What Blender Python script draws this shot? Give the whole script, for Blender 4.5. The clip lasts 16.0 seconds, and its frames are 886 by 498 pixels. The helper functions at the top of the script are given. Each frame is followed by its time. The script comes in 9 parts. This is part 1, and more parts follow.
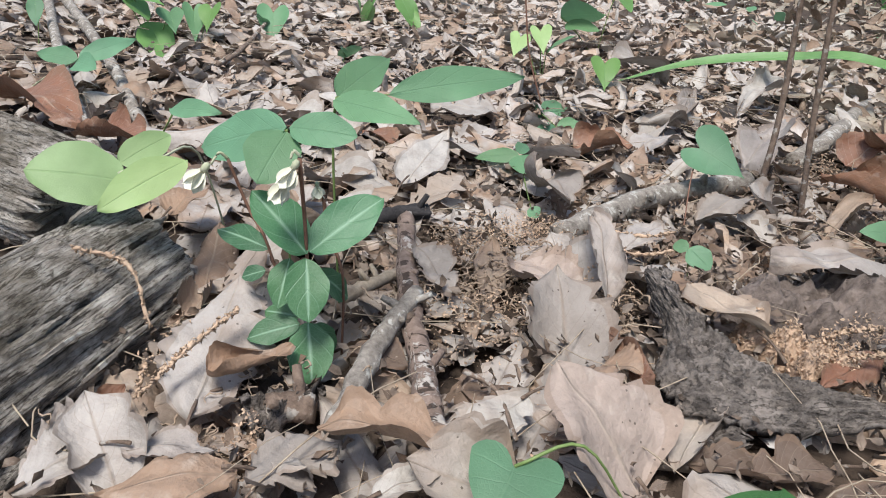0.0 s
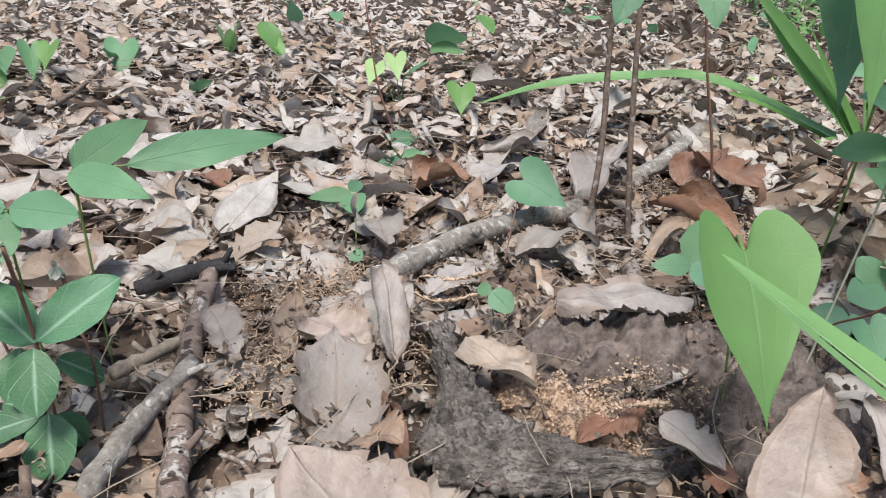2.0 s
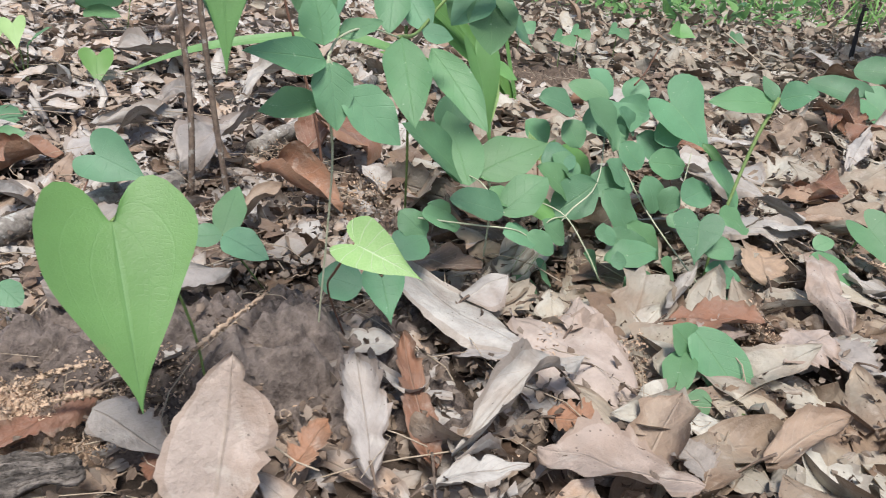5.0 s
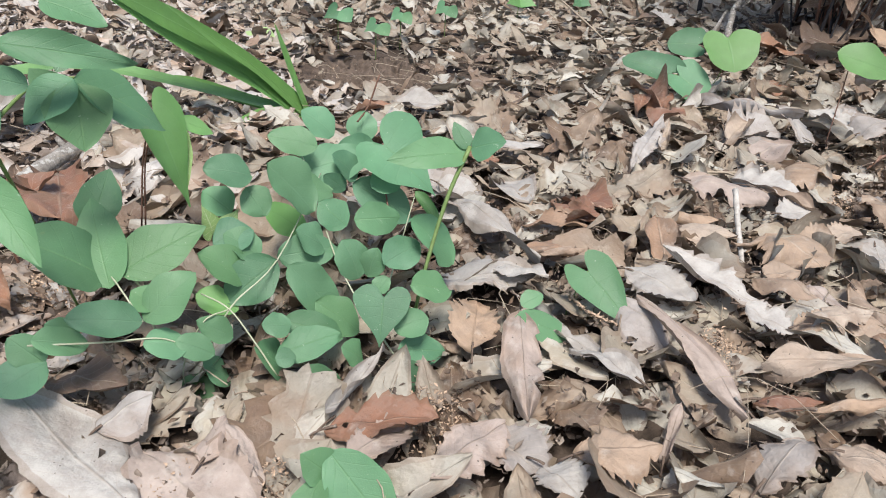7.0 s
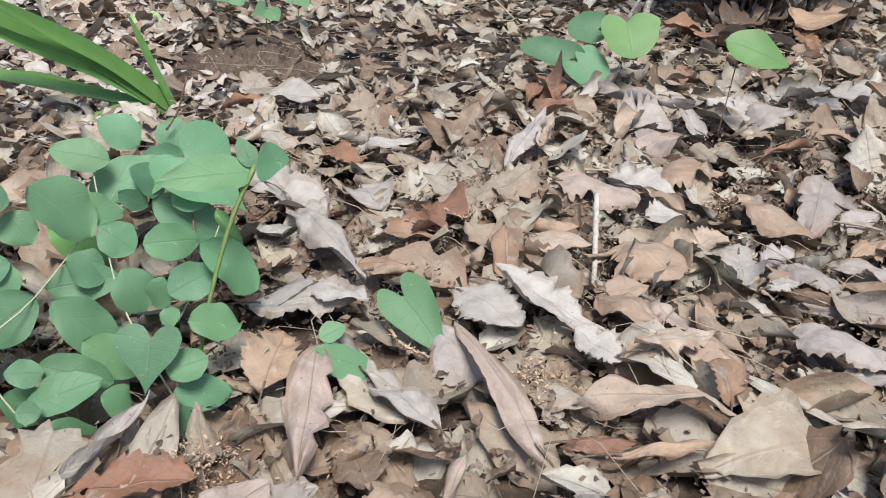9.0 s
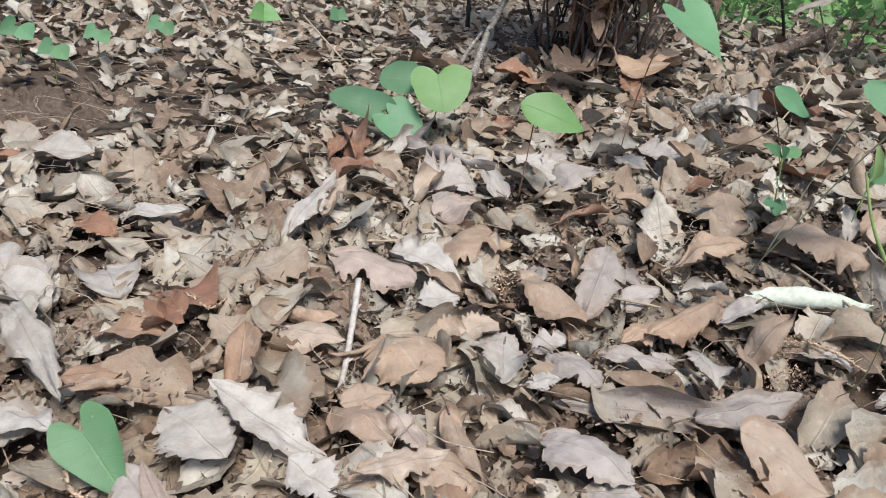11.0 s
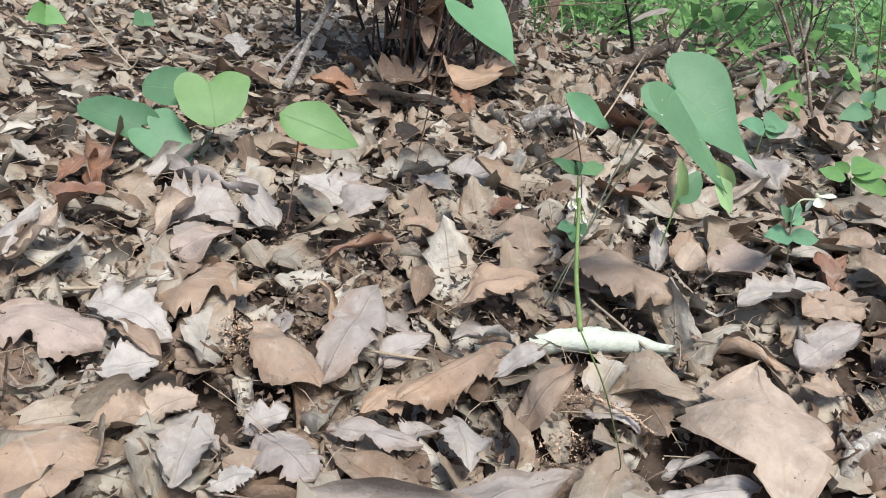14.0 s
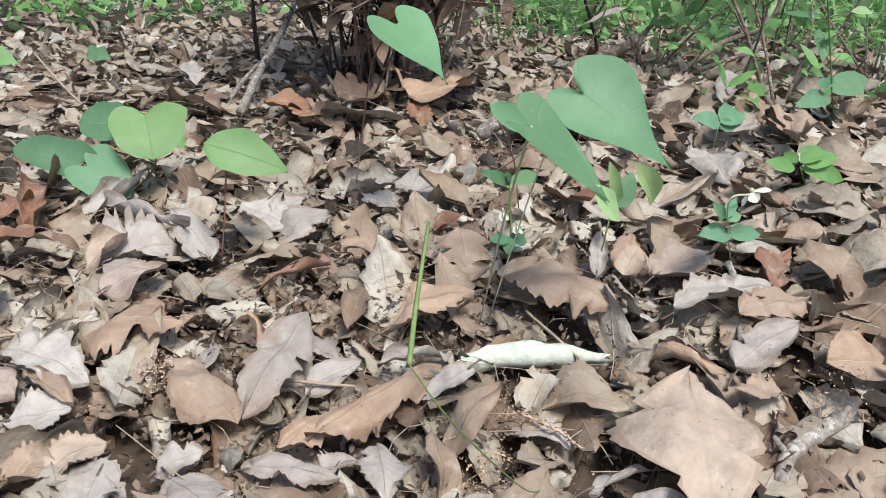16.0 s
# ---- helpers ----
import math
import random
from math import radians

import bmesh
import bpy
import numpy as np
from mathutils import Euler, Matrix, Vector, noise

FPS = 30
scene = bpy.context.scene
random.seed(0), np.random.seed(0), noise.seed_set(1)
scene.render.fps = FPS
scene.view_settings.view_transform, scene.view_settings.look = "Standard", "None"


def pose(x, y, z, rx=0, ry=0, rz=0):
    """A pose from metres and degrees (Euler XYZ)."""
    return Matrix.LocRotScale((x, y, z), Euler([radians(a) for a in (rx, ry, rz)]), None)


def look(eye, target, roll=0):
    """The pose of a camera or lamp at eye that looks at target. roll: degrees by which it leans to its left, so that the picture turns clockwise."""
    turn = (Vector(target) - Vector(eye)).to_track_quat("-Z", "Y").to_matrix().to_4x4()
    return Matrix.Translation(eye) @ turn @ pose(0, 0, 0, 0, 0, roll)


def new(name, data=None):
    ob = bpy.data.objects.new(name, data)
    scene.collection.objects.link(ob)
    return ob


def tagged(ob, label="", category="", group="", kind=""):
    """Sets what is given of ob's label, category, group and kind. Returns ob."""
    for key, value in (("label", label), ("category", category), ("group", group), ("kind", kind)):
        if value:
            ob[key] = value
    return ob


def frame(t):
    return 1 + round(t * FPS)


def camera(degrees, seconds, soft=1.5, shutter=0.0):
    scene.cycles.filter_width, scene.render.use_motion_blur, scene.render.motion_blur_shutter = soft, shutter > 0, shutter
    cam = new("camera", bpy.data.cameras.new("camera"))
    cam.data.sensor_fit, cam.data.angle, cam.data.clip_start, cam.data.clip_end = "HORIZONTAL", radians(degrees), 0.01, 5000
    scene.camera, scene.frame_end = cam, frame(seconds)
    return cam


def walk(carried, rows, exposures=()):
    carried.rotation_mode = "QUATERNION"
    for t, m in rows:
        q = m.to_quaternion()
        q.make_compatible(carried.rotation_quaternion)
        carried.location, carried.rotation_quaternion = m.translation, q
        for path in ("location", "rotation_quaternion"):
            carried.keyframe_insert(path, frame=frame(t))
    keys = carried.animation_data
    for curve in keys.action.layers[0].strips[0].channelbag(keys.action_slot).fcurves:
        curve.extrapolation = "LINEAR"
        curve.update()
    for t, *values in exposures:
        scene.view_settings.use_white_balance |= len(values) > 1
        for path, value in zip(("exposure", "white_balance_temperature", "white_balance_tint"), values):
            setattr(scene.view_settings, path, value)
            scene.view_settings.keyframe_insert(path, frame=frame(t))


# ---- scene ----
cam = camera(61.7, 16.0, soft=1.0, shutter=0.15)
PATH = [
    (0, (0.01, 0.0, 0.263), (-0.028, 1.804, -0.6), 5.9),
    (0.5, (0.023, 0.004, 0.27), (0.01, 1.808, -0.594), 5.4),
    (1, (0.044, 0.013, 0.279), (0.081, 1.824, -0.568), 5.3),
    (1.5, (0.063, 0.017, 0.286), (0.168, 1.831, -0.548), 5.5),
    (2, (0.082, 0.021, 0.287), (0.24, 1.837, -0.535), 5.1),
    (2.5, (0.114, 0.027, 0.289), (0.358, 1.837, -0.527), 4.9),
    (3, (0.138, 0.027, 0.294), (0.501, 1.82, -0.515), 6.1),
    (3.5, (0.158, 0.023, 0.296), (0.62, 1.794, -0.509), 7.0),
    (4, (0.181, 0.016, 0.298), (0.711, 1.763, -0.521), 7.1),
    (4.5, (0.205, 0.017, 0.296), (0.801, 1.732, -0.541), 6.7),
    (5, (0.23, 0.012, 0.294), (0.927, 1.684, -0.555), 7.0),
    (5.2, (0.241, 0.012, 0.296), (0.976, 1.67, -0.549), 7.3),
    (7.3, (0.427, 0.03, 0.367), (1.265, 1.566, -0.602), 3.5),
    (7.5, (0.428, 0.032, 0.368), (1.281, 1.558, -0.603), 3.7),
    (8, (0.445, 0.027, 0.364), (1.296, 1.555, -0.607), 3.5),
    (8.2, (0.468, 0.025, 0.36), (1.308, 1.554, -0.618), 3.4),
    (10.3, (0.613, 0.04, 0.412), (1.642, 1.412, -0.617), 6.6),
    (10.5, (0.63, 0.042, 0.415), (1.685, 1.411, -0.591), 6.8),
    (11, (0.664, 0.033, 0.408), (1.789, 1.385, -0.543), 8.0),
    (11.5, (0.702, 0.032, 0.407), (1.89, 1.344, -0.523), 9.9),
    (12, (0.757, 0.035, 0.402), (1.993, 1.314, -0.512), 11.3),
    (12.5, (0.789, 0.036, 0.396), (2.08, 1.277, -0.495), 12.6),
    (13, (0.809, 0.035, 0.388), (2.134, 1.25, -0.488), 12.5),
    (13.5, (0.834, 0.038, 0.386), (2.166, 1.247, -0.489), 11.4),
    (14, (0.843, 0.041, 0.383), (2.171, 1.253, -0.492), 9.9),
    (14.5, (0.854, 0.037, 0.381), (2.176, 1.256, -0.493), 8.6),
    (15, (0.862, 0.031, 0.384), (2.181, 1.256, -0.489), 7.6),
    (15.5, (0.877, 0.02, 0.391), (2.198, 1.246, -0.475), 6.6),
    (16, (0.894, 0.011, 0.392), (2.221, 1.239, -0.462), 5.9),
]
walk(cam, [(t, look(eye, target, roll)) for t, eye, target, roll in PATH], exposures=[(0, 0.78), (2.5, 0.825), (5, 0.86), (7.5, 0.88), (10.5, 0.79), (11.5, 0.80), (13, 0.89), (16, 0.89)])

# ---- light: bright overcast sky above an open canopy ----
world = bpy.data.worlds.new("overcast_sky")
scene.world = world
world.use_nodes = True
wn = world.node_tree
sky = wn.nodes.new("ShaderNodeTexSky")
sky.sky_type = "NISHITA"
sky.sun_disc = False
sky.sun_elevation = radians(62)
sky.sun_rotation = radians(200)
sky.air_density, sky.dust_density, sky.ozone_density = 1.0, 2.0, 1.0
wn.links.new(sky.outputs["Color"], wn.nodes["Background"].inputs["Color"])
wn.nodes["Background"].inputs["Strength"].default_value = 0.10
sun = new("sun", bpy.data.lights.new("sun", "SUN"))
sun.data.energy, sun.data.angle, sun.data.color = 2.75, radians(18), (1.0, 0.98, 0.935)
sun.matrix_world = look((0, 0, 8), (1.3, 3.4, 0))


# ---- materials ----
def shader(name):
    m = bpy.data.materials.new(name)
    m.use_nodes = True
    nt = m.node_tree
    return m, nt, nt.nodes["Principled BSDF"]


def node(nt, kind, **sets):
    n = nt.nodes.new("ShaderNode" + kind)
    for key, value in sets.items():
        if key in n.inputs:
            n.inputs[key].default_value = value
    return n


def maths(nt, op, a, b=None, c=None, clamp=False):
    n = nt.nodes.new("ShaderNodeMath")
    n.operation = op
    n.use_clamp = clamp
    for i, value in enumerate((a, b, c)):
        if value is None:
            continue
        if isinstance(value, (int, float)):
            n.inputs[i].default_value = value
        else:
            nt.links.new(value, n.inputs[i])
    return n.outputs[0]


def mix(nt, fac, a, b, blend="MIX"):
    n = nt.nodes.new("ShaderNodeMix")
    n.data_type = "RGBA"
    n.blend_type = blend
    for socket, value in ((n.inputs[0], fac), (n.inputs[6], a), (n.inputs[7], b)):
        if isinstance(value, (int, float)):
            socket.default_value = value
        elif isinstance(value, tuple):
            socket.default_value = (*value, 1)
        else:
            nt.links.new(value, socket)
    return n.outputs[2]


def ramp(nt, fac, stops):
    n = nt.nodes.new("ShaderNodeValToRGB")
    while len(n.color_ramp.elements) < len(stops):
        n.color_ramp.elements.new(0.5)
    for e, (at, col) in zip(n.color_ramp.elements, stops):
        e.position, e.color = at, (*col, 1) if isinstance(col, tuple) else (col, col, col, 1)
    nt.links.new(fac, n.inputs[0])
    return n.outputs[0]


def noise_tex(nt, scale, detail=4, coords=None, rough=0.6):
    n = node(nt, "TexNoise", Scale=scale, Detail=detail, Roughness=rough)
    if coords is not None:
        nt.links.new(coords, n.inputs["Vector"])
    return n.outputs["Fac"]


def bump(nt, bsdf, height, strength=0.4, distance=0.002):
    n = node(nt, "Bump", Strength=strength, Distance=distance)
    nt.links.new(height, n.inputs["Height"])
    nt.links.new(n.outputs[0], bsdf.inputs["Normal"])


def veins(nt, pairs, slant, sharp=0.10, broad=0.055):
    """A leaf's midrib and side veins from its own length and width coordinates: (midrib, side veins), 0 to 1."""
    uv = node(nt, "UVMap").outputs[0]
    sep = node(nt, "SeparateXYZ")
    nt.links.new(uv, sep.inputs[0])
    u, v = sep.outputs[0], sep.outputs[1]
    av = maths(nt, "ABSOLUTE", v)
    rib = maths(nt, "SUBTRACT", 1.0, maths(nt, "DIVIDE", av, broad), clamp=True)
    run = maths(nt, "SUBTRACT", maths(nt, "MULTIPLY", u, float(pairs)), maths(nt, "MULTIPLY", av, slant))
    saw = maths(nt, "ABSOLUTE", maths(nt, "SUBTRACT", maths(nt, "FRACT", run), 0.5))
    side = maths(nt, "SUBTRACT", 1.0, maths(nt, "DIVIDE", saw, sharp), clamp=True)
    return rib, side, uv


def dead_leaf_material(name, stops, per_island=False, gloss=0.55, stained=0.6):
    """Dry leaf: a colour that drifts over the blade, thin side veins with the blade pleated between them, brown stains, specks."""
    m, nt, b = shader(name)
    rib, side, uv = veins(nt, 9, 2.6, 0.04)
    if per_island:
        rnd = node(nt, "NewGeometry").outputs["Random Per Island"]
    else:
        rnd = node(nt, "ObjectInfo").outputs["Random"]
    co = node(nt, "TexCoord").outputs["Object"]
    big = noise_tex(nt, 24, 3, co)
    fine = noise_tex(nt, 520, 5, co, 0.75)
    shift = maths(nt, "ADD", rnd, maths(nt, "MULTIPLY", maths(nt, "SUBTRACT", big, 0.5), 0.6), clamp=True)
    col = ramp(nt, shift, stops)
    col = mix(nt, maths(nt, "MULTIPLY", fine, 0.34), col, (0.215, 0.182, 0.155))
    flank = node(nt, "SeparateXYZ")
    nt.links.new(uv, flank.inputs[0])
    across = maths(nt, "ABSOLUTE", flank.outputs[1])
    run = maths(nt, "SUBTRACT", maths(nt, "MULTIPLY", flank.outputs[0], 9.0), maths(nt, "MULTIPLY", across, 2.6))
    pleat = maths(nt, "ABSOLUTE", maths(nt, "SUBTRACT", maths(nt, "FRACT", run), 0.5))
    pick = maths(nt, "FRACT", maths(nt, "MULTIPLY", rnd, 13.7))
    inked = mix(nt, pick, (0.16, 0.115, 0.085), (0.46, 0.40, 0.34))
    col = mix(nt, maths(nt, "MULTIPLY", side, 0.36), col, inked)
    col = mix(nt, maths(nt, "MULTIPLY", rib, 0.42), col, mix(nt, pick, (0.22, 0.15, 0.10), (0.48, 0.41, 0.33)))
    mid = ramp(nt, noise_tex(nt, 75, 5, co, 0.62), [(0.42, 0.0), (0.68, 1.0)])
    col = mix(nt, maths(nt, "MULTIPLY", mid, 0.36), col, (0.165, 0.132, 0.108))
    stain = ramp(nt, noise_tex(nt, 17, 5, co, 0.65), [(0.47, 0.0), (0.62, 1.0)])
    some = maths(nt, "MULTIPLY", maths(nt, "FRACT", maths(nt, "MULTIPLY", rnd, 7.31)), stained)
    col = mix(nt, maths(nt, "MULTIPLY", stain, some), col, (0.22, 0.135, 0.085))
    rim = ramp(nt, maths(nt, "ADD", across, maths(nt, "MULTIPLY", big, 0.35)), [(0.98, 0.0), (1.2, 1.0)])
    col = mix(nt, maths(nt, "MULTIPLY", rim, 0.35), col, (0.20, 0.13, 0.085))
    spots = node(nt, "TexVoronoi", Scale=210.0)
    nt.links.new(co, spots.inputs["Vector"])
    dots = maths(nt, "MULTIPLY", maths(nt, "LESS_THAN", spots.outputs["Distance"], 0.11), maths(nt, "GREATER_THAN", big, 0.54))
    col = mix(nt, maths(nt, "MULTIPLY", dots, 0.7), col, (0.06, 0.04, 0.03))
    bleach = ramp(nt, noise_tex(nt, 90, 4, co), [(0.58, 0.0), (0.72, 1.0)])
    col = mix(nt, maths(nt, "MULTIPLY", bleach, 0.3), col, (0.54, 0.49, 0.43))
    nt.links.new(col, b.inputs["Base Color"])
    nt.links.new(maths(nt, "ADD", gloss, maths(nt, "MULTIPLY", fine, 0.3)), b.inputs["Roughness"])
    b.inputs["Specular IOR Level"].default_value = 0.35
    crumple = node(nt, "TexVoronoi", Scale=85.0)
    crumple.feature = "SMOOTH_F1"
    nt.links.new(co, crumple.inputs["Vector"])
    wrinkle = maths(nt, "ADD", maths(nt, "MULTIPLY", crumple.outputs["Distance"], 2.2), maths(nt, "MULTIPLY", noise_tex(nt, 150, 4, co), 1.4))
    height = maths(nt, "ADD", wrinkle, maths(nt, "ADD", maths(nt, "ADD", maths(nt, "MULTIPLY", rib, 0.8), maths(nt, "MULTIPLY", pleat, 0.35)), maths(nt, "ADD", maths(nt, "MULTIPLY", fine, 0.35), maths(nt, "MULTIPLY", mid, 0.5))))
    bump(nt, b, height, 0.6, 0.0011)
    out = nt.nodes["Material Output"]
    tr = node(nt, "BsdfTranslucent")
    nt.links.new(col, tr.inputs["Color"])
    ms = node(nt, "MixShader")
    ms.inputs[0].default_value = 0.07
    nt.links.new(b.outputs[0], ms.inputs[1])
    nt.links.new(tr.outputs[0], ms.inputs[2])
    nt.links.new(ms.outputs[0], out.inputs[0])
    return m


GREY = (0.375, 0.337, 0.313)
TAN = (0.35, 0.26, 0.19)
DARK = (0.115, 0.07, 0.045)
litter_old = dead_leaf_material("old_bleached_leaf", [(0.0, DARK), (0.1, (0.24, 0.155, 0.105)), (0.22, (0.36, 0.275, 0.205)), (0.4, (0.40, 0.36, 0.325)), (0.6, (0.45, 0.415, 0.385)), (0.8, (0.48, 0.447, 0.42)), (0.9, (0.40, 0.26, 0.17)), (1.0, (0.55, 0.523, 0.497))], True, 0.5)
# Haze and brighter light over the far litter, put into a paler colour.
litter_hazed = dead_leaf_material("far_haze_pale_leaf", [(0.0, (0.26, 0.17, 0.115)), (0.12, (0.42, 0.33, 0.26)), (0.4, (0.52, 0.48, 0.44)), (0.7, (0.56, 0.525, 0.488)), (0.88, (0.46, 0.32, 0.22)), (1.0, (0.58, 0.55, 0.52))], True, 0.5, 0.35)
litter_mix = dead_leaf_material("mixed_dead_leaf", [(0.0, DARK), (0.1, (0.18, 0.115, 0.070)), (0.2, (0.27, 0.195, 0.135)), (0.34, (0.345, 0.28, 0.205)), (0.48, (0.275, 0.238, 0.183)), (0.66, (0.37, 0.345, 0.287)), (0.8, (0.405, 0.345, 0.259)), (0.9, (0.49, 0.468, 0.405)), (1.0, (0.52, 0.49, 0.425))], True, 0.42)
# Brown leaf crumbs, darkened to put shade into the gaps between leaves.
gap_crumb = dead_leaf_material("brown_gap_shade_crumb", [(0.0, (0.05, 0.034, 0.025)), (0.4, (0.13, 0.09, 0.065)), (0.75, (0.22, 0.165, 0.125)), (1.0, (0.36, 0.30, 0.25))], True, 0.6)
dead = {
    "grey": dead_leaf_material("grey_dead_leaf", [(0.0, (0.27, 0.24, 0.215)), (0.5, GREY), (1.0, (0.43, 0.40, 0.375))], stained=0.45),
    "pale": dead_leaf_material("pale_dead_leaf", [(0.0, (0.36, 0.335, 0.305)), (1.0, (0.485, 0.457, 0.422))], stained=0.3),
    "tan": dead_leaf_material("tan_dead_leaf", [(0.0, (0.30, 0.18, 0.11)), (0.5, TAN), (1.0, (0.43, 0.29, 0.19))], gloss=0.42),
    "rust": dead_leaf_material("rust_dead_leaf", [(0.0, (0.19, 0.075, 0.04)), (1.0, (0.33, 0.15, 0.075))], gloss=0.42),
    "pinkish": dead_leaf_material("pinkish_dead_leaf", [(0.0, (0.35, 0.27, 0.225)), (1.0, (0.45, 0.365, 0.315))], gloss=0.48),
    "sand": dead_leaf_material("sandy_dead_leaf", [(0.0, (0.37, 0.28, 0.21)), (1.0, (0.46, 0.365, 0.285))], gloss=0.5),
    "dark": dead_leaf_material("dark_dead_leaf", [(0.0, (0.08, 0.05, 0.035)), (1.0, (0.17, 0.105, 0.07))]),
}


def green_material(name, base, vein, pairs=6, slant=1.6, vein_amount=0.35, side_amount=0.25, through_light=0.28, rough=0.42, spot=0.0, relief=0.1, broad=0.055, arching=0.0):
    """Living leaf: midrib, side veins (or, arching, veins that run from the base to the tip), a fine net between them, slow changes of green and, where it has them, pale flecks."""
    m, nt, b = shader(name)
    rib, side, uv = veins(nt, pairs, slant, 0.06, broad)
    if arching:
        parts = node(nt, "SeparateXYZ")
        nt.links.new(uv, parts.inputs[0])
        off = maths(nt, "ABSOLUTE", maths(nt, "SUBTRACT", maths(nt, "FRACT", maths(nt, "ADD", maths(nt, "MULTIPLY", maths(nt, "ABSOLUTE", parts.outputs[1]), 2.9), 0.5)), 0.5))
        side = maths(nt, "SUBTRACT", 1.0, maths(nt, "DIVIDE", off, arching), clamp=True)
    co = node(nt, "TexCoord").outputs["Object"]
    rnd = node(nt, "ObjectInfo").outputs["Random"]
    big = noise_tex(nt, 45, 3, co)
    fine = noise_tex(nt, 420, 4, co)
    net = node(nt, "TexVoronoi", Scale=650.0)
    net.feature = "DISTANCE_TO_EDGE"
    nt.links.new(co, net.inputs["Vector"])
    mesh = ramp(nt, net.outputs["Distance"], [(0.0, 1.0), (0.14, 0.0)])
    dark = tuple(c * 0.66 for c in base)
    light = tuple(min(1.0, c * 1.42) for c in base)
    warm = (base[0] * 1.35, base[1] * 1.08, base[2] * 0.72)
    col = ramp(nt, maths(nt, "ADD", maths(nt, "MULTIPLY", big, 0.55), maths(nt, "MULTIPLY", rnd, 0.45), clamp=True), [(0.2, dark), (0.5, base), (0.85, light)])
    col = mix(nt, maths(nt, "MULTIPLY", maths(nt, "FRACT", maths(nt, "MULTIPLY", rnd, 5.7)), 0.5), col, warm)
    col = mix(nt, maths(nt, "MULTIPLY", mesh, 0.10), col, vein)
    col = mix(nt, maths(nt, "MULTIPLY", rib, vein_amount), col, vein)
    col = mix(nt, maths(nt, "MULTIPLY", side, side_amount), col, vein)
    if spot:
        s = ramp(nt, noise_tex(nt, 330, 3, co), [(0.70, 0.0), (0.74, 1.0)])
        col = mix(nt, maths(nt, "MULTIPLY", s, spot), col, (0.55, 0.6, 0.5))
    worn = ramp(nt, noise_tex(nt, 33, 5, co, 0.7), [(0.66, 0.0), (0.72, 1.0)])
    col = mix(nt, maths(nt, "MULTIPLY", worn, 0.3), col, (0.24, 0.25, 0.10))
    nt.links.new(col, b.inputs["Base Color"])
    nt.links.new(maths(nt, "ADD", rough, maths(nt, "MULTIPLY", fine, 0.25)), b.inputs["Roughness"])
    b.inputs["Specular IOR Level"].default_value = 0.5
    height = maths(nt, "SUBTRACT", maths(nt, "ADD", maths(nt, "MULTIPLY", fine, 0.2), maths(nt, "MULTIPLY", big, 0.9)), maths(nt, "ADD", maths(nt, "ADD", maths(nt, "MULTIPLY", rib, 0.5), maths(nt, "MULTIPLY", mesh, 0.08)), maths(nt, "MULTIPLY", side, relief * 2.2)))
    bump(nt, b, height, 0.5, 0.001)
    tr = node(nt, "BsdfTranslucent")
    nt.links.new(mix(nt, 0.5, col, (0.2, 0.40, 0.215)), tr.inputs["Color"])
    ms = node(nt, "MixShader")
    ms.inputs[0].default_value = through_light
    nt.links.new(b.outputs[0], ms.inputs[1])
    nt.links.new(tr.outputs[0], ms.inputs[2])
    nt.links.new(ms.outputs[0], nt.nodes["Material Output"].inputs[0])
    return m


green = {
    "plain": green_material("green_leaf", (0.105, 0.24, 0.128), (0.17, 0.32, 0.13), 6, 1.6, 0.3, 0.07, spot=0.4),
    "blue": green_material("bluish_green_leaf", (0.115, 0.255, 0.148), (0.20, 0.34, 0.21), 5, 1.5, 0.25, 0.05),
    "fresh": green_material("fresh_green_leaf", (0.135, 0.295, 0.095), (0.20, 0.36, 0.15), 5, 2.6, 0.3, 0.10, 0.34, 0.36, relief=0.06, arching=0.05),
    "lime": green_material("lime_green_leaf", (0.31, 0.47, 0.215), (0.34, 0.49, 0.25), 5, 1.5, 0.25, 0.03, 0.3, relief=0.03),
    "dark": green_material("dark_evergreen_leaf", (0.045, 0.135, 0.062), (0.27, 0.42, 0.29), 3, 1.3, 0.8, 0.28, 0.12, 0.4, relief=0.15, broad=0.13),
    "netted": green_material("pale_netted_leaf", (0.26, 0.42, 0.16), (0.70, 0.76, 0.55), 7, 2.2, 0.6, 0.5, 0.3, relief=0.3),
    "sheen": green_material("pale_shiny_grass_blade", (0.145, 0.285, 0.10), (0.21, 0.35, 0.15), 1, 0.0, 0.4, 0.0, 0.25, 0.3),
    "deep": green_material("deep_green_leaf", (0.035, 0.12, 0.035), (0.06, 0.16, 0.05), 5, 1.5, 0.3, 0.08, 0.15),
    "grass": green_material("grass_blade", (0.145, 0.32, 0.085), (0.2, 0.37, 0.13), 1, 0.0, 0.6, 0.0, 0.3),
}


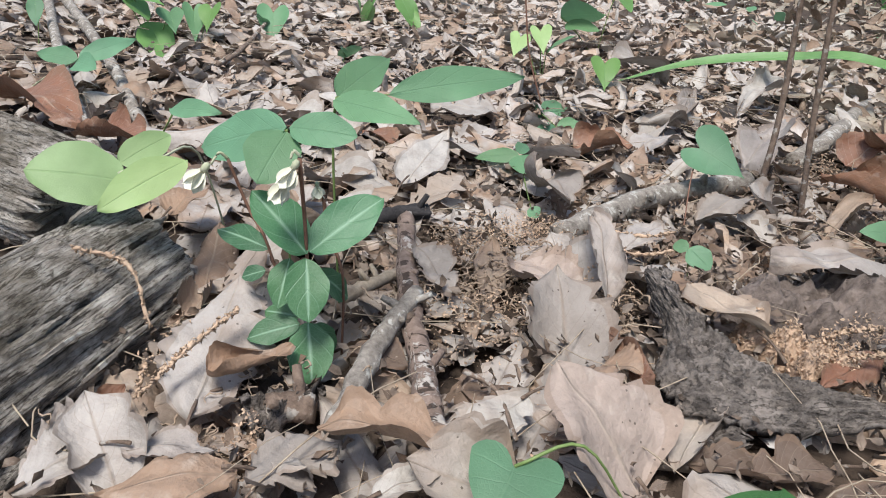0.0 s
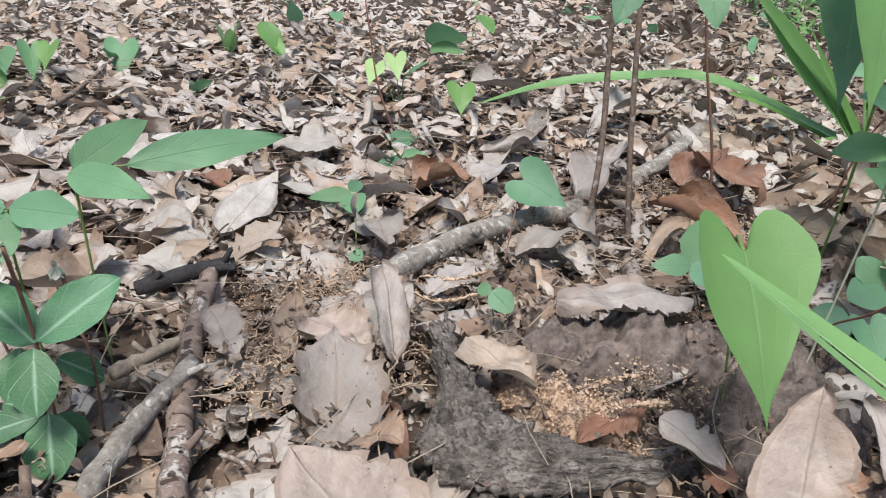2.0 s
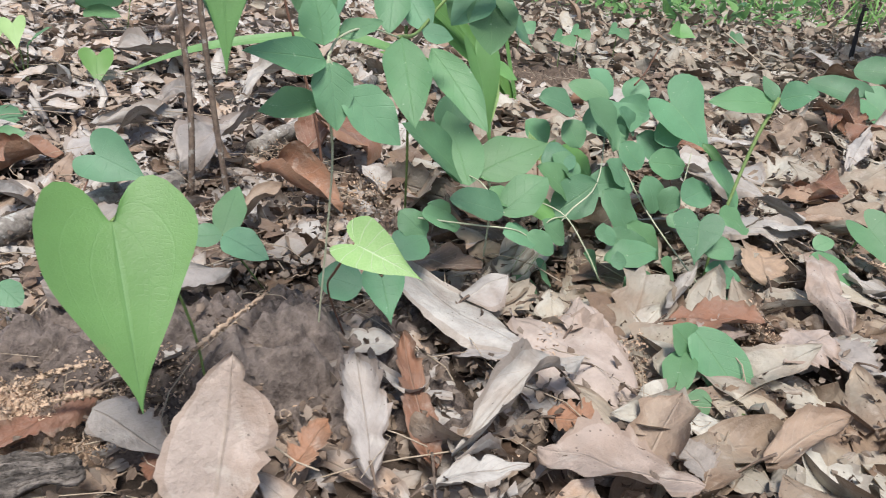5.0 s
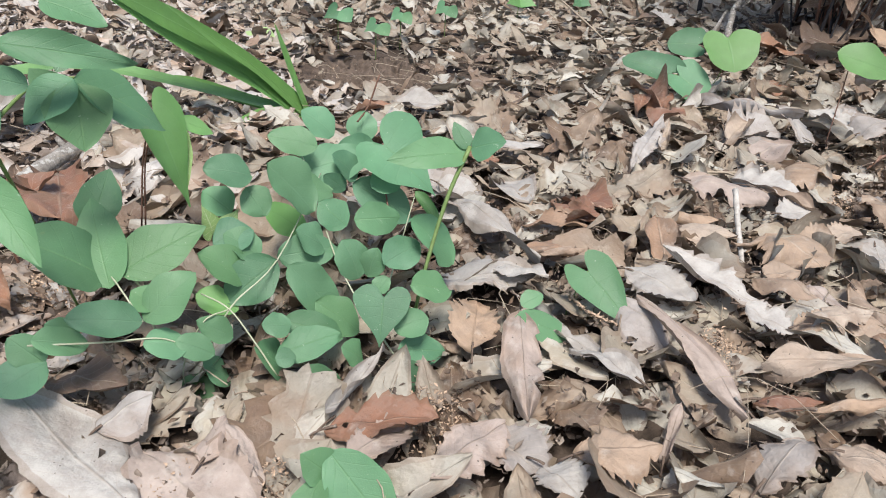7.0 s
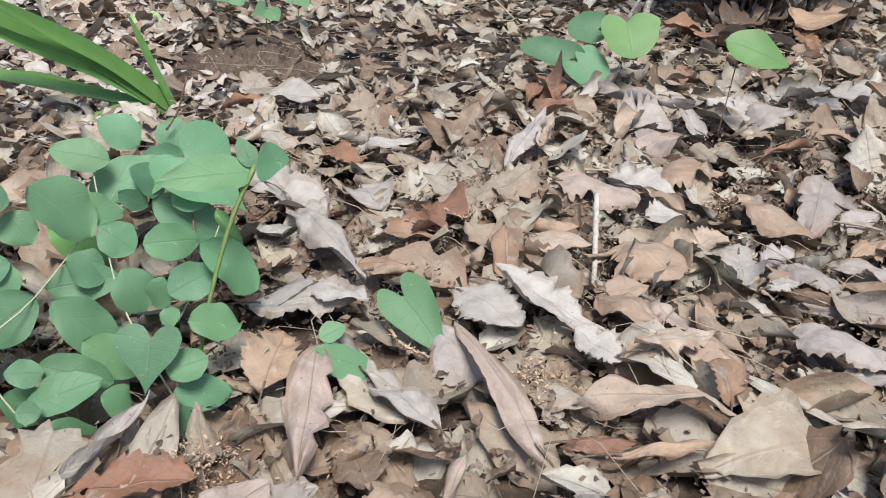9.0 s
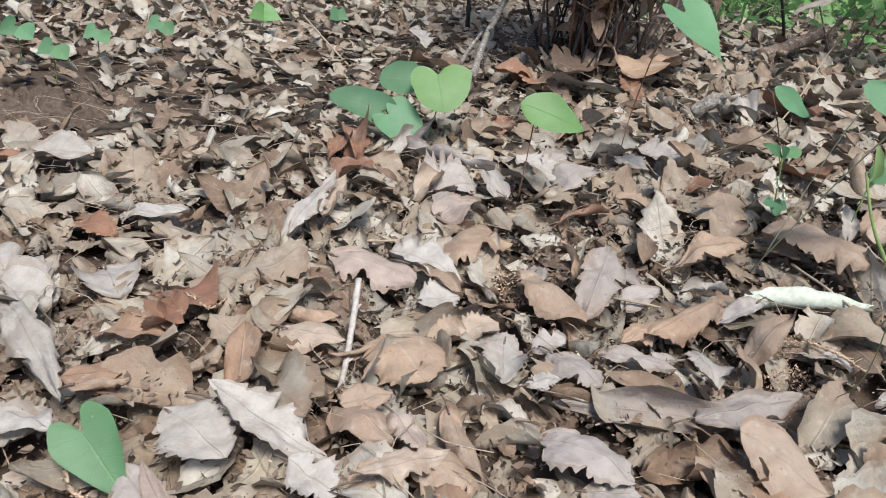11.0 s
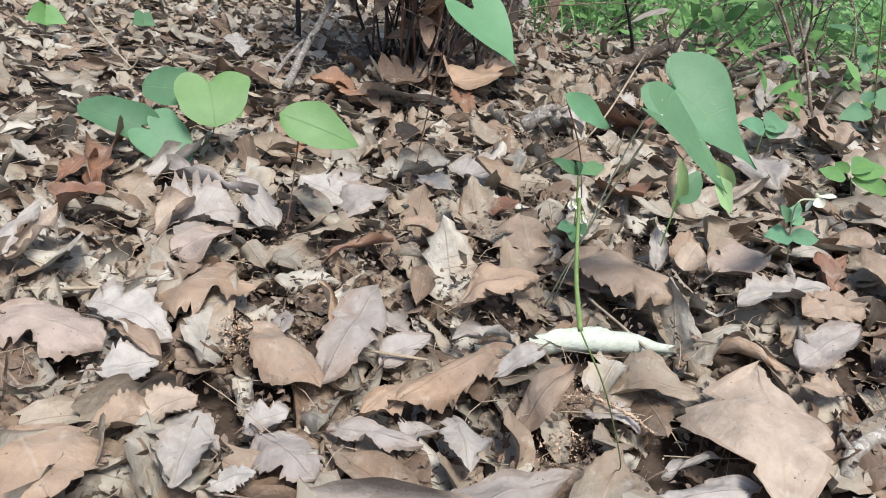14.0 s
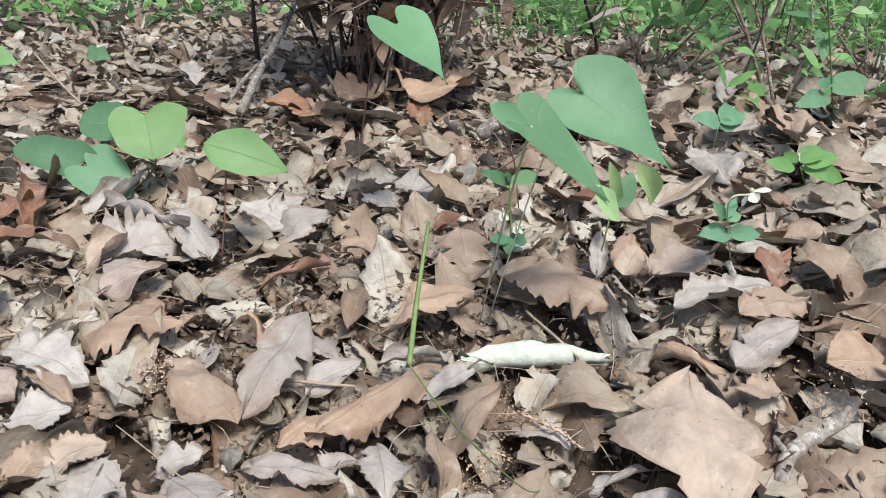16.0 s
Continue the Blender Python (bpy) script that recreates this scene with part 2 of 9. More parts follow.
def bark_material(name, dark, light, scale=120, stretch=(1, 1, 1), rough=0.85, depth=0.003, lichen=0.0, spread=(0.32, 0.68), flakes=0.0, rings=0.0):
    m, nt, b = shader(name)
    co = node(nt, "TexCoord").outputs["Object"]
    mp = node(nt, "Mapping")
    mp.inputs["Scale"].default_value = stretch
    nt.links.new(co, mp.inputs[0])
    a = noise_tex(nt, scale, 7, mp.outputs[0], 0.7)
    c = noise_tex(nt, scale * 0.22, 3, co)
    col = ramp(nt, maths(nt, "ADD", maths(nt, "MULTIPLY", a, 0.65), maths(nt, "MULTIPLY", c, 0.35)), [(spread[0], dark), (spread[1], light)])
    if lichen:
        s = ramp(nt, noise_tex(nt, scale * 0.6, 4, co), [(0.56, 0.0), (0.62, 1.0)])
        col = mix(nt, maths(nt, "MULTIPLY", s, lichen), col, (0.52, 0.51, 0.47))
    relief = maths(nt, "ADD", a, maths(nt, "MULTIPLY", c, 0.6))
    if flakes:
        scale_a = node(nt, "Mapping")
        scale_a.inputs["Scale"].default_value = (1.0, 1.0, 2.2)
        nt.links.new(co, scale_a.inputs[0])
        layer = noise_tex(nt, flakes, 6, scale_a.outputs[0], 0.66)
        scar = ramp(nt, layer, [(0.555, 0.0), (0.575, 1.0)])
        deep = ramp(nt, layer, [(0.40, 1.0), (0.43, 0.0)])
        pit = ramp(nt, noise_tex(nt, flakes * 7, 3, co, 0.6), [(0.34, 1.0), (0.42, 0.0)])
        col = mix(nt, maths(nt, "MULTIPLY", scar, 0.36), col, tuple(min(1.0, v * 1.35) for v in light))
        col = mix(nt, maths(nt, "MULTIPLY", deep, 0.5), col, dark)
        col = mix(nt, maths(nt, "MULTIPLY", pit, 0.45), col, dark)
        relief = maths(nt, "SUBTRACT", maths(nt, "ADD", relief, maths(nt, "MULTIPLY", scar, 0.5)), maths(nt, "ADD", maths(nt, "MULTIPLY", deep, 0.4), maths(nt, "MULTIPLY", pit, 0.4)))
    if rings:
        uv = node(nt, "UVMap").outputs[0]
        mr = node(nt, "Mapping")
        mr.inputs["Scale"].default_value = (150, 3.0, 1)
        nt.links.new(uv, mr.inputs[0])
        ring = ramp(nt, noise_tex(nt, 1.0, 2, mr.outputs[0], 0.5), [(0.385, 1.0), (0.40, 0.0)])
        mq = node(nt, "Mapping")
        mq.inputs["Scale"].default_value = (60, 2.0, 1)
        nt.links.new(uv, mq.inputs[0])
        peel = ramp(nt, noise_tex(nt, 1.0, 6, mq.outputs[0], 0.7), [(0.56, 0.0), (0.60, 1.0)])
        col = mix(nt, maths(nt, "MULTIPLY", peel, rings), col, (0.50, 0.46, 0.42))
        col = mix(nt, maths(nt, "MULTIPLY", ring, rings), col, tuple(v * 0.4 for v in dark))
        relief = maths(nt, "SUBTRACT", maths(nt, "ADD", relief, maths(nt, "MULTIPLY", peel, 0.4)), maths(nt, "MULTIPLY", ring, 1.2))
    nt.links.new(col, b.inputs["Base Color"])
    b.inputs["Roughness"].default_value = rough
    b.inputs["Specular IOR Level"].default_value = 0.25
    bump(nt, b, relief, 0.9, depth)
    return m


def weathered_wood(name):
    """Grey rotten wood, its grain along the log: fine fibres, dark splits, bleached ridges and damp patches."""
    m, nt, b = shader(name)
    uv = node(nt, "UVMap").outputs[0]
    co = node(nt, "TexCoord").outputs["Object"]

    def along(sx, sy, detail, rough):
        mp = node(nt, "Mapping")
        mp.inputs["Scale"].default_value = (sx, sy, 1)
        nt.links.new(uv, mp.inputs[0])
        return noise_tex(nt, 1.0, detail, mp.outputs[0], rough)
    fibre = along(330, 2200, 5, 0.7)
    strand = along(110, 800, 4, 0.6)
    split = along(45, 420, 6, 0.7)
    patch = noise_tex(nt, 34, 7, co, 0.72)
    speck = noise_tex(nt, 600, 4, co, 0.7)
    tone = maths(nt, "ADD", maths(nt, "ADD", maths(nt, "MULTIPLY", fibre, 0.14), maths(nt, "MULTIPLY", strand, 0.16)), maths(nt, "MULTIPLY", patch, 0.7))
    thin = maths(nt, "ABSOLUTE", maths(nt, "SUBTRACT", along(70, 620, 3, 0.55), 0.5))
    check = ramp(nt, thin, [(0.0, 1.0), (0.022, 0.0)])
    cross = ramp(nt, maths(nt, "ABSOLUTE", maths(nt, "SUBTRACT", along(260, 150, 3, 0.6), 0.5)), [(0.0, 1.0), (0.012, 0.0)])
    col = ramp(nt, tone, [(0.40, (0.12, 0.103, 0.086)), (0.47, (0.26, 0.232, 0.20)), (0.53, (0.40, 0.368, 0.328)), (0.60, (0.56, 0.53, 0.485))])
    gap = ramp(nt, split, [(0.40, 1.0), (0.43, 0.0)])
    col = mix(nt, maths(nt, "MULTIPLY", gap, 0.85), col, (0.03, 0.024, 0.02))
    col = mix(nt, maths(nt, "MULTIPLY", check, 0.75), col, (0.04, 0.032, 0.026))
    col = mix(nt, maths(nt, "MULTIPLY", cross, 0.4), col, (0.05, 0.04, 0.033))
    damp = ramp(nt, noise_tex(nt, 13, 3, co), [(0.54, 0.0), (0.66, 1.0)])
    col = mix(nt, maths(nt, "MULTIPLY", damp, 0.55), col, (0.10, 0.085, 0.06))
    grit = ramp(nt, speck, [(0.62, 0.0), (0.7, 1.0)])
    col = mix(nt, maths(nt, "MULTIPLY", grit, 0.4), col, (0.50, 0.48, 0.42))
    nt.links.new(col, b.inputs["Base Color"])
    b.inputs["Roughness"].default_value = 0.9
    b.inputs["Specular IOR Level"].default_value = 0.2
    bump(nt, b, maths(nt, "SUBTRACT", maths(nt, "ADD", maths(nt, "ADD", fibre, maths(nt, "MULTIPLY", strand, 1.2)), maths(nt, "MULTIPLY", speck, 0.3)), maths(nt, "MULTIPLY", maths(nt, "ADD", gap, check), 1.3)), 0.9, 0.0014)
    return m


soil = bark_material("dark_leaf_mould", (0.025, 0.018, 0.013), (0.12, 0.086, 0.065), 90, depth=0.004)
bare_soil = bark_material("bare_grey_brown_soil", (0.075, 0.058, 0.05), (0.255, 0.205, 0.178), 130, rough=0.72, depth=0.005, spread=(0.39, 0.62))
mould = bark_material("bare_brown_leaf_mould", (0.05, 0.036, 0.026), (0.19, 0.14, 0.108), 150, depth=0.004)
twig_grey = bark_material("grey_lichened_twig", (0.085, 0.07, 0.058), (0.40, 0.362, 0.318), 230, depth=0.0018, lichen=0.7)
twig_brown = bark_material("brown_twig", (0.06, 0.04, 0.03), (0.27, 0.20, 0.155), 210, depth=0.0016, lichen=0.5)
stick_ringed = bark_material("ring_cracked_brown_stick", (0.10, 0.068, 0.053), (0.31, 0.235, 0.195), 210, depth=0.0016, rings=0.85)
twig_black = bark_material("blackened_twig", (0.012, 0.011, 0.012), (0.06, 0.055, 0.055), 300, depth=0.001)
rotten_wood = weathered_wood("weathered_rotten_wood")
bark_slab_mat = bark_material("grey_brown_bark", (0.042, 0.035, 0.031), (0.265, 0.23, 0.205), 170, (1.0, 1.6, 1.0), depth=0.0026, spread=(0.36, 0.66), flakes=75.0)
catkin_mat = bark_material("orange_brown_catkin", (0.34, 0.23, 0.155), (0.63, 0.465, 0.34), 300, depth=0.001)
string_mat = bark_material("dry_catkin_string", (0.19, 0.14, 0.10), (0.43, 0.33, 0.25), 300, depth=0.001)
twig_pale = bark_material("pale_peeled_twig", (0.26, 0.23, 0.20), (0.58, 0.54, 0.49), 260, depth=0.0008)
straw_mat = bark_material("dry_straw", (0.20, 0.155, 0.11), (0.46, 0.38, 0.29), 300, depth=0.0005)
stem_green = bark_material("green_stem", (0.09, 0.15, 0.04), (0.20, 0.27, 0.10), 200, rough=0.5, depth=0.0003)
stem_red = bark_material("reddish_brown_stem", (0.10, 0.05, 0.035), (0.24, 0.13, 0.09), 200, rough=0.6, depth=0.0004)
stem_pale = bark_material("pale_green_stem", (0.30, 0.32, 0.20), (0.50, 0.51, 0.38), 200, rough=0.5, depth=0.0003)
white_petal = bark_material("white_petal", (0.56, 0.56, 0.42), (0.78, 0.77, 0.66), 150, rough=0.5, depth=0.0003)
roll_mat = bark_material("pale_greenish_rolled_leaf", (0.36, 0.40, 0.33), (0.62, 0.65, 0.56), 140, (1, 2, 1), rough=0.7, depth=0.0016)


# ---- shapes ----
def smooth(t):
    t = min(1.0, max(0.0, t))
    return t * t * (3 - 2 * t)


def rise(x, y):
    """The height of the forest floor."""
    z = 0.058 + 0.022 * math.exp(-((x - 0.17) ** 2 + (y - 0.30) ** 2) / 0.012)
    z += 0.014 * math.exp(-((x - 0.75) ** 2 + (y - 0.33) ** 2) / 0.03)
    z -= 0.012 * math.exp(-((x + 0.03) ** 2 + (y - 0.6) ** 2) / 0.04)
    z += 0.055 * smooth((x - 1.12) / 0.35) * smooth((0.85 - y) / 0.75)
    z += 0.035 * smooth((x - 1.5) / 0.6) * smooth((1.6 - y) / 0.6)
    z -= 0.03 * smooth((y - 1.1) / 1.5)
    z += 0.003 * (noise.noise((x * 5, y * 5, 0.3))) + 0.05 * noise.noise((x * 0.6, y * 0.6, 4.7)) * smooth((abs(y) + abs(x) - 2.5) / 3)
    return z


def ob_mesh(name, verts, faces, mat, uvs=None, soft=True):
    me = bpy.data.meshes.new(name)
    me.from_pydata([tuple(v) for v in verts], [], faces)
    if uvs is not None:
        layer = me.uv_layers.new(name="UVMap")
        idx = np.empty(len(me.loops), dtype=np.int32)
        me.loops.foreach_get("vertex_index", idx)
        layer.data.foreach_set("uv", np.asarray(uvs, dtype=np.float32)[idx].ravel())
    if soft:
        me.polygons.foreach_set("use_smooth", [True] * len(me.polygons))
    if mat is not None:
        me.materials.append(mat)
    me.update()
    return me


def part(name, me, parent, label="", m=None):
    ob = new(name, me)
    ob.parent = parent
    if m is not None:
        ob.matrix_basis = m
    return tagged(ob, label) if label else ob


def outline(kind, u):
    """Half width of a leaf, 0 to 1, at u along it."""
    if kind == "elliptic":
        w = np.sin(np.pi * u ** 0.92) ** 0.66
    elif kind == "lance":
        w = np.sin(np.pi * u ** 0.85) ** 0.9
    elif kind == "ovate":
        w = np.sin(np.pi * u ** 0.72) ** 0.85
    elif kind == "obovate":
        w = np.sin(np.pi * u ** 1.35) ** 0.8
    elif kind == "round":
        w = np.sin(np.pi * u ** 0.86) ** 0.62
    elif kind == "heart":
        t = np.clip((u - 0.35) / 0.65, 0, 1)
        k = np.clip(u / 0.35, 0, 1)
        w = np.where(u < 0.35, 0.03 + 0.97 * (0.6 * k + 0.4 * (0.5 - 0.5 * np.cos(np.pi * k))), (1 - t) * (1 + 1.25 * t - 1.85 * t * t))
    elif kind == "kidney":
        t = np.clip((u - 0.35) / 0.65, 0, 1)
        k = np.clip(u / 0.35, 0, 1)
        w = np.where(u < 0.35, 0.03 + 0.97 * (0.6 * k + 0.4 * (0.5 - 0.5 * np.cos(np.pi * k))), np.sqrt(np.maximum(1 - t ** 2.3, 0)))
    elif kind == "toothed":
        w = np.sin(np.pi * u ** 0.9) ** 0.8
    elif kind == "lobed":
        w = np.sin(np.pi * u ** 1.1) ** 0.6 * (0.50 + 0.52 * np.abs(np.sin(np.pi * (u * 3.0 + 0.15))) ** 0.7)
    elif kind == "blade":
        w = np.clip(np.minimum(u / 0.12, (1 - u) / 0.35), 0, 1) ** 0.7
    else:
        w = np.sin(np.pi * u)
    return np.maximum(w, 0.004)


def leaf_grid(kind, length, width, nu, nv, bend=0.0, cup=0.0, wave=0.0, twist=0.0, ragged=0.0, seed=0, holes=0, span=(0.0, 1.0), crease=0.0):
    """A leaf blade with its stalk end at the origin, running along +x, facing +z: vertices, faces, length and width coordinates.
    A dry leaf is ragged, may be a torn piece (span) and has sharp folds (crease)."""
    rng = np.random.default_rng(seed)
    us = np.linspace(span[0], span[1], nu + 1)
    vs = np.linspace(-1, 1, nv + 1)
    U, V = np.meshgrid(us, vs, indexing="ij")
    w = outline(kind, U)
    A = np.abs(V)
    edge = A > 0.99
    if kind == "toothed":
        step = 4 if nu >= 30 else 2
        notch = (np.arange(nu + 1) % step / (step - 1))[:, None]
        w = w * np.where(edge, 1.06 - (0.24 if step == 4 else 0.22) * (1 - notch) * rng.uniform(0.3, 1.3, U.shape), 1)
    if ragged:
        w = w * np.where(edge, 1 + ragged * (rng.random(U.shape) - 0.75), 1)
        lop = rng.random(3) * 6.28
        w = w * (1 + 0.09 * np.sign(V) * np.sin(U * 3 + lop[0]) + 0.08 * np.sin(U * 7 + lop[1] + 2 * np.sign(V)))
        for _ in range(int(rng.integers(2, 8)) if kind in ("toothed", "lobed") else int(rng.integers(0, 5))):
            at, wide, deep, flank = rng.uniform(0.1, 1.0), rng.uniform(0.012, 0.07), rng.uniform(0.08, 0.55), rng.choice([-1, 1])
            w = w * np.where(V * flank > 0.1, 1 - deep * np.exp(-((U - at) / wide) ** 2), 1)
    elif kind != "blade":
        po = rng.random(4) * 6.28
        w = w * (1 + A ** 3 * (0.04 * np.sin(U * 8 + po[0]) * np.sign(V) + 0.025 * np.sin(U * 19 + po[1] + V) + 0.05 * np.sign(V) * np.sin(po[2])))
    X = U * length
    if kind in ("heart", "kidney"):
        rim = np.where(U < 0.35, -0.23 * np.sin(np.pi * np.clip(U / 0.35, 0, 1)), np.clip((U - 0.35) / 0.65, 0, 1))
        X = length * (U ** 1.2 * (1 - A ** 1.5) + rim * A ** 1.5)
    if kind in ("toothed", "lobed"):
        X = X + 0.05 * length * A * w
    if span[0] > 0:
        X[0] += length * rng.normal(0, 0.035, nv + 1)
    if span[1] < 1:
        X[-1] += length * rng.normal(0, 0.035, nv + 1)
    Y = V * w * width / 2
    ph = rng.random(4) * 6.28
    Z = wave * length * (np.sin(U * 9 + ph[0] + V * 1.3) * A ** 1.5 * 0.5 + 0.4 * np.sin(U * 4.2 + ph[1]) * V + 0.25 * np.sin(U * 15 + ph[2]) * A ** 3)
    if ragged:
        pc = rng.random(5) * 6.28
        Z = Z + wave * length * (0.4 * np.sin(8 * U + 2.5 * V + pc[0]) * np.sin(3.1 * V - 3 * U + pc[1]) + 0.2 * np.sin(17 * U + 5 * V + pc[2]) * np.sin(7 * V - 2 * U + pc[3]))
    if crease:
        for _ in range(4):
            q, mid = rng.uniform(0, 3.14), rng.uniform(0.2, 0.8)
            far = (U - mid) * math.cos(q) + (Y / length) * math.sin(q)
            Z = Z + crease * length * rng.normal(0, 0.5) * np.maximum(far, 0)
        pleat = np.abs((U * 9 - A * 2.6) % 1.0 - 0.5)
        Z = Z + crease * 0.012 * length * pleat * np.minimum(A * 3, 1)
        Z = Z + crease * 0.16 * length * A ** 5 * np.sin(U * 5 + pc[4])
    ang = cup * V * np.clip(w, 0.25, 1) * (1 + 0.5 * np.sin(2.3 * U + ph[3]))
    r = np.abs(Y)
    if cup:
        k = np.where(np.abs(ang) > 1e-4, np.sin(ang) / np.where(np.abs(ang) > 1e-4, ang, 1), 1)
        Z = Z + np.where(np.abs(ang) > 1e-4, (1 - np.cos(ang)) / np.where(np.abs(ang) > 1e-4, np.abs(ang), 1), 0) * r * np.sign(cup)
        Y = Y * k
    if twist:
        c, s = np.cos(twist * U), np.sin(twist * U)
        Y, Z = Y * c - Z * s, Y * s + Z * c
    if bend:
        a = bend * U
        R = length / bend
        off = X - U * length
        X, Z = R * np.sin(a) - Z * np.sin(a) + off * np.cos(a), R * (1 - np.cos(a)) + Z * np.cos(a) + off * np.sin(a)
    verts = np.stack([X, Y, Z], -1).reshape(-1, 3)
    uvs = np.stack([U, V], -1).reshape(-1, 2)
    faces = []
    gone = set()
    for _ in range(holes):
        i, j = int(rng.integers(3, max(4, nu - 3))), int(rng.integers(2, max(3, nv - 1)))
        gone.update({(i - 1, j - 1), (i - 1, j), (i, j - 1), (i, j)})
        mid = verts[i * (nv + 1) + j]
        for di in (-1, 0, 1):
            for dj in (-1, 0, 1):
                if di or dj:
                    p = i * (nv + 1) + j + di * (nv + 1) + dj
                    way = verts[p] - mid
                    verts[p] = mid + way * (length * rng.uniform(0.02, 0.045) / max(np.linalg.norm(way), 1e-6))
    for i in range(nu):
        for j in range(nv):
            if (i, j) in gone:
                continue
            a = i * (nv + 1) + j
            faces.append((a, a + nv + 1, a + nv + 2, a + 1))
    return verts, faces, uvs


def tube(points, radii, sides=7, rough=0.0, seed=0, cap=True):
    """A round stem or twig along a line of points: vertices and faces."""
    rng = np.random.default_rng(seed)
    pts = [Vector(p) for p in points]
    if isinstance(radii, (int, float)):
        radii = [radii] * len(pts)
    verts, faces = [], []
    up = Vector((0.31, 0.17, 0.93))
    for i, p in enumerate(pts):
        d = (pts[min(i + 1, len(pts) - 1)] - pts[max(i - 1, 0)]).normalized()
        if abs(d.dot(up)) > 0.95:
            up = Vector((1, 0.2, 0.1))
        a = d.cross(up).normalized()
        c = d.cross(a)
        for k in range(sides):
            q = 2 * math.pi * k / sides
            r = radii[i] * (1 + rough * (rng.random() - 0.5) * 2)
            verts.append(p + (a * math.cos(q) + c * math.sin(q)) * r)
    for i in range(len(pts) - 1):
        for k in range(sides):
            k2 = (k + 1) % sides
            faces.append((i * sides + k, i * sides + k2, (i + 1) * sides + k2, (i + 1) * sides + k))
    if cap:
        faces.append(tuple(range(sides))[::-1])
        faces.append(tuple(range((len(pts) - 1) * sides, len(pts) * sides)))
    return verts, faces


def line(a, b, n, sag=(0, 0, 0), jit=0.0, seed=0):
    """Points from a to b, bowed by sag in the middle, a little uneven."""
    rng = np.random.default_rng(seed)
    a, b, s = np.array(a, float), np.array(b, float), np.array(sag, float)
    out = []
    for i in range(n + 1):
        t = i / n
        out.append(a + (b - a) * t + s * 4 * t * (1 - t) + (rng.random(3) - 0.5) * 2 * jit * (0 < i < n))
    return out


def join(*pieces):
    verts, faces = [], []
    for v, f in pieces:
        n = len(verts)
        verts += [tuple(p) for p in v]
        faces += [tuple(i + n for i in q) for q in f]
    return verts, faces


def lie(base, tip, roll=0.0):
    """The pose of a leaf from its stalk end to its tip, facing up, leaned by roll degrees about its length."""
    base, tip = Vector(base), Vector(tip)
    x = (tip - base).normalized()
    y = Vector((0, 0, 1)).cross(x)
    y = y.normalized() if y.length > 1e-4 else Vector((0, 1, 0))
    z = x.cross(y)
    m = Matrix((x, y, z)).transposed().to_4x4()
    return Matrix.Translation(base) @ m @ Matrix.Rotation(radians(roll), 4, "X")


# ---- ground ----
def ground_sheet():
    xs = np.concatenate([-np.geomspace(120, 1.05, 26), np.linspace(-1, 3.2, 120), np.geomspace(3.3, 140, 26)])
    ys = np.concatenate([-np.geomspace(120, 0.65, 22), np.linspace(-0.6, 2.6, 95), np.geomspace(2.7, 160, 26)])
    verts = [(x, y, rise(x, y) - 0.006) for x in xs for y in ys]
    n = len(ys)
    faces = [(i * n + j, (i + 1) * n + j, (i + 1) * n + j + 1, i * n + j + 1) for i in range(len(xs) - 1) for j in range(n - 1)]
    ob = new("ground", ob_mesh("ground", verts, faces, soil))
    return tagged(ob, "dark brown leaf mould of a woodland floor", "ground", kind="structure")


ground_sheet()


def scatter(name, templates, spots, mat):
    """Many small pieces joined into one mesh. spots: array of template, x, y, z, scale and three turns."""
    per = [np.array(v, dtype=np.float32) for v, f, uv in templates]
    fac = [np.array(f, dtype=np.int32) for v, f, uv in templates]
    uvl = [np.array(uv, dtype=np.float32) for v, f, uv in templates]
    V, F, T, base = [], [], [], 0
    for k, (v, f, uv) in enumerate(zip(per, fac, uvl)):
        sel = spots[spots[:, 0].astype(int) == k]
        if not len(sel):
            continue
        cz, sz, cx, sx, cy, sy = np.cos(sel[:, 5]), np.sin(sel[:, 5]), np.cos(sel[:, 6]), np.sin(sel[:, 6]), np.cos(sel[:, 7]), np.sin(sel[:, 7])
        n = len(sel)
        R = np.zeros((n, 3, 3), dtype=np.float32)
        R[:, 0, 0], R[:, 0, 1], R[:, 0, 2] = cz * cy - sz * sx * sy, -sz * cx, cz * sy + sz * sx * cy
        R[:, 1, 0], R[:, 1, 1], R[:, 1, 2] = sz * cy + cz * sx * sy, cz * cx, sz * sy - cz * sx * cy
        R[:, 2, 0], R[:, 2, 1], R[:, 2, 2] = -cx * sy, sx, cx * cy
        P = np.einsum("nij,vj->nvi", R, v) * sel[:, 4][:, None, None] + sel[:, None, 1:4]
        V.append(P.reshape(-1, 3))
        F.append((f[None] + (np.arange(n) * len(v))[:, None, None] + base).reshape(-1, 4))
        T.append(np.tile(uv, (n, 1)))
        base += n * len(v)
    V, F, T = np.concatenate(V).astype(np.float32), np.concatenate(F).astype(np.int32), np.concatenate(T)
    me = bpy.data.meshes.new(name)
    me.vertices.add(len(V))
    me.vertices.foreach_set("co", V.ravel())
    me.loops.add(F.size)
    me.loops.foreach_set("vertex_index", F.ravel())
    me.polygons.add(len(F))
    me.polygons.foreach_set("loop_start", np.arange(0, F.size, 4, dtype=np.int32))
    me.polygons.foreach_set("use_smooth", np.ones(len(F), dtype=bool))
    layer = me.uv_layers.new(name="UVMap")
    layer.data.foreach_set("uv", T[F.ravel()].ravel())
    me.materials.append(mat)
    me.update(calc_edges=True)
    return new(name, me)


def centred(v, f, uv):
    v = np.array(v)
    v = v - np.array([v[:, 0].mean(), 0, v[:, 2].min() * 0.6])
    return v, f, uv


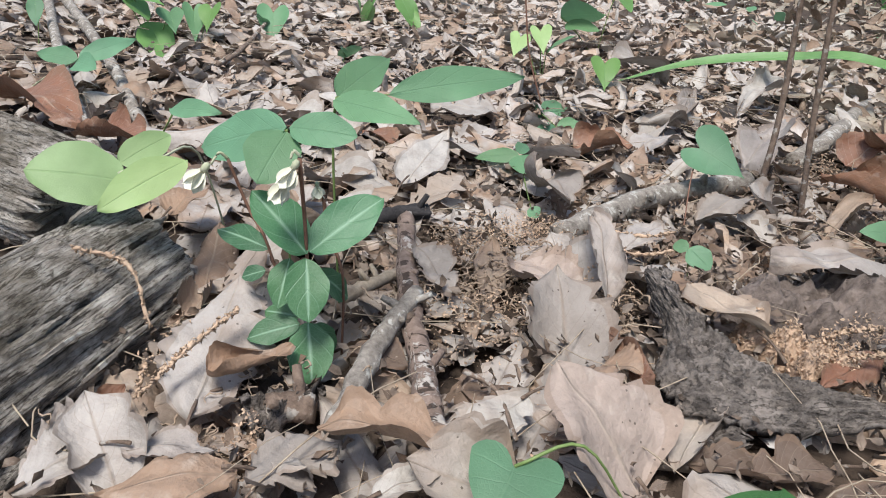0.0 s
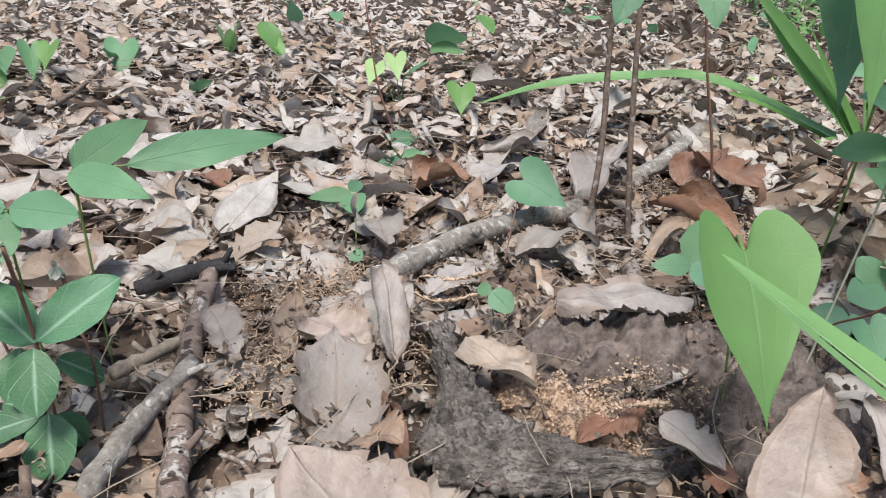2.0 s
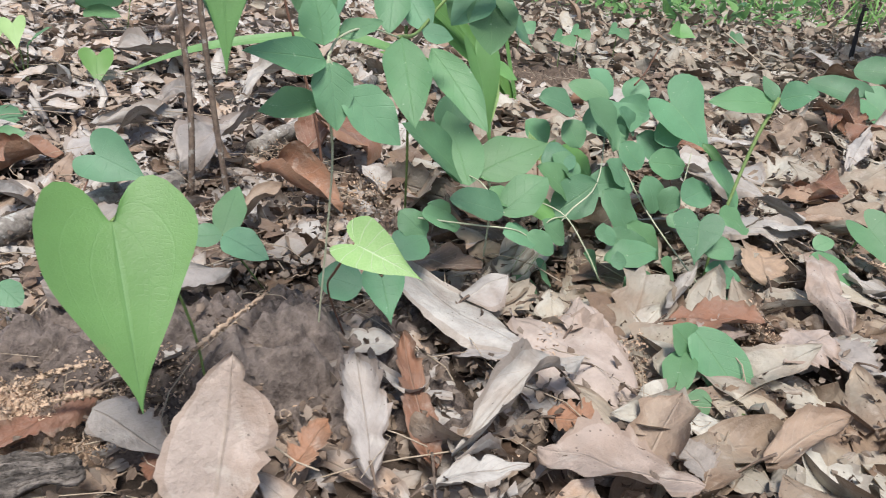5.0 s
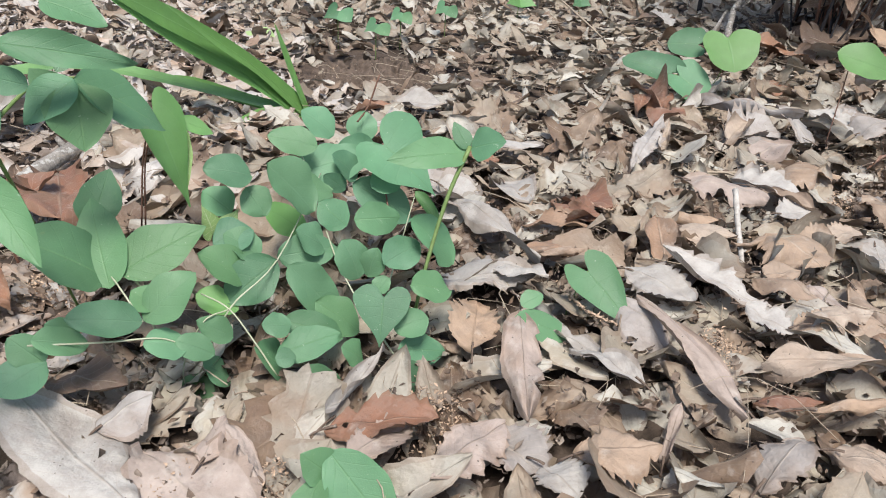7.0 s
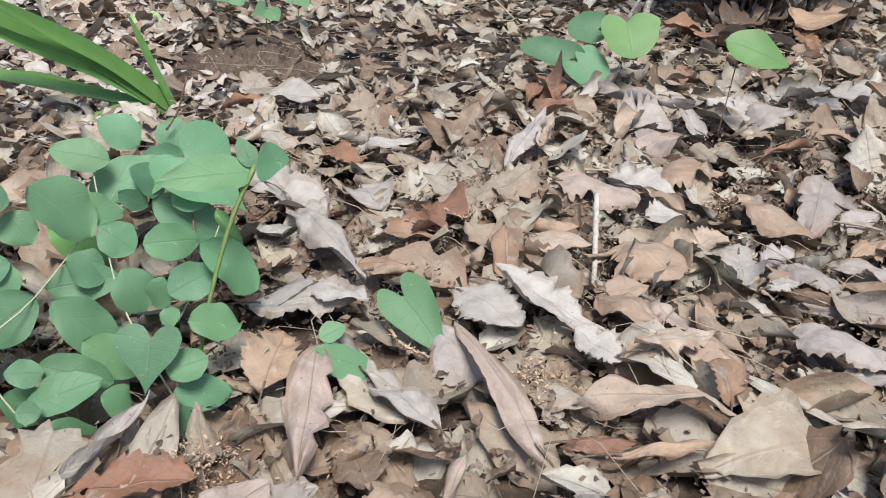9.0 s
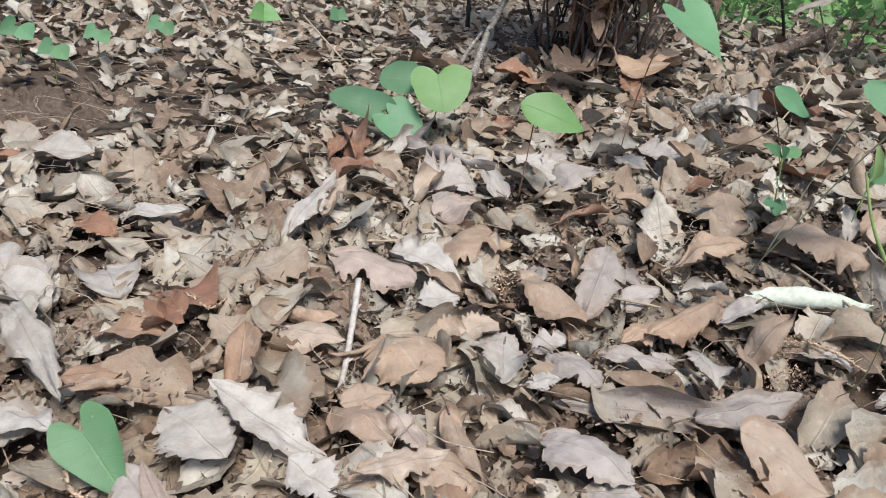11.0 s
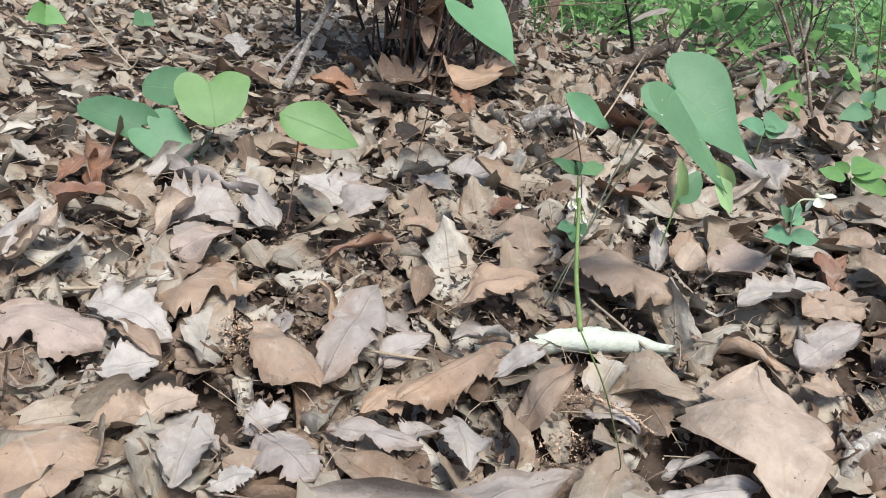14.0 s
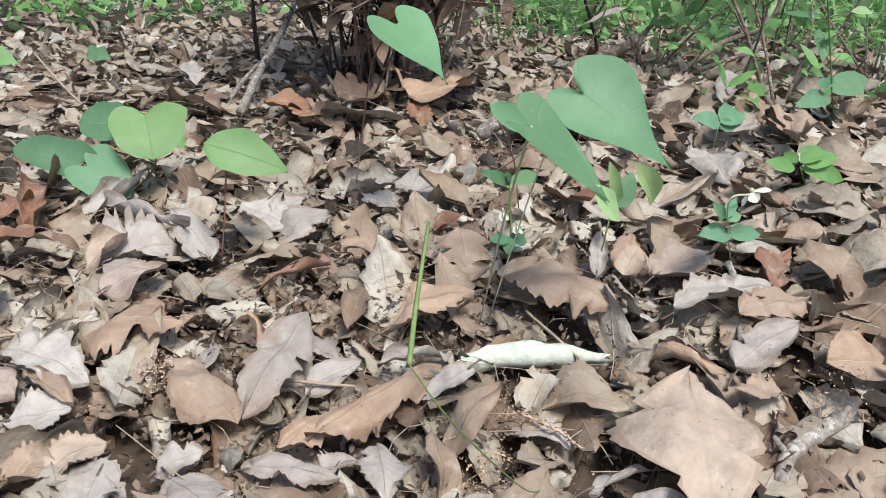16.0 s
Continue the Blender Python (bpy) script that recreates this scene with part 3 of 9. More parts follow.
def litter_templates(nu, nv, count, seed):
    rng = np.random.default_rng(seed)
    kinds = ["toothed", "toothed", "ovate", "toothed", "lance", "lobed", "toothed", "obovate"]
    out = []
    for k in range(count):
        kind = kinds[k % len(kinds)]
        wide = {"toothed": 0.48, "ovate": 0.46, "lance": 0.34, "lobed": 0.72, "obovate": 0.5}[kind] * rng.uniform(0.85, 1.2)
        cup = rng.choice([-1, 1]) * rng.uniform(0.2, 1.2) if rng.random() < 0.68 else rng.choice([-1, 1]) * rng.uniform(1.4, 2.5)
        torn = rng.random()
        span = (0.0, 1.0) if torn < 0.5 else ((rng.uniform(0.15, 0.45), 1.0) if torn < 0.7 else ((0.0, rng.uniform(0.5, 0.85)) if torn < 0.85 else (rng.uniform(0.1, 0.35), rng.uniform(0.6, 0.85))))
        out.append(centred(*leaf_grid(kind, 1.0, wide, nu, nv, rng.uniform(-1.0, 0.8), cup, rng.uniform(0.02, 0.06), rng.uniform(-0.6, 0.6), 0.2, seed * 100 + k, 0, span, rng.uniform(0.1, 0.6))))
    return out


def in_wedge(x, y, r):
    """Keeps what lies within the stretch that the walk looks over."""
    return y > -0.05 - 0.1 * x and (x > -0.25 - 0.75 * (y + 0.1))


def bare(x, y):
    """How bare of leaves the soil is: the mound beside the bark slab, a scraped patch further off, and a spot before
    the bark where dark soil stands in for shade.
    """
    return max(0.9 * math.exp(-((x - 0.165) ** 2 / 0.0012 + (y - 0.235) ** 2 / 0.0006)), math.exp(-((x - 0.25) ** 2 / 0.014 + (y - 0.34) ** 2 / 0.0065)), min(1.0, 1.5 * math.exp(-((x - 0.82) ** 2 / 0.017 + (y - 1.04) ** 2 / 0.010))))


# ---- kinds of things ----
LEAF_WORDS = {"grey": "grey-beige", "pale": "bleached pale", "tan": "tan-brown", "rust": "reddish-brown", "dark": "dark brown", "pinkish": "pinkish-tan", "sand": "sandy tan"}
SHAPE_WORDS = {"toothed": "saw-edged", "ovate": "oval", "lance": "narrow", "lobed": "lobed", "obovate": "broad-tipped", "round": "rounded"}
RESTING = []


def fallen(kind, colour, base, tip, width, bend, cup, roll, wave, seed, holes=0):
    """One dead leaf that lies on the litter, from its stalk end to its tip."""
    length = (Vector(tip) - Vector(base)).length
    nu = 36 if kind in ("toothed", "lobed") else 24
    verts, faces, uvs = leaf_grid(kind, length, width, nu, 10, bend * 1.8, cup * 1.45, wave * 1.9, 0.0, 0.12, seed, holes, (0.0, 1.0), 0.34)
    chord = Vector(verts[nu * 11 + 5].tolist())
    turn = Matrix.Rotation(math.atan2(chord.z, chord.x), 4, "Y")
    grow = length / max(chord.length, 1e-4)
    m = lie(base, tip, roll) @ turn @ Matrix.Scale(grow, 4)
    ob = new("fallen_leaf", ob_mesh("fallen_leaf", verts, faces, dead[colour], uvs))
    ob.matrix_basis = m
    rng = np.random.default_rng(seed)
    reach = length * rng.uniform(0.12, 0.3)
    v, f = tube(line((0.12 * length, 0, 0.0008), (-reach, reach * rng.uniform(-0.5, 0.5), reach * rng.uniform(-0.2, 0.25)), 5, (0, 0, 0.1 * reach), 0, seed), [0.0009, 0.0008, 0.0007, 0.0006, 0.0007, 0.0009], 5)
    part("stalk", ob_mesh("stalk", v, f, twig_brown), ob)
    how = "tightly curled" if abs(cup) > 1.4 else ("cupped" if abs(cup) > 0.7 else "flat")
    tagged(ob, f"{how} {LEAF_WORDS[colour]} {SHAPE_WORDS[kind]} dead leaf on the litter", "dead leaf", "fallen leaves")
    RESTING.append(((base[0] + tip[0]) / 2, (base[1] + tip[1]) / 2, length, width))
    return ob


def plant(name, label, category, base, group=""):
    ob = new(name)
    ob.location = base
    RESTING.append((base[0], base[1], 0.06, 0.05))
    return tagged(ob, label, category, group)


def within(parent, m):
    return Matrix.Translation(-parent.location) @ m


def blade(parent, kind, colour, base, tip, width, bend, cup, roll, wave, seed, name="leaf", label=""):
    """One living leaf of a plant, from its stalk end to its tip."""
    length = (Vector(tip) - Vector(base)).length
    verts, faces, uvs = leaf_grid(kind, length, width, 20, 10, bend, cup, wave * 1.6, 0.0, 0.0, seed)
    chord = Vector(verts[20 * 11 + 5].tolist())
    turn = Matrix.Rotation(math.atan2(chord.z, chord.x), 4, "Y")
    m = lie(base, tip, roll) @ turn @ Matrix.Scale(length / max(chord.length, 1e-4), 4)
    return part(name, ob_mesh(name, verts, faces, green[colour], uvs), parent, label, within(parent, m))


def curve_through(points, steps=5):
    """A smooth line through a few points."""
    p = [np.array(q, float) for q in points]
    if len(p) < 3:
        return line(p[0], p[-1], 4)
    p = [2 * p[0] - p[1]] + p + [2 * p[-1] - p[-2]]
    res = []
    for i in range(1, len(p) - 2):
        for k in range(steps):
            t = k / steps
            a, b, c, d = p[i - 1], p[i], p[i + 1], p[i + 2]
            res.append(0.5 * ((2 * b) + (c - a) * t + (2 * a - 5 * b + 4 * c - d) * t * t + (3 * b - a - 3 * c + d) * t ** 3))
    return res + [p[-2]]


def stalk(parent, points, radius, mat, name="stem", label="", taper=0.7):
    pts = [np.array(q) - np.array(parent.location) for q in curve_through(points)]
    n = len(pts)
    v, f = tube(pts, [radius * (1 - (1 - taper) * i / (n - 1)) for i in range(n)], 6, 0.06, int(n))
    return part(name, ob_mesh(name, v, f, mat), parent, label)


def twig(name, label, points, radius, mat, taper, seed, group=""):
    """A fallen stick: uneven thickness, small knots, broken ends."""
    pts = curve_through(points, 8)
    rng = np.random.default_rng(seed)
    n = len(pts)
    step = sum(np.linalg.norm(np.array(pts[i + 1]) - np.array(pts[i])) for i in range(n - 1)) / (n - 1)
    even = min(1.0, step / (1.5 * radius))
    radii = []
    for i in range(n):
        r = radius * (1 - (1 - taper) * i / (n - 1)) * (1 + 0.05 * math.sin(i * 1.7 + seed) + 0.08 * even * (rng.random() - 0.5))
        if rng.random() < 0.08 * even:
            r *= 1.17
        radii.append(r)
    pts = [np.array(p) + (rng.random(3) - 0.5) * radius * 0.22 * even for p in pts]
    o = np.array(points[0], float)
    v, f = tube([p - o for p in pts], radii, 10, 0.09 * even, seed)
    ob = new(name, ob_mesh(name, v, f, mat, [(i // 10 * step, i % 10 / 10) for i in range(len(v))]))
    ob.location = o
    for _ in range(3 if radius > 0.002 else 0):
        i = int(rng.integers(1, n - 1))
        e = Vector(rng.normal(0, 1, 3).tolist()).normalized()
        e.z = abs(e.z) * 0.6 + 0.2
        p = Vector((pts[i] - o).tolist())
        w, g = tube([p, p + e * radius * 1.5, p + e * radius * rng.uniform(1.8, 3.2)], [radius * 0.5, radius * 0.4, radius * 0.3], 6, 0.2, seed + i)
        part("twig_stub", ob_mesh("twig_stub", w, g, mat), ob)
    for i in range(0, n, 3):
        RESTING.append((pts[i][0], pts[i][1], 0.045, 0.03))
    return tagged(ob, label, "twig", group)


def catkin(points, seed):
    """A fallen catkin: a thin thread set with uneven crumbling knots."""
    pts = curve_through(points, 16)
    rng = np.random.default_rng(seed)
    n, o = len(pts), np.array(points[0], float)
    radii = [0.0007 + 0.0017 * rng.random() * (0.4 + 0.6 * math.sin(math.pi * i / (n - 1))) for i in range(n)]
    bits = [tube([np.array(p) - o + (rng.random(3) - 0.5) * 0.0012 for p in pts], [r * 0.6 for r in radii], 6, 0.35, seed)]
    for _ in range(n * 4):
        c = np.array(pts[int(rng.integers(n))]) - o + rng.normal(0, 0.0007, 3)
        size = rng.uniform(0.0004, 0.001)
        tet = [c + rng.normal(0, 1, 3) * size for _ in range(4)]
        bits.append((tet, [(0, 1, 2), (0, 3, 1), (1, 3, 2), (2, 3, 0)]))
    v, f = join(*bits)
    ob = new("catkin", ob_mesh("catkin", v, f, catkin_mat))
    ob.location = o
    return tagged(ob, "orange-brown crumbling catkin string lying on dead leaves", "catkin", "catkins")


def bud(parent, at, r, drop=(0, 0, -1), name="flower", spread=82):
    """A nodding waxy flower: five rounded petals closed round a small centre."""
    m = Vector(drop).to_track_quat("-Z", "Y").to_matrix().to_4x4()
    v, f = tube([(0, 0, 0.3 * r), (0, 0, 0.05 * r), (0, 0, -0.35 * r)], [0.14 * r, 0.26 * r, 0.2 * r], 8)
    core = part(name, ob_mesh(name, v, f, stem_pale), parent, "waxy white nodding flower", within(parent, Matrix.Translation(at) @ m))
    v, f, uv = leaf_grid("obovate", r * 1.9, r * 1.3, 8, 6, 0.5, 0.5, 0.03, 0, 0, 3)
    petal = ob_mesh("petal", v, f, white_petal, uv)
    for k in range(5):
        part("petal", petal, core, "", Matrix.Rotation(2 * math.pi * k / 5, 4, "Z") @ Matrix.Rotation(radians(spread), 4, "Y"))
    return core


def ribbon(parent, points, width, colour, tilt=0, fold=0.25, name="blade", label="", slits=()):
    """A long grass blade along a line, creased down its middle, with worn slits from one share of its length to another."""
    pts = [Vector(p) for p in curve_through(points, 14)]
    n = len(pts)
    verts, uvs, faces = [], [], []
    for i, p in enumerate(pts):
        d = (pts[min(n - 1, i + 1)] - pts[max(0, i - 1)]).normalized()
        side = d.cross(Vector((0, 0, 1)))
        side = side.normalized() if side.length > 0.05 else Vector((1, 0, 0))
        up = side.cross(d)
        c, s = math.cos(radians(tilt)), math.sin(radians(tilt))
        side, up = side * c + up * s, up * c - side * s
        u = i / (n - 1)
        w = width * min(1.0, (u / 0.1) ** 0.5 + 0.25) * min(1.0, ((1 - u) / 0.35) ** 0.7 + 0.02)
        for v in (-1, -0.55, -0.3, -0.12, 0.45, 1):
            verts.append(p + side * (v * w / 2) + up * (abs(v) * w * fold / 2) - Vector(parent.location))
            uvs.append((u, v))
    for i in range(n - 1):
        for j in range(5):
            if j == 2 and any(lo < i / (n - 1) < hi for lo, hi in slits):
                continue
            a = i * 6 + j
            faces.append((a, a + 6, a + 7, a + 1))
    return part(name, ob_mesh(name, verts, faces, green[colour], uvs), parent, label)


def rotten_log(label, a, b, radius, seed, hollow=0.34):
    """A weathered log: ridges and splits along the grain, a rotted hollow on one flank, ragged ends, loose splinters."""
    a, b = Vector(a), Vector(b)
    d = b - a
    along = d.normalized()
    side = along.cross(Vector((0, 0, 1))).normalized()
    up = side.cross(along)
    n, k = 80, 230
    verts, faces, uvs = [], [], []
    for i in range(n + 1):
        s = i / n
        far = s * d.length
        for j in range(k + 1):
            q = 2 * math.pi * (j % k) / k
            cx, cy = math.cos(q) * radius, math.sin(q) * radius
            lump = noise.noise((cx * 26, cy * 26, far * 9 + seed))
            ridge = 1 - 2 * abs(noise.noise((cx * 190 + seed, cy * 190, far * 7)))
            fine = noise.noise((cx * 400, cy * 400 + seed, far * 16)) + 0.6 * noise.noise((cx * 700, cy * 700, far * 60 + seed))
            split = noise.noise((cx * 95 + seed, cy * 95, far * 5 + 3))
            crack = max(0.0, 1 - abs(split) / 0.06)
            r = radius * (1 + 0.13 * lump - 0.10 * crack) + 0.0028 * ridge + 0.001 * fine
            r *= 1 - hollow * math.exp(-((q - 2.25) ** 2) / 0.16) * smooth((s - 0.1) / 0.2) * smooth((1.02 - s) / 0.1)
            run = far + ((0.012 * noise.noise((cx * 120, cy * 120, 7 + seed)) + 0.007 * noise.noise((cx * 420, cy * 420, seed))) if i in (0, n) else 0)
            if i in (0, n):
                r *= 0.93
            verts.append(a + along * run + side * (math.cos(q) * r) + up * (math.sin(q) * r))
            uvs.append((far, j / k * 2 * math.pi * radius))
    for i in range(n):
        for j in range(k):
            c = i * (k + 1) + j
            faces.append((c, c + 1, c + k + 2, c + k + 1))
    for i, c in ((0, a + along * 0.02), (n, b - along * 0.012)):
        m = len(verts)
        verts.append(c)
        uvs.append((d.length * i / n, 0.0))
        for j in range(k):
            p = i * (k + 1) + j
            faces.append((p, p + 1, m) if i else (p + 1, p, m))
    log = new("rotten_log")
    log.location = (a + b) / 2
    tagged(log, label, "log")
    off = Matrix.Translation(-log.location)
    body = part("log_body", ob_mesh("log_body", [off @ v for v in verts], faces, rotten_wood, uvs), log)
    rng = np.random.default_rng(seed)
    for _ in range(12):
        q, s, ln = rng.uniform(-0.4, 2.0), rng.uniform(0.3, 0.97), rng.uniform(0.012, 0.05)
        out = side * math.cos(q) + up * math.sin(q)
        p = a + along * (d.length * s) + out * radius * 1.0
        e = p + along * ln + out * rng.uniform(-0.003, 0.004)
        v, f = tube([off @ Vector(x) for x in line(p, e, 3, (0, 0, 0.001), 0.0006, int(s * 999))], [0.0008, 0.0013, 0.001, 0.0003], 4, 0.3, int(q * 99) + 500)
        part("splinter", ob_mesh("splinter", v, f, twig_grey, soft=False), body)
    return log


def bark_trough(parent, inner, outer, bulge, thick, seed, name="bark_plate"):
    """A curled crescent of bark between an inner and an outer rim, bowed outwards, flaking in layers, with real thickness."""
    ins, outs = curve_through(inner, 26), curve_through(outer, 26)
    nu, nv = len(ins) - 1, 46
    top = []
    for i in range(nu + 1):
        p, q = Vector(ins[i].tolist()), Vector(outs[i].tolist())
        fwd = Vector((ins[min(nu, i + 1)] - ins[max(0, i - 1)]).tolist()).normalized()
        nrm = (q - p).cross(fwd).normalized()
        if nrm.z < 0:
            nrm = -nrm
        far = 48.0 * i / nu
        fringe = 0.004 * noise.noise((far * 0.45, seed, 3)) + 0.003 * noise.noise((far * 1.3, seed, 8)) + 0.0015 * noise.noise((far * 3.1, seed, 4))
        for j in range(nv + 1):
            v = j / nv
            x = p.lerp(q, v) + (q - p).normalized() * fringe * (1 if j > nv / 2 else -1) * abs(2 * v - 1) ** 2
            h = bulge * math.sin(math.pi * min(1.0, v * 1.1)) ** 0.8
            h += 0.0022 * math.floor(3.5 * (0.5 + 0.5 * noise.noise((far * 0.16, v * 3.0, seed))) + 0.35 * noise.noise((far * 0.9, v * 11, seed)))
            h += 0.003 * noise.noise((far * 0.22, v * 9, seed + 2)) + 0.002 * noise.noise((far * 0.9, v * 20, seed + 5)) + 0.0009 * noise.noise((far * 2.4, v * 40, seed + 6))
            ends = 0.005 * noise.noise((v * 8, seed, 1)) if i in (0, nu) else 0.0
            top.append(x + nrm * h + fwd * ends - Vector(parent.location))
    n = len(top)
    verts = top + [p - Vector((0, 0, thick)) for p in top]
    faces = []
    for i in range(nu):
        for j in range(nv):
            a = i * (nv + 1) + j
            faces.append((a, a + 1, a + nv + 2, a + nv + 1))
            faces.append((a + n, a + n + nv + 1, a + n + nv + 2, a + n + 1))
    rim = [i * (nv + 1) for i in range(nu + 1)] + [nu * (nv + 1) + j for j in range(1, nv + 1)] + [i * (nv + 1) + nv for i in range(nu - 1, -1, -1)] + [j for j in range(nv - 1, 0, -1)]
    for a, b in zip(rim, rim[1:] + rim[:1]):
        faces.append((a, b, b + n, a + n))
    return part(name, ob_mesh(name, verts, faces, bark_slab_mat), parent)


def bark_plate(parent, base, tip, width, cup, bend, thick, roll, seed, name="bark_plate"):
    """A curved slab of bark with real thickness and broken edges."""
    length = (Vector(tip) - Vector(base)).length
    nu, nv = 34, 14
    rng = np.random.default_rng(seed)
    top = []
    for i in range(nu + 1):
        u = i / nu
        trim = 0.95 - 0.4 * u - 0.2 * rng.random() + 0.5 * noise.noise((u * 3.3, seed, 1)) - (0.35 if i in (0, nu) else 0)
        for j in range(nv + 1):
            v = -1 + 2 * j / nv
            q = cup * v
            y = math.sin(q) / max(abs(cup), 0.01) * width / 2 * trim
            z = (1 - math.cos(q)) / max(abs(cup), 0.01) * width / 2 * (1 if cup > 0 else -1) + bend * length * 4 * u * (1 - u)
            z += 0.0045 * noise.noise((u * length * 160, v * 5 + seed, 2)) + 0.002 * noise.noise((u * length * 420, v * 14, seed)) + 0.003 * math.floor(3 * abs(noise.noise((u * 7, v * 2.2 + seed, 5)))) + 0.012 * noise.noise((u * length * 40, v * 1.6, seed))
            top.append(Vector((u * length + 0.006 * rng.random() * (i in (0, nu)), y, z)))
    n = len(top)
    verts = top + [p - Vector((0, 0, thick)) for p in top]
    faces = []
    for i in range(nu):
        for j in range(nv):
            a = i * (nv + 1) + j
            faces.append((a, a + nv + 1, a + nv + 2, a + 1))
            faces.append((a + n, a + n + 1, a + n + nv + 2, a + n + nv + 1))
    rim = [i * (nv + 1) for i in range(nu + 1)] + [nu * (nv + 1) + j for j in range(1, nv + 1)] + [i * (nv + 1) + nv for i in range(nu - 1, -1, -1)] + [j for j in range(nv - 1, 0, -1)]
    for a, b in zip(rim, rim[1:] + rim[:1]):
        faces.append((b, a, a + n, b + n))
    me = ob_mesh(name, verts, faces, bark_slab_mat)
    return part(name, me, parent, "", within(parent, lie(base, tip, roll)))


def soil_mound(cx, cy, rx, ry, high, seed, mat, label):
    verts, faces = [], []
    n = 120
    for i in range(n + 1):
        for j in range(n + 1):
            u, v = -1 + 2 * i / n, -1 + 2 * j / n
            x, y = cx + u * rx, cy + v * ry
            h = high * smooth(1.15 - math.hypot(u, v)) - 0.012
            rough = 0.026 * abs(noise.noise((x * 34, y * 34, seed + 4))) + 0.006 * abs(noise.noise((x * 95, y * 95, seed + 7))) + 0.008 * noise.noise((x * 70, y * 70, seed)) + 0.006 * noise.noise((x * 170, y * 170, seed)) + 0.003 * noise.noise((x * 380, y * 380, seed)) + 0.008 * noise.noise((x * 25, y * 25, seed))
            verts.append((x, y, rise(x, y) + h + rough))
    for i in range(n):
        for j in range(n):
            a = i * (n + 1) + j
            faces.append((a, a + n + 1, a + n + 2, a + 1))
    return tagged(new("soil_mound", ob_mesh("soil_mound", verts, faces, mat)), label, "soil", kind="structure")


def rolled_leaf(a, b, radius):
    """A pale dry leaf rolled into a loose tube, its outer edge lifting at one end."""
    a, b = Vector(a), Vector(b)
    d = b - a
    along = d.normalized()
    side = along.cross(Vector((0, 0, 1))).normalized()
    up = side.cross(along)
    n, k = 26, 44
    verts, faces, uvs = [], [], []
    for i in range(n + 1):
        s = i / n
        fat = radius * (0.62 + 0.42 * math.sin(math.pi * (0.12 + 0.8 * s)) + 0.09 * math.sin(s * 19) + 0.16 * noise.noise((s * 9, 4, 2))) * (1 - 0.38 * smooth((s - 0.7) / 0.3))
        for j in range(k + 1):
            w = j / k
            q = w * 2 * math.pi * 2.1 + s * 5.0
            r = fat * (0.35 + 0.65 * w) * (1 + 0.16 * noise.noise((q * 1.6, s * 4, 3)) + 0.07 * noise.noise((q * 5, s * 9, 8))) + (0.006 * smooth((0.35 - s) / 0.35) * smooth((w - 0.75) / 0.25))
            verts.append(a + along * (d.length * s + 0.012 * noise.noise((q * 1.1, w * 3, 5 + i)) * (i in (0, n)) + 0.004 * noise.noise((q * 3.0, w * 9, 1)) * (i < 2 or i > n - 2)) + side * (math.cos(q) * r) + up * (math.sin(q) * r) + up * 0.004 * math.sin(s * 3.1))
            uvs.append((s, w))
    for i in range(n):
        for j in range(k):
            c = i * (k + 1) + j
            faces.append((c, c + k + 1, c + k + 2, c + 1))
    me = ob_mesh("rolled_leaf", verts, faces, roll_mat, uvs)
    roll = tagged(new("rolled_leaf", me), "pale greenish-white dry leaf rolled into a tube", "dead leaf")
    v, f, uv = leaf_grid("obovate", 0.062, 0.040, 24, 10, -0.5, 0.7, 0.05, 0.3, 0.2, 77, 1, (0.0, 0.85), 0.5)
    part("torn_flap", ob_mesh("torn_flap", v, f, roll_mat, uv), roll, "", lie(a + along * 0.012 + up * 0.003, a - along * 0.035 - side * -0.016 - up * 0.004, 20))
    return roll


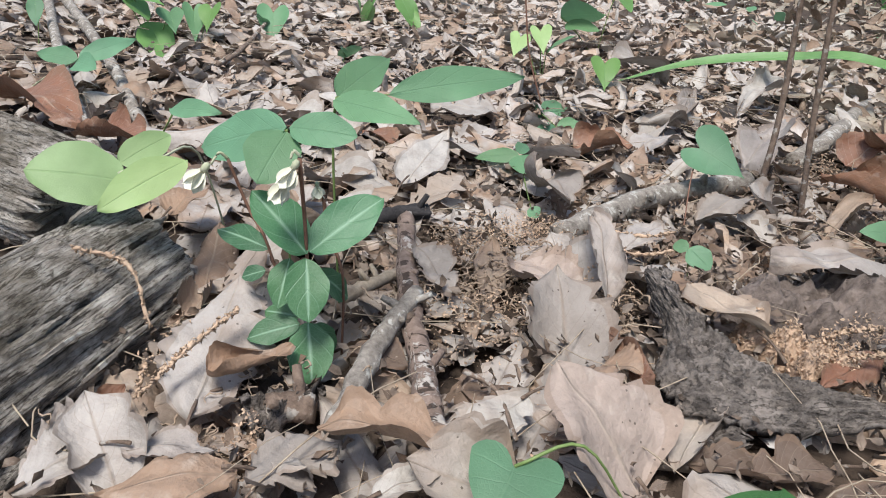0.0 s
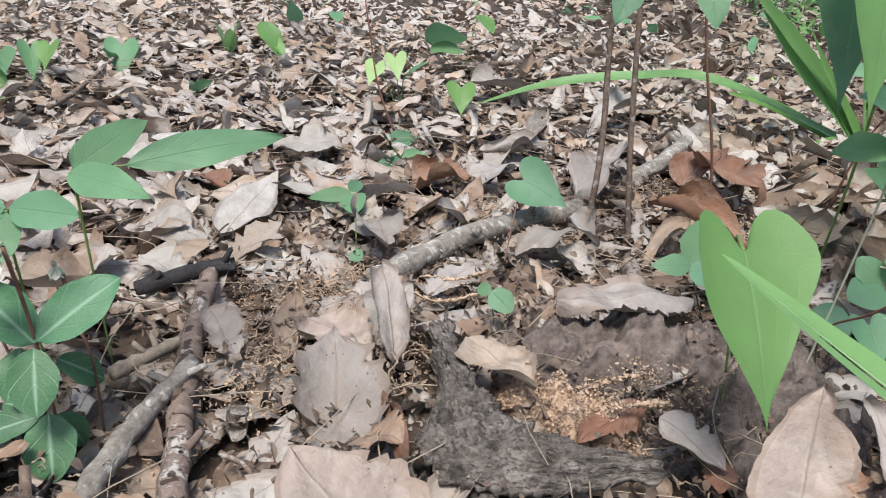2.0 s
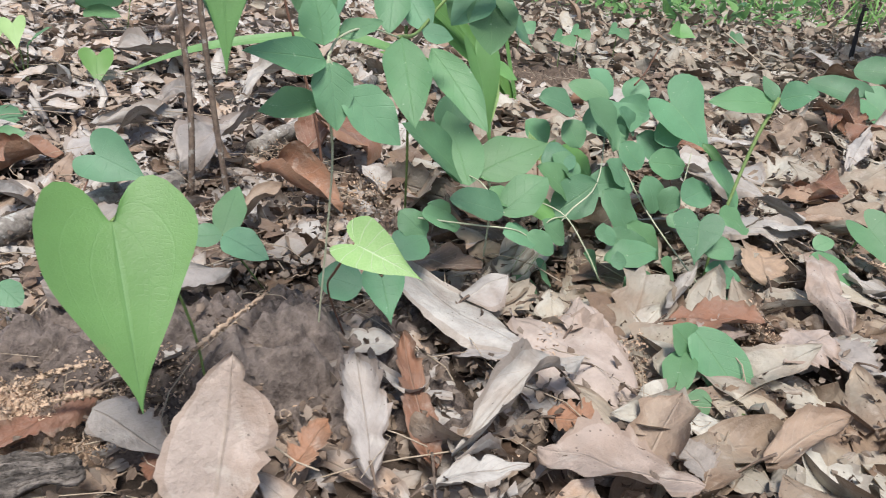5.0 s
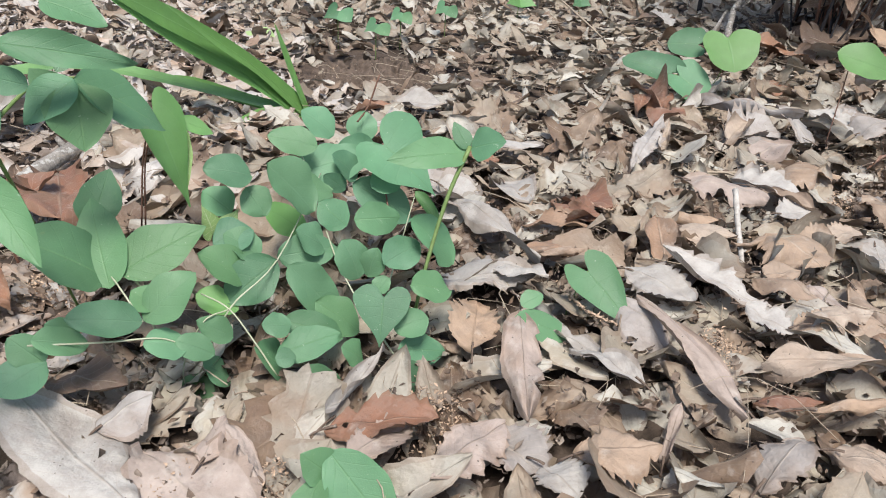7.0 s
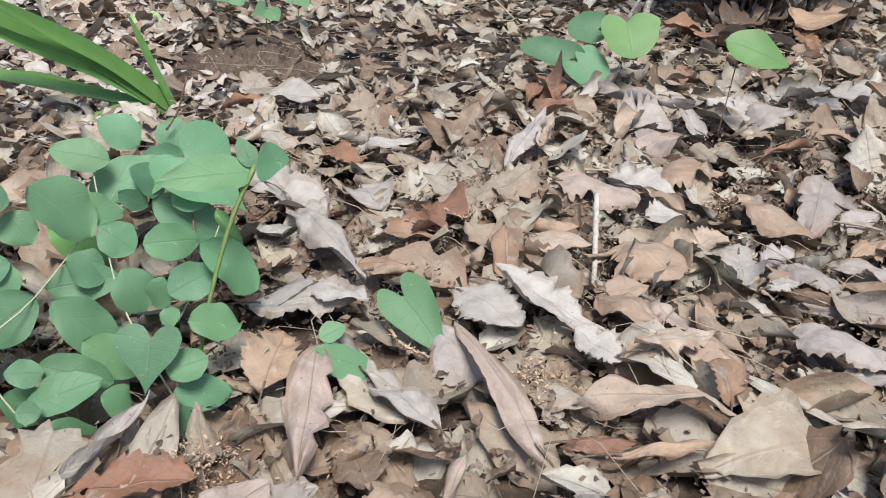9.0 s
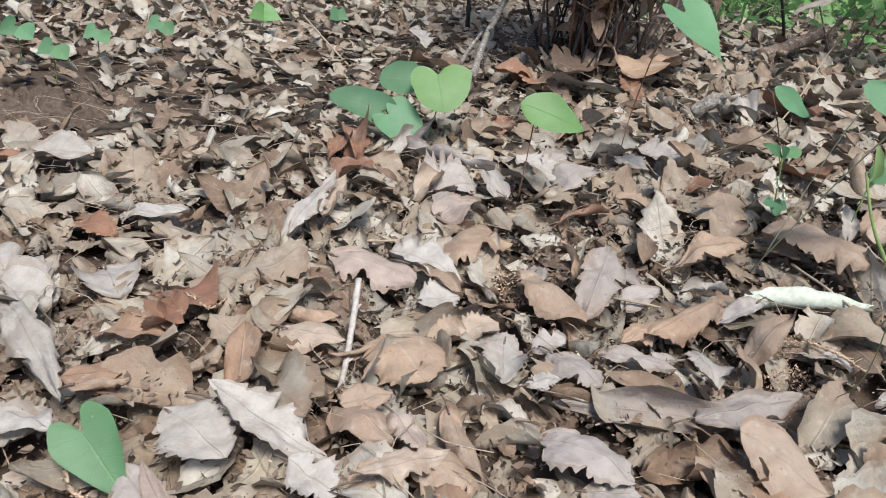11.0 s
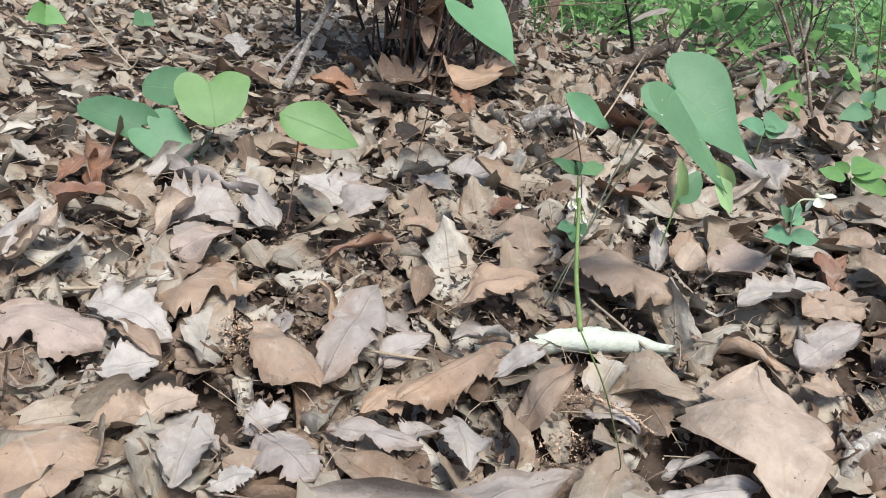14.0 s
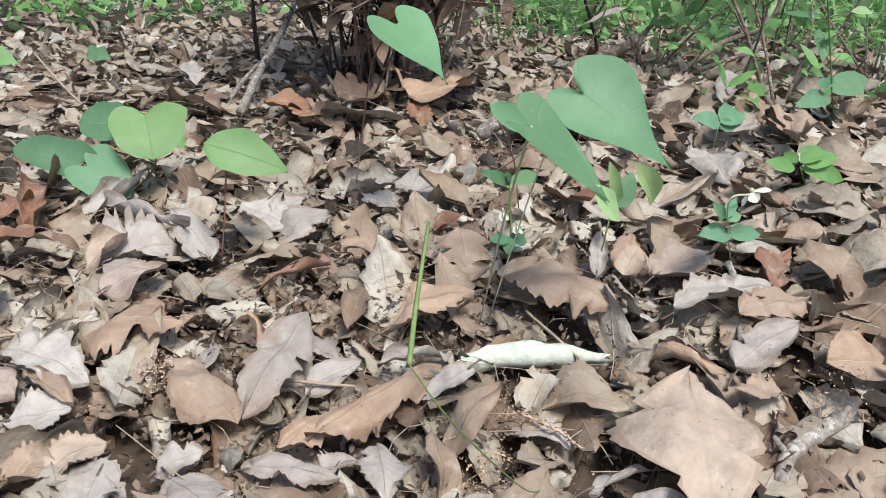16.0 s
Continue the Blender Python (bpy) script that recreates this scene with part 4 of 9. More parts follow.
def shrub(name, label, base, stems, high, spread, leaves, colours, size, seed, mat=None, low=0.25):
    """A many-stemmed shrub: tapered stems that fork, and separate sprays of leaves on each."""
    rng = np.random.default_rng(seed)
    root = plant(name, label, "shrub", base)
    o = np.array(base)
    for k in range(stems):
        a = rng.uniform(0, 6.28)
        p0 = np.array([rng.normal(0, 0.03), rng.normal(0, 0.03), -0.01])
        lean = rng.uniform(0.2, 1.0) * spread
        p2 = np.array([math.cos(a) * lean, math.sin(a) * lean, high * rng.uniform(0.6, 1.0)])
        p1 = p0 * 0.5 + p2 * 0.5 + np.array([rng.normal(0, 0.03), rng.normal(0, 0.03), high * 0.06])
        pts = curve_through([p0, p1, p2], 6)
        m = len(pts)
        r0 = rng.uniform(0.0014, 0.0042)
        bits = [tube(pts, [r0 * (1 - 0.75 * i / (m - 1)) for i in range(m)], 6, 0.1, seed + k)]
        tips = [(pts[i], pts[min(m - 1, i + 1)] - pts[max(0, i - 1)]) for i in range(m) if i / m > low]
        for f in range(3):
            c = pts[int(rng.integers(m // 3, m - 2))]
            e = np.array(c) + np.array([rng.normal(0, 0.10), rng.normal(0, 0.10), rng.uniform(0.0, 0.12)])
            sub = line(c, e, 5, (0, 0, 0.01), 0.004, seed + f)
            bits.append(tube(sub, [r0 * 0.45 * (1 - 0.6 * i / 5) for i in range(6)], 5, 0.1, f))
            tips += [(q, e - np.array(c)) for q in sub[2:]]
        v, fc = join(*bits)
        stem = part("stem", ob_mesh("stem", v, fc, mat or twig_brown), root)
        if leaves:
            tem = [leaf_grid("lance" if i % 2 else "ovate", 1.0, rng.uniform(0.3, 0.5), 5, 4, rng.uniform(-0.9, 0.1), rng.uniform(0.2, 0.7), 0.03, 0, 0, i) for i in range(8)]
            rows = []
            for _ in range(leaves):
                q, dr = tips[int(rng.integers(len(tips)))]
                q = np.array(q) + rng.normal(0, 0.006, 3)
                rows.append((rng.integers(8), q[0], q[1], q[2], rng.uniform(*size), rng.uniform(0, 6.28), rng.normal(0, 0.4), rng.normal(0.15, 0.4)))
            spray = scatter("foliage", tem, np.array(rows), green[colours[k % len(colours)]] if isinstance(colours, list) else colours)
            spray.parent = stem
    return root


def ground_cover(name, label, count, keep, box, size, colour, seed, high=0.05, kinds=("lance", "ovate", "blade"), pitch=-0.35, gaps=-0.05):
    rng = np.random.default_rng(seed)
    tem = [leaf_grid(kinds[i % len(kinds)], 1.0, {"lance": 0.35, "ovate": 0.55, "blade": 0.03}[kinds[i % len(kinds)]], 4, 2, rng.uniform(-0.8, 0.4), 0.4, 0.03, 0, 0, i) for i in range(9)]
    rows = []
    for _ in range(count):
        x, y = rng.uniform(box[0], box[1]), rng.uniform(box[2], box[3])
        if noise.noise((x * 1.7, y * 1.7, seed)) < gaps or not keep(x, y):
            continue
        rows.append((rng.integers(9), x, y, rise(x, y) + high * rng.random(), rng.uniform(*size), rng.uniform(0, 6.28), rng.normal(0, 0.5), rng.normal(pitch, 0.5)))
    return tagged(scatter(name, tem, np.array(rows), green[colour]), label, "undergrowth", kind="stuff")


# ---- log, bark and soil ----
rotten_log("weathered grey rotten log with deep grooves and splinters", (-0.238, 0.0, 0.056), (-0.166, 0.345, 0.052), 0.05, 3)
rotten_log("broken piece of weathered grey rotten wood", (-0.50, 0.525, 0.083), (-0.198, 0.37, 0.086), 0.033, 8, 0.0)
soil_mound(0.25, 0.342, 0.125, 0.08, 0.032, 5, bare_soil, "low mound of crumbly grey-brown bare soil")
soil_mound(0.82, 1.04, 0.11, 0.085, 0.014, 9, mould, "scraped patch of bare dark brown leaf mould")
slab = plant("bark_slab", "curved slab of grey-brown bark holding orange catkins", "bark", (0.16, 0.27, 0.07))
bark_trough(slab, [(0.119, 0.346, 0.100), (0.124, 0.306, 0.097), (0.136, 0.281, 0.094), (0.160, 0.265, 0.091), (0.196, 0.255, 0.090)], [(0.111, 0.342, 0.089), (0.111, 0.300, 0.088), (0.101, 0.264, 0.085), (0.128, 0.241, 0.084), (0.198, 0.248, 0.087)], 0.006, 0.0028, 2)
bark_plate(slab, (0.093, 0.250, 0.078), (0.128, 0.240, 0.076), 0.022, 0.5, 0.01, 0.0022, 14, 9)
rolled_leaf((1.246, 0.303, 0.088), (1.318, 0.232, 0.099), 0.0098)
fallen("lance", "pale", (1.243, 0.316, 0.090), (1.188, 0.334, 0.090), 0.024, -0.3, 1.5, 0, 0.05, 743, 0)

chunk = plant("bark_chunk", "flaking chunk of grey bark under the wintergreen", "bark", (-0.067, 0.232, 0.07))
bark_plate(chunk, (-0.067, 0.232, 0.07), (-0.043, 0.249, 0.072), 0.020, -0.7, 0.04, 0.003, 0, 12)
bark_plate(chunk, (-0.059, 0.225, 0.068), (-0.043, 0.249, 0.072), 0.012, -0.5, 0.03, 0.0025, 10, 13)

# large dead leaves, by the log and the sticks
fallen("toothed", "grey", (-0.086, 0.225, 0.07), (-0.09, 0.302, 0.093), 0.050, 0.2, -0.35, 0, 0.03, 101, 0)
fallen("ovate", "tan", (-0.083, 0.242, 0.07), (-0.055, 0.264, 0.084), 0.028, 0.3, 1.7, 0, 0.035, 102, 0)
fallen("ovate", "tan", (-0.057, 0.194, 0.077), (-0.101, 0.178, 0.072), 0.023, -0.5, 0.4, 0, 0.035, 103, 0)
fallen("toothed", "grey", (-0.128, 0.178, 0.07), (-0.106, 0.216, 0.074), 0.028, -0.3, 0.4, 0, 0.035, 104, 0)
fallen("toothed", "grey", (-0.1, 0.198, 0.078), (-0.069, 0.205, 0.074), 0.017, -0.3, 0.4, 0, 0.035, 105, 0)
fallen("toothed", "grey", (-0.052, 0.191, 0.071), (-0.026, 0.216, 0.075), 0.036, -0.2, 0.3, 0, 0.03, 106, 0)
fallen("lobed", "tan", (0.024, 0.212, 0.074), (-0.033, 0.212, 0.084), 0.034, -0.6, 0.4, 0, 0.035, 107, 0)
fallen("ovate", "pale", (-0.009, 0.187, 0.078), (0.015, 0.204, 0.077), 0.018, -0.3, 0.4, 0, 0.035, 108, 0)
fallen("toothed", "pale", (0.046, 0.254, 0.079), (0.022, 0.221, 0.074), 0.028, -0.2, 0.3, 0, 0.03, 109, 0)
fallen("ovate", "pinkish", (0.087, 0.209, 0.074), (0.052, 0.236, 0.109), 0.065, -0.2, 0.25, 0, 0.03, 110, 0)
fallen("toothed", "grey", (0.070, 0.258, 0.077), (0.060, 0.333, 0.101), 0.050, 0.2, 0.45, 0, 0.045, 111, 0)
fallen("toothed", "grey", (0.090, 0.335, 0.08), (0.081, 0.378, 0.114), 0.030, -0.4, 0.9, 0, 0.05, 112, 0)
fallen("toothed", "pinkish", (0.078, 0.333, 0.079), (0.040, 0.380, 0.077), 0.044, -0.3, 0.5, 0, 0.045, 113, 0)
fallen("ovate", "pale", (-0.036, 0.519, 0.066), (-0.009, 0.612, 0.082), 0.040, 0.1, 0.25, 8, 0.02, 312)
fallen("lance", "pale", (-0.114, 0.538, 0.065), (-0.043, 0.506, 0.064), 0.049, -0.3, 0.4, 0, 0.035, 114, 0)
fallen("lance", "pale", (-0.071, 0.453, 0.07), (-0.035, 0.434, 0.068), 0.032, -0.3, 0.4, 0, 0.035, 115, 0)
fallen("toothed", "pale", (0.038, 0.733, 0.065), (-0.033, 0.736, 0.07), 0.082, -0.3, 0.3, 0, 0.03, 116, 0)
fallen("toothed", "pale", (0.313, 0.865, 0.072), (0.401, 0.977, 0.082), 0.041, -0.3, 0.4, 0, 0.035, 117, 0)
fallen("obovate", "sand", (0.150, 0.288, 0.098), (0.124, 0.328, 0.101), 0.034, -0.3, 0.3, 0, 0.05, 119, 0)
fallen("toothed", "grey", (0.264, 0.395, 0.096), (0.174, 0.361, 0.107), 0.054, -0.2, -0.5, 0, 0.035, 119, 0)
fallen("toothed", "rust", (0.202, 0.287, 0.098), (0.165, 0.261, 0.093), 0.015, -0.3, 0.4, 0, 0.035, 120, 0)
fallen("lance", "rust", (0.08, 0.318, 0.084), (0.096, 0.255, 0.093), 0.015, 0.3, 2.4, 0, 0.035, 121, 0)
fallen("toothed", "tan", (0.074, 0.275, 0.081), (0.095, 0.264, 0.088), 0.028, -0.3, 0.5, 0, 0.05, 122, 0)
fallen("toothed", "grey", (0.175, 0.486, 0.07), (0.223, 0.522, 0.082), 0.033, -0.4, 0.6, 0, 0.035, 123, 0)
fallen("ovate", "tan", (0.267, 0.499, 0.071), (0.314, 0.537, 0.087), 0.031, -0.3, 0.9, 0, 0.035, 124, 0)
fallen("ovate", "rust", (0.357, 0.668, 0.07), (0.394, 0.682, 0.102), 0.050, -0.3, 0.6, 0, 0.035, 125, 0)
# Dark leaf that also puts the shade below the bark into colour.
fallen("ovate", "dark", (0.129, 0.22, 0.077), (0.161, 0.225, 0.082), 0.023, -0.3, 0.5, 0, 0.035, 127, 0)
fallen("lance", "rust", (-0.13, 0.204, 0.07), (-0.114, 0.233, 0.076), 0.014, 0.3, 2.2, 0, 0.035, 128, 0)
fallen("ovate", "tan", (-0.156, 0.379, 0.085), (-0.142, 0.406, 0.091), 0.025, -0.4, 0.6, 0, 0.035, 129, 0)
fallen("toothed", "grey", (-0.011, 0.384, 0.067), (0.01, 0.346, 0.072), 0.023, -0.3, 0.4, 0, 0.035, 130, 0)
fallen("ovate", "grey", (0.067, 0.556, 0.061), (0.084, 0.481, 0.079), 0.064, -0.3, 1.2, 0, 0.035, 131, 0)
fallen("ovate", "rust", (0.104, 0.644, 0.065), (0.156, 0.649, 0.073), 0.061, -0.3, 1.0, 0, 0.035, 132, 0)
fallen("lance", "pale", (0.158, 0.688, 0.068), (0.252, 0.789, 0.071), 0.034, -0.3, 0.4, 0, 0.035, 134, 0)
fallen("lance", "pale", (-0.035, 0.633, 0.06), (0.023, 0.613, 0.063), 0.058, -0.3, 0.4, 0, 0.035, 135, 0)
fallen("ovate", "rust", (-0.055, 0.633, 0.061), (-0.088, 0.646, 0.064), 0.041, -0.3, 0.4, 0, 0.035, 136, 0)
fallen("ovate", "dark", (-0.034, 0.289, 0.068), (-0.006, 0.276, 0.071), 0.026, -0.3, 0.4, 0, 0.035, 137, 0)
fallen("toothed", "grey", (0.11, 0.416, 0.074), (0.14, 0.45, 0.082), 0.027, -0.3, 0.4, 0, 0.035, 138, 0)
fallen("lance", "pale", (0.276, 1.038, 0.07), (0.185, 1.016, 0.084), 0.109, -0.2, 0.8, 0, 0.035, 139, 0)
fallen("lance", "tan", (0.256, 1.037, 0.072), (0.311, 1.171, 0.097), 0.026, -0.2, 1.4, 0, 0.035, 140, 0)
fallen("ovate", "rust", (-0.371, 0.595, 0.071), (-0.285, 0.529, 0.08), 0.065, -0.3, 0.6, 0, 0.035, 141, 0)
fallen("ovate", "rust", (-0.284, 0.533, 0.07), (-0.228, 0.512, 0.078), 0.060, -0.3, 1, 0, 0.035, 142, 0)
fallen("lance", "grey", (0.269, 0.899, 0.072), (0.215, 0.739, 0.07), 0.030, -0.3, 0.4, 0, 0.035, 143, 0)
fallen("lance", "pale", (-0.165, 0.664, 0.063), (-0.109, 0.651, 0.062), 0.065, -0.3, 0.4, 0, 0.035, 144, 0)
fallen("lobed", "grey", (0.322, 0.749, 0.074), (0.243, 0.609, 0.082), 0.049, -0.3, 0.4, 0, 0.035, 145, 0)

# dead leaves round the mound and the broad-leaved vine
fallen("ovate", "pinkish", (0.242, 0.225, 0.081), (0.251, 0.248, 0.137), 0.043, -0.1, 0.5, 0, 0.02, 146, 0)
fallen("toothed", "rust", (0.334, 0.238, 0.072), (0.34, 0.315, 0.094), 0.022, 0.2, 0.6, 0, 0.03, 147, 0)
fallen("toothed", "pale", (0.429, 0.286, 0.08), (0.34, 0.238, 0.079), 0.021, -0.3, 0.5, 0, 0.035, 148, 0)
fallen("toothed", "pinkish", (0.455, 0.264, 0.073), (0.418, 0.345, 0.076), 0.065, -0.25, 0.3, 0, 0.035, 150, 0)
fallen("toothed", "pinkish", (0.441, 0.197, 0.074), (0.381, 0.237, 0.078), 0.052, -0.2, 0.3, 0, 0.035, 151, 0)
fallen("toothed", "grey", (0.305, 0.238, 0.073), (0.311, 0.299, 0.096), 0.024, -0.3, 0.6, 0, 0.035, 152, 0)
fallen("lance", "pale", (0.512, 0.328, 0.076), (0.559, 0.363, 0.096), 0.013, 0.2, 1.9, 0, 0.035, 155, 0)
fallen("toothed", "pale", (0.325, 0.23, 0.074), (0.372, 0.226, 0.079), 0.016, -0.3, 0.4, 0, 0.035, 156, 0)
fallen("toothed", "grey", (0.452, 0.203, 0.074), (0.445, 0.224, 0.08), 0.026, -0.3, 0.4, 0, 0.035, 157, 0)
fallen("ovate", "tan", (0.485, 0.206, 0.075), (0.541, 0.214, 0.086), 0.026, -0.3, 0.7, 0, 0.035, 158, 0)
fallen("toothed", "rust", (0.4, 0.261, 0.072), (0.423, 0.246, 0.074), 0.027, -0.3, 0.4, 0, 0.035, 159, 0)
fallen("toothed", "rust", (0.273, 0.247, 0.077), (0.292, 0.266, 0.084), 0.019, -0.3, 0.4, 0, 0.035, 160, 0)
fallen("ovate", "grey", (0.289, 0.462, 0.074), (0.318, 0.437, 0.074), 0.043, -0.3, 0.4, 0, 0.035, 161, 0)
fallen("lance", "rust", (0.301, 0.592, 0.073), (0.356, 0.518, 0.078), 0.047, -0.2, 2.1, 0, 0.035, 163, 0)
fallen("toothed", "rust", (0.393, 0.734, 0.072), (0.393, 0.594, 0.096), 0.067, -0.2, 0.5, 0, 0.035, 164, 0)
fallen("toothed", "grey", (0.371, 0.319, 0.073), (0.408, 0.307, 0.076), 0.024, -0.3, 0.4, 0, 0.035, 165, 0)
fallen("toothed", "pale", (0.604, 0.255, 0.08), (0.608, 0.225, 0.083), 0.035, -0.3, 0.4, 0, 0.035, 166, 0)
fallen("ovate", "rust", (0.817, 0.536, 0.075), (0.832, 0.49, 0.087), 0.057, -0.3, 0.4, 0, 0.035, 167, 0)
fallen("lance", "pale", (1.132, 0.722, 0.072), (1.225, 0.759, 0.102), 0.041, 0.2, 1, 0, 0.035, 168, 0)
fallen("ovate", "pale", (0.778, 0.593, 0.075), (0.777, 0.541, 0.077), 0.060, -0.3, 0.4, 0, 0.035, 170, 0)
fallen("ovate", "grey", (0.200, 0.268, 0.097), (0.226, 0.252, 0.088), 0.030, -0.3, 0.4, 0, 0.02, 171, 0)
fallen("ovate", "grey", (0.158, 0.654, 0.067), (0.204, 0.675, 0.079), 0.050, -0.3, 0.4, 0, 0.035, 172, 0)
fallen("lance", "pale", (0.17, 0.731, 0.074), (0.225, 0.746, 0.076), 0.034, 0, 1.5, 0, 0.035, 173, 0)
fallen("ovate", "pale", (0.316, 0.332, 0.075), (0.342, 0.33, 0.076), 0.030, -0.3, 0.4, 0, 0.035, 174, 0)
fallen("toothed", "rust", (0.232, 0.269, 0.085), (0.219, 0.242, 0.086), 0.017, -0.3, 0.4, 0, 0.035, 175, 0)
fallen("ovate", "grey", (0.076, 0.36, 0.076), (0.099, 0.386, 0.099), 0.032, -0.2, 0.8, 0, 0.035, 176, 0)

# Leaves under the bark lip, two dark to stand in for its shaded hollow.
fallen("toothed", "dark", (0.108, 0.228, 0.073), (0.150, 0.220, 0.077), 0.030, -0.3, 0.4, 0, 0.03, 740, 0)
fallen("ovate", "dark", (0.150, 0.205, 0.076), (0.196, 0.214, 0.080), 0.030, -0.3, 0.5, 0, 0.03, 741, 1)
fallen("toothed", "tan", (0.178, 0.232, 0.077), (0.215, 0.222, 0.080), 0.024, -0.3, -0.6, 0, 0.03, 742, 0)

# dead leaves past the vine
fallen("toothed", "rust", (0.508, 0.322, 0.079), (0.568, 0.302, 0.083), 0.032, -0.3, 0.5, 0, 0.035, 730, 1)
fallen("toothed", "pinkish", (0.545, 0.262, 0.080), (0.60, 0.285, 0.084), 0.036, -0.3, -0.5, 0, 0.035, 731, 0)
fallen("lance", "pinkish", (0.469, 0.301, 0.073), (0.456, 0.346, 0.085), 0.018, -0.3, -0.7, 0, 0.035, 178, 0)
fallen("obovate", "pale", (0.413, 0.298, 0.08), (0.359, 0.41, 0.088), 0.062, -0.2, -0.2, 0, 0.012, 179, 0)
fallen("ovate", "dark", (0.378, 0.431, 0.078), (0.417, 0.393, 0.084), 0.037, -0.2, 0.4, 0, 0.035, 180, 0)
fallen("ovate", "grey", (0.398, 0.371, 0.076), (0.429, 0.38, 0.086), 0.038, -0.3, -0.5, 0, 0.035, 181, 0)
fallen("lance", "pinkish", (0.444, 0.322, 0.079), (0.461, 0.344, 0.087), 0.019, -0.3, -0.8, 0, 0.035, 183, 0)
fallen("ovate", "dark", (0.448, 0.495, 0.07), (0.474, 0.445, 0.073), 0.034, -0.3, 0.4, 0, 0.035, 184, 0)
fallen("ovate", "dark", (0.493, 0.42, 0.071), (0.521, 0.368, 0.074), 0.036, -0.3, 0.4, 0, 0.035, 185, 0)
fallen("toothed", "pinkish", (0.513, 0.296, 0.08), (0.553, 0.308, 0.078), 0.031, -0.3, 0.4, 0, 0.035, 187, 0)
fallen("ovate", "pale", (0.695, 0.578, 0.078), (0.737, 0.556, 0.077), 0.055, -0.3, 0.4, 0, 0.035, 190, 0)
fallen("lance", "pale", (0.666, 0.37, 0.094), (0.689, 0.309, 0.088), 0.019, 0.2, 1.6, 0, 0.035, 192, 0)
fallen("lance", "pinkish", (0.73, 0.234, 0.084), (0.735, 0.343, 0.102), 0.024, -0.3, -1.3, 0, 0.015, 193, 0)
fallen("lance", "sand", (0.846, 0.213, 0.087), (0.774, 0.265, 0.088), 0.035, -0.5, -0.6, 0, 0.035, 195, 0)
fallen("toothed", "grey", (0.927, 0.577, 0.073), (1.013, 0.636, 0.104), 0.029, -0.2, 0.4, 0, 0.035, 200, 0)
fallen("ovate", "rust", (0.808, 0.541, 0.075), (0.791, 0.461, 0.091), 0.036, -0.3, 1, 0, 0.035, 201, 0)
fallen("lance", "pale", (0.692, 0.279, 0.087), (0.67, 0.325, 0.087), 0.022, -0.3, 0.4, 0, 0.035, 204, 0)
fallen("toothed", "grey", (1.103, 0.619, 0.074), (1.176, 0.604, 0.081), 0.069, -0.3, 0.4, 0, 0.035, 210, 0)
fallen("ovate", "rust", (1.148, 0.836, 0.072), (1.079, 0.707, 0.09), 0.048, -0.2, 0.8, 0, 0.035, 211, 0)
fallen("toothed", "grey", (0.591, 0.289, 0.076), (0.604, 0.248, 0.077), 0.042, -0.3, 0.4, 0, 0.035, 215, 0)
fallen("lance", "rust", (0.747, 0.245, 0.083), (0.784, 0.226, 0.085), 0.019, -0.4, -0.9, 0, 0.035, 218, 0)

# dead leaves of the open litter
fallen("toothed", "pale", (0.633, 0.439, 0.082), (0.7, 0.412, 0.086), 0.046, -0.3, 0.3, 0, 0.035, 222, 0)
fallen("toothed", "pale", (0.724, 0.532, 0.076), (0.702, 0.678, 0.076), 0.053, -0.2, 0.3, 0, 0.035, 223, 0)
fallen("toothed", "grey", (0.735, 0.285, 0.083), (0.726, 0.349, 0.1), 0.039, -0.2, -0.4, 0, 0.035, 224, 0)
fallen("toothed", "tan", (0.617, 0.355, 0.08), (0.644, 0.398, 0.084), 0.039, -0.3, 0.4, 0, 0.035, 225, 0)
fallen("toothed", "tan", (0.911, 0.258, 0.077), (0.864, 0.285, 0.088), 0.048, -0.5, -0.4, 0, 0.03, 229, 0)
fallen("toothed", "tan", (0.825, 0.285, 0.083), (0.864, 0.282, 0.09), 0.019, -0.3, 0.4, 0, 0.035, 230, 0)
fallen("lance", "grey", (1.002, 0.285, 0.084), (1.123, 0.188, 0.086), 0.034, 0.5, 0.9, 35, 0.035, 233, 0)
fallen("toothed", "tan", (0.719, 0.455, 0.08), (0.751, 0.439, 0.087), 0.033, -0.4, -0.6, 0, 0.035, 241, 0)
fallen("toothed", "tan", (0.748, 0.506, 0.077), (0.791, 0.469, 0.085), 0.030, -0.3, 0.4, 0, 0.035, 242, 0)
fallen("ovate", "pale", (0.816, 0.695, 0.072), (0.872, 0.661, 0.076), 0.043, -0.3, 0.4, 0, 0.035, 243, 0)
fallen("toothed", "rust", (0.774, 0.699, 0.072), (0.804, 0.642, 0.078), 0.034, -0.3, 0.4, 0, 0.035, 244, 0)
fallen("lance", "pale", (0.771, 0.856, 0.072), (0.836, 0.828, 0.076), 0.046, -0.3, 0.4, 0, 0.035, 245, 0)
fallen("lance", "rust", (0.715, 0.851, 0.072), (0.773, 0.84, 0.078), 0.031, 0, 1.4, 0, 0.035, 246, 0)
fallen("ovate", "rust", (0.783, 0.507, 0.077), (0.802, 0.479, 0.088), 0.030, -0.3, 0.4, 0, 0.035, 247, 0)
fallen("ovate", "rust", (1.106, 0.776, 0.072), (1.052, 0.721, 0.082), 0.025, -0.3, 0.4, 0, 0.035, 249, 0)
fallen("ovate", "tan", (1.333, 0.346, 0.099), (1.331, 0.307, 0.107), 0.046, -0.3, 0.4, 0, 0.035, 251, 0)
fallen("toothed", "grey", (0.956, 0.223, 0.074), (0.984, 0.198, 0.079), 0.031, -0.3, 0.4, 0, 0.035, 252, 0)
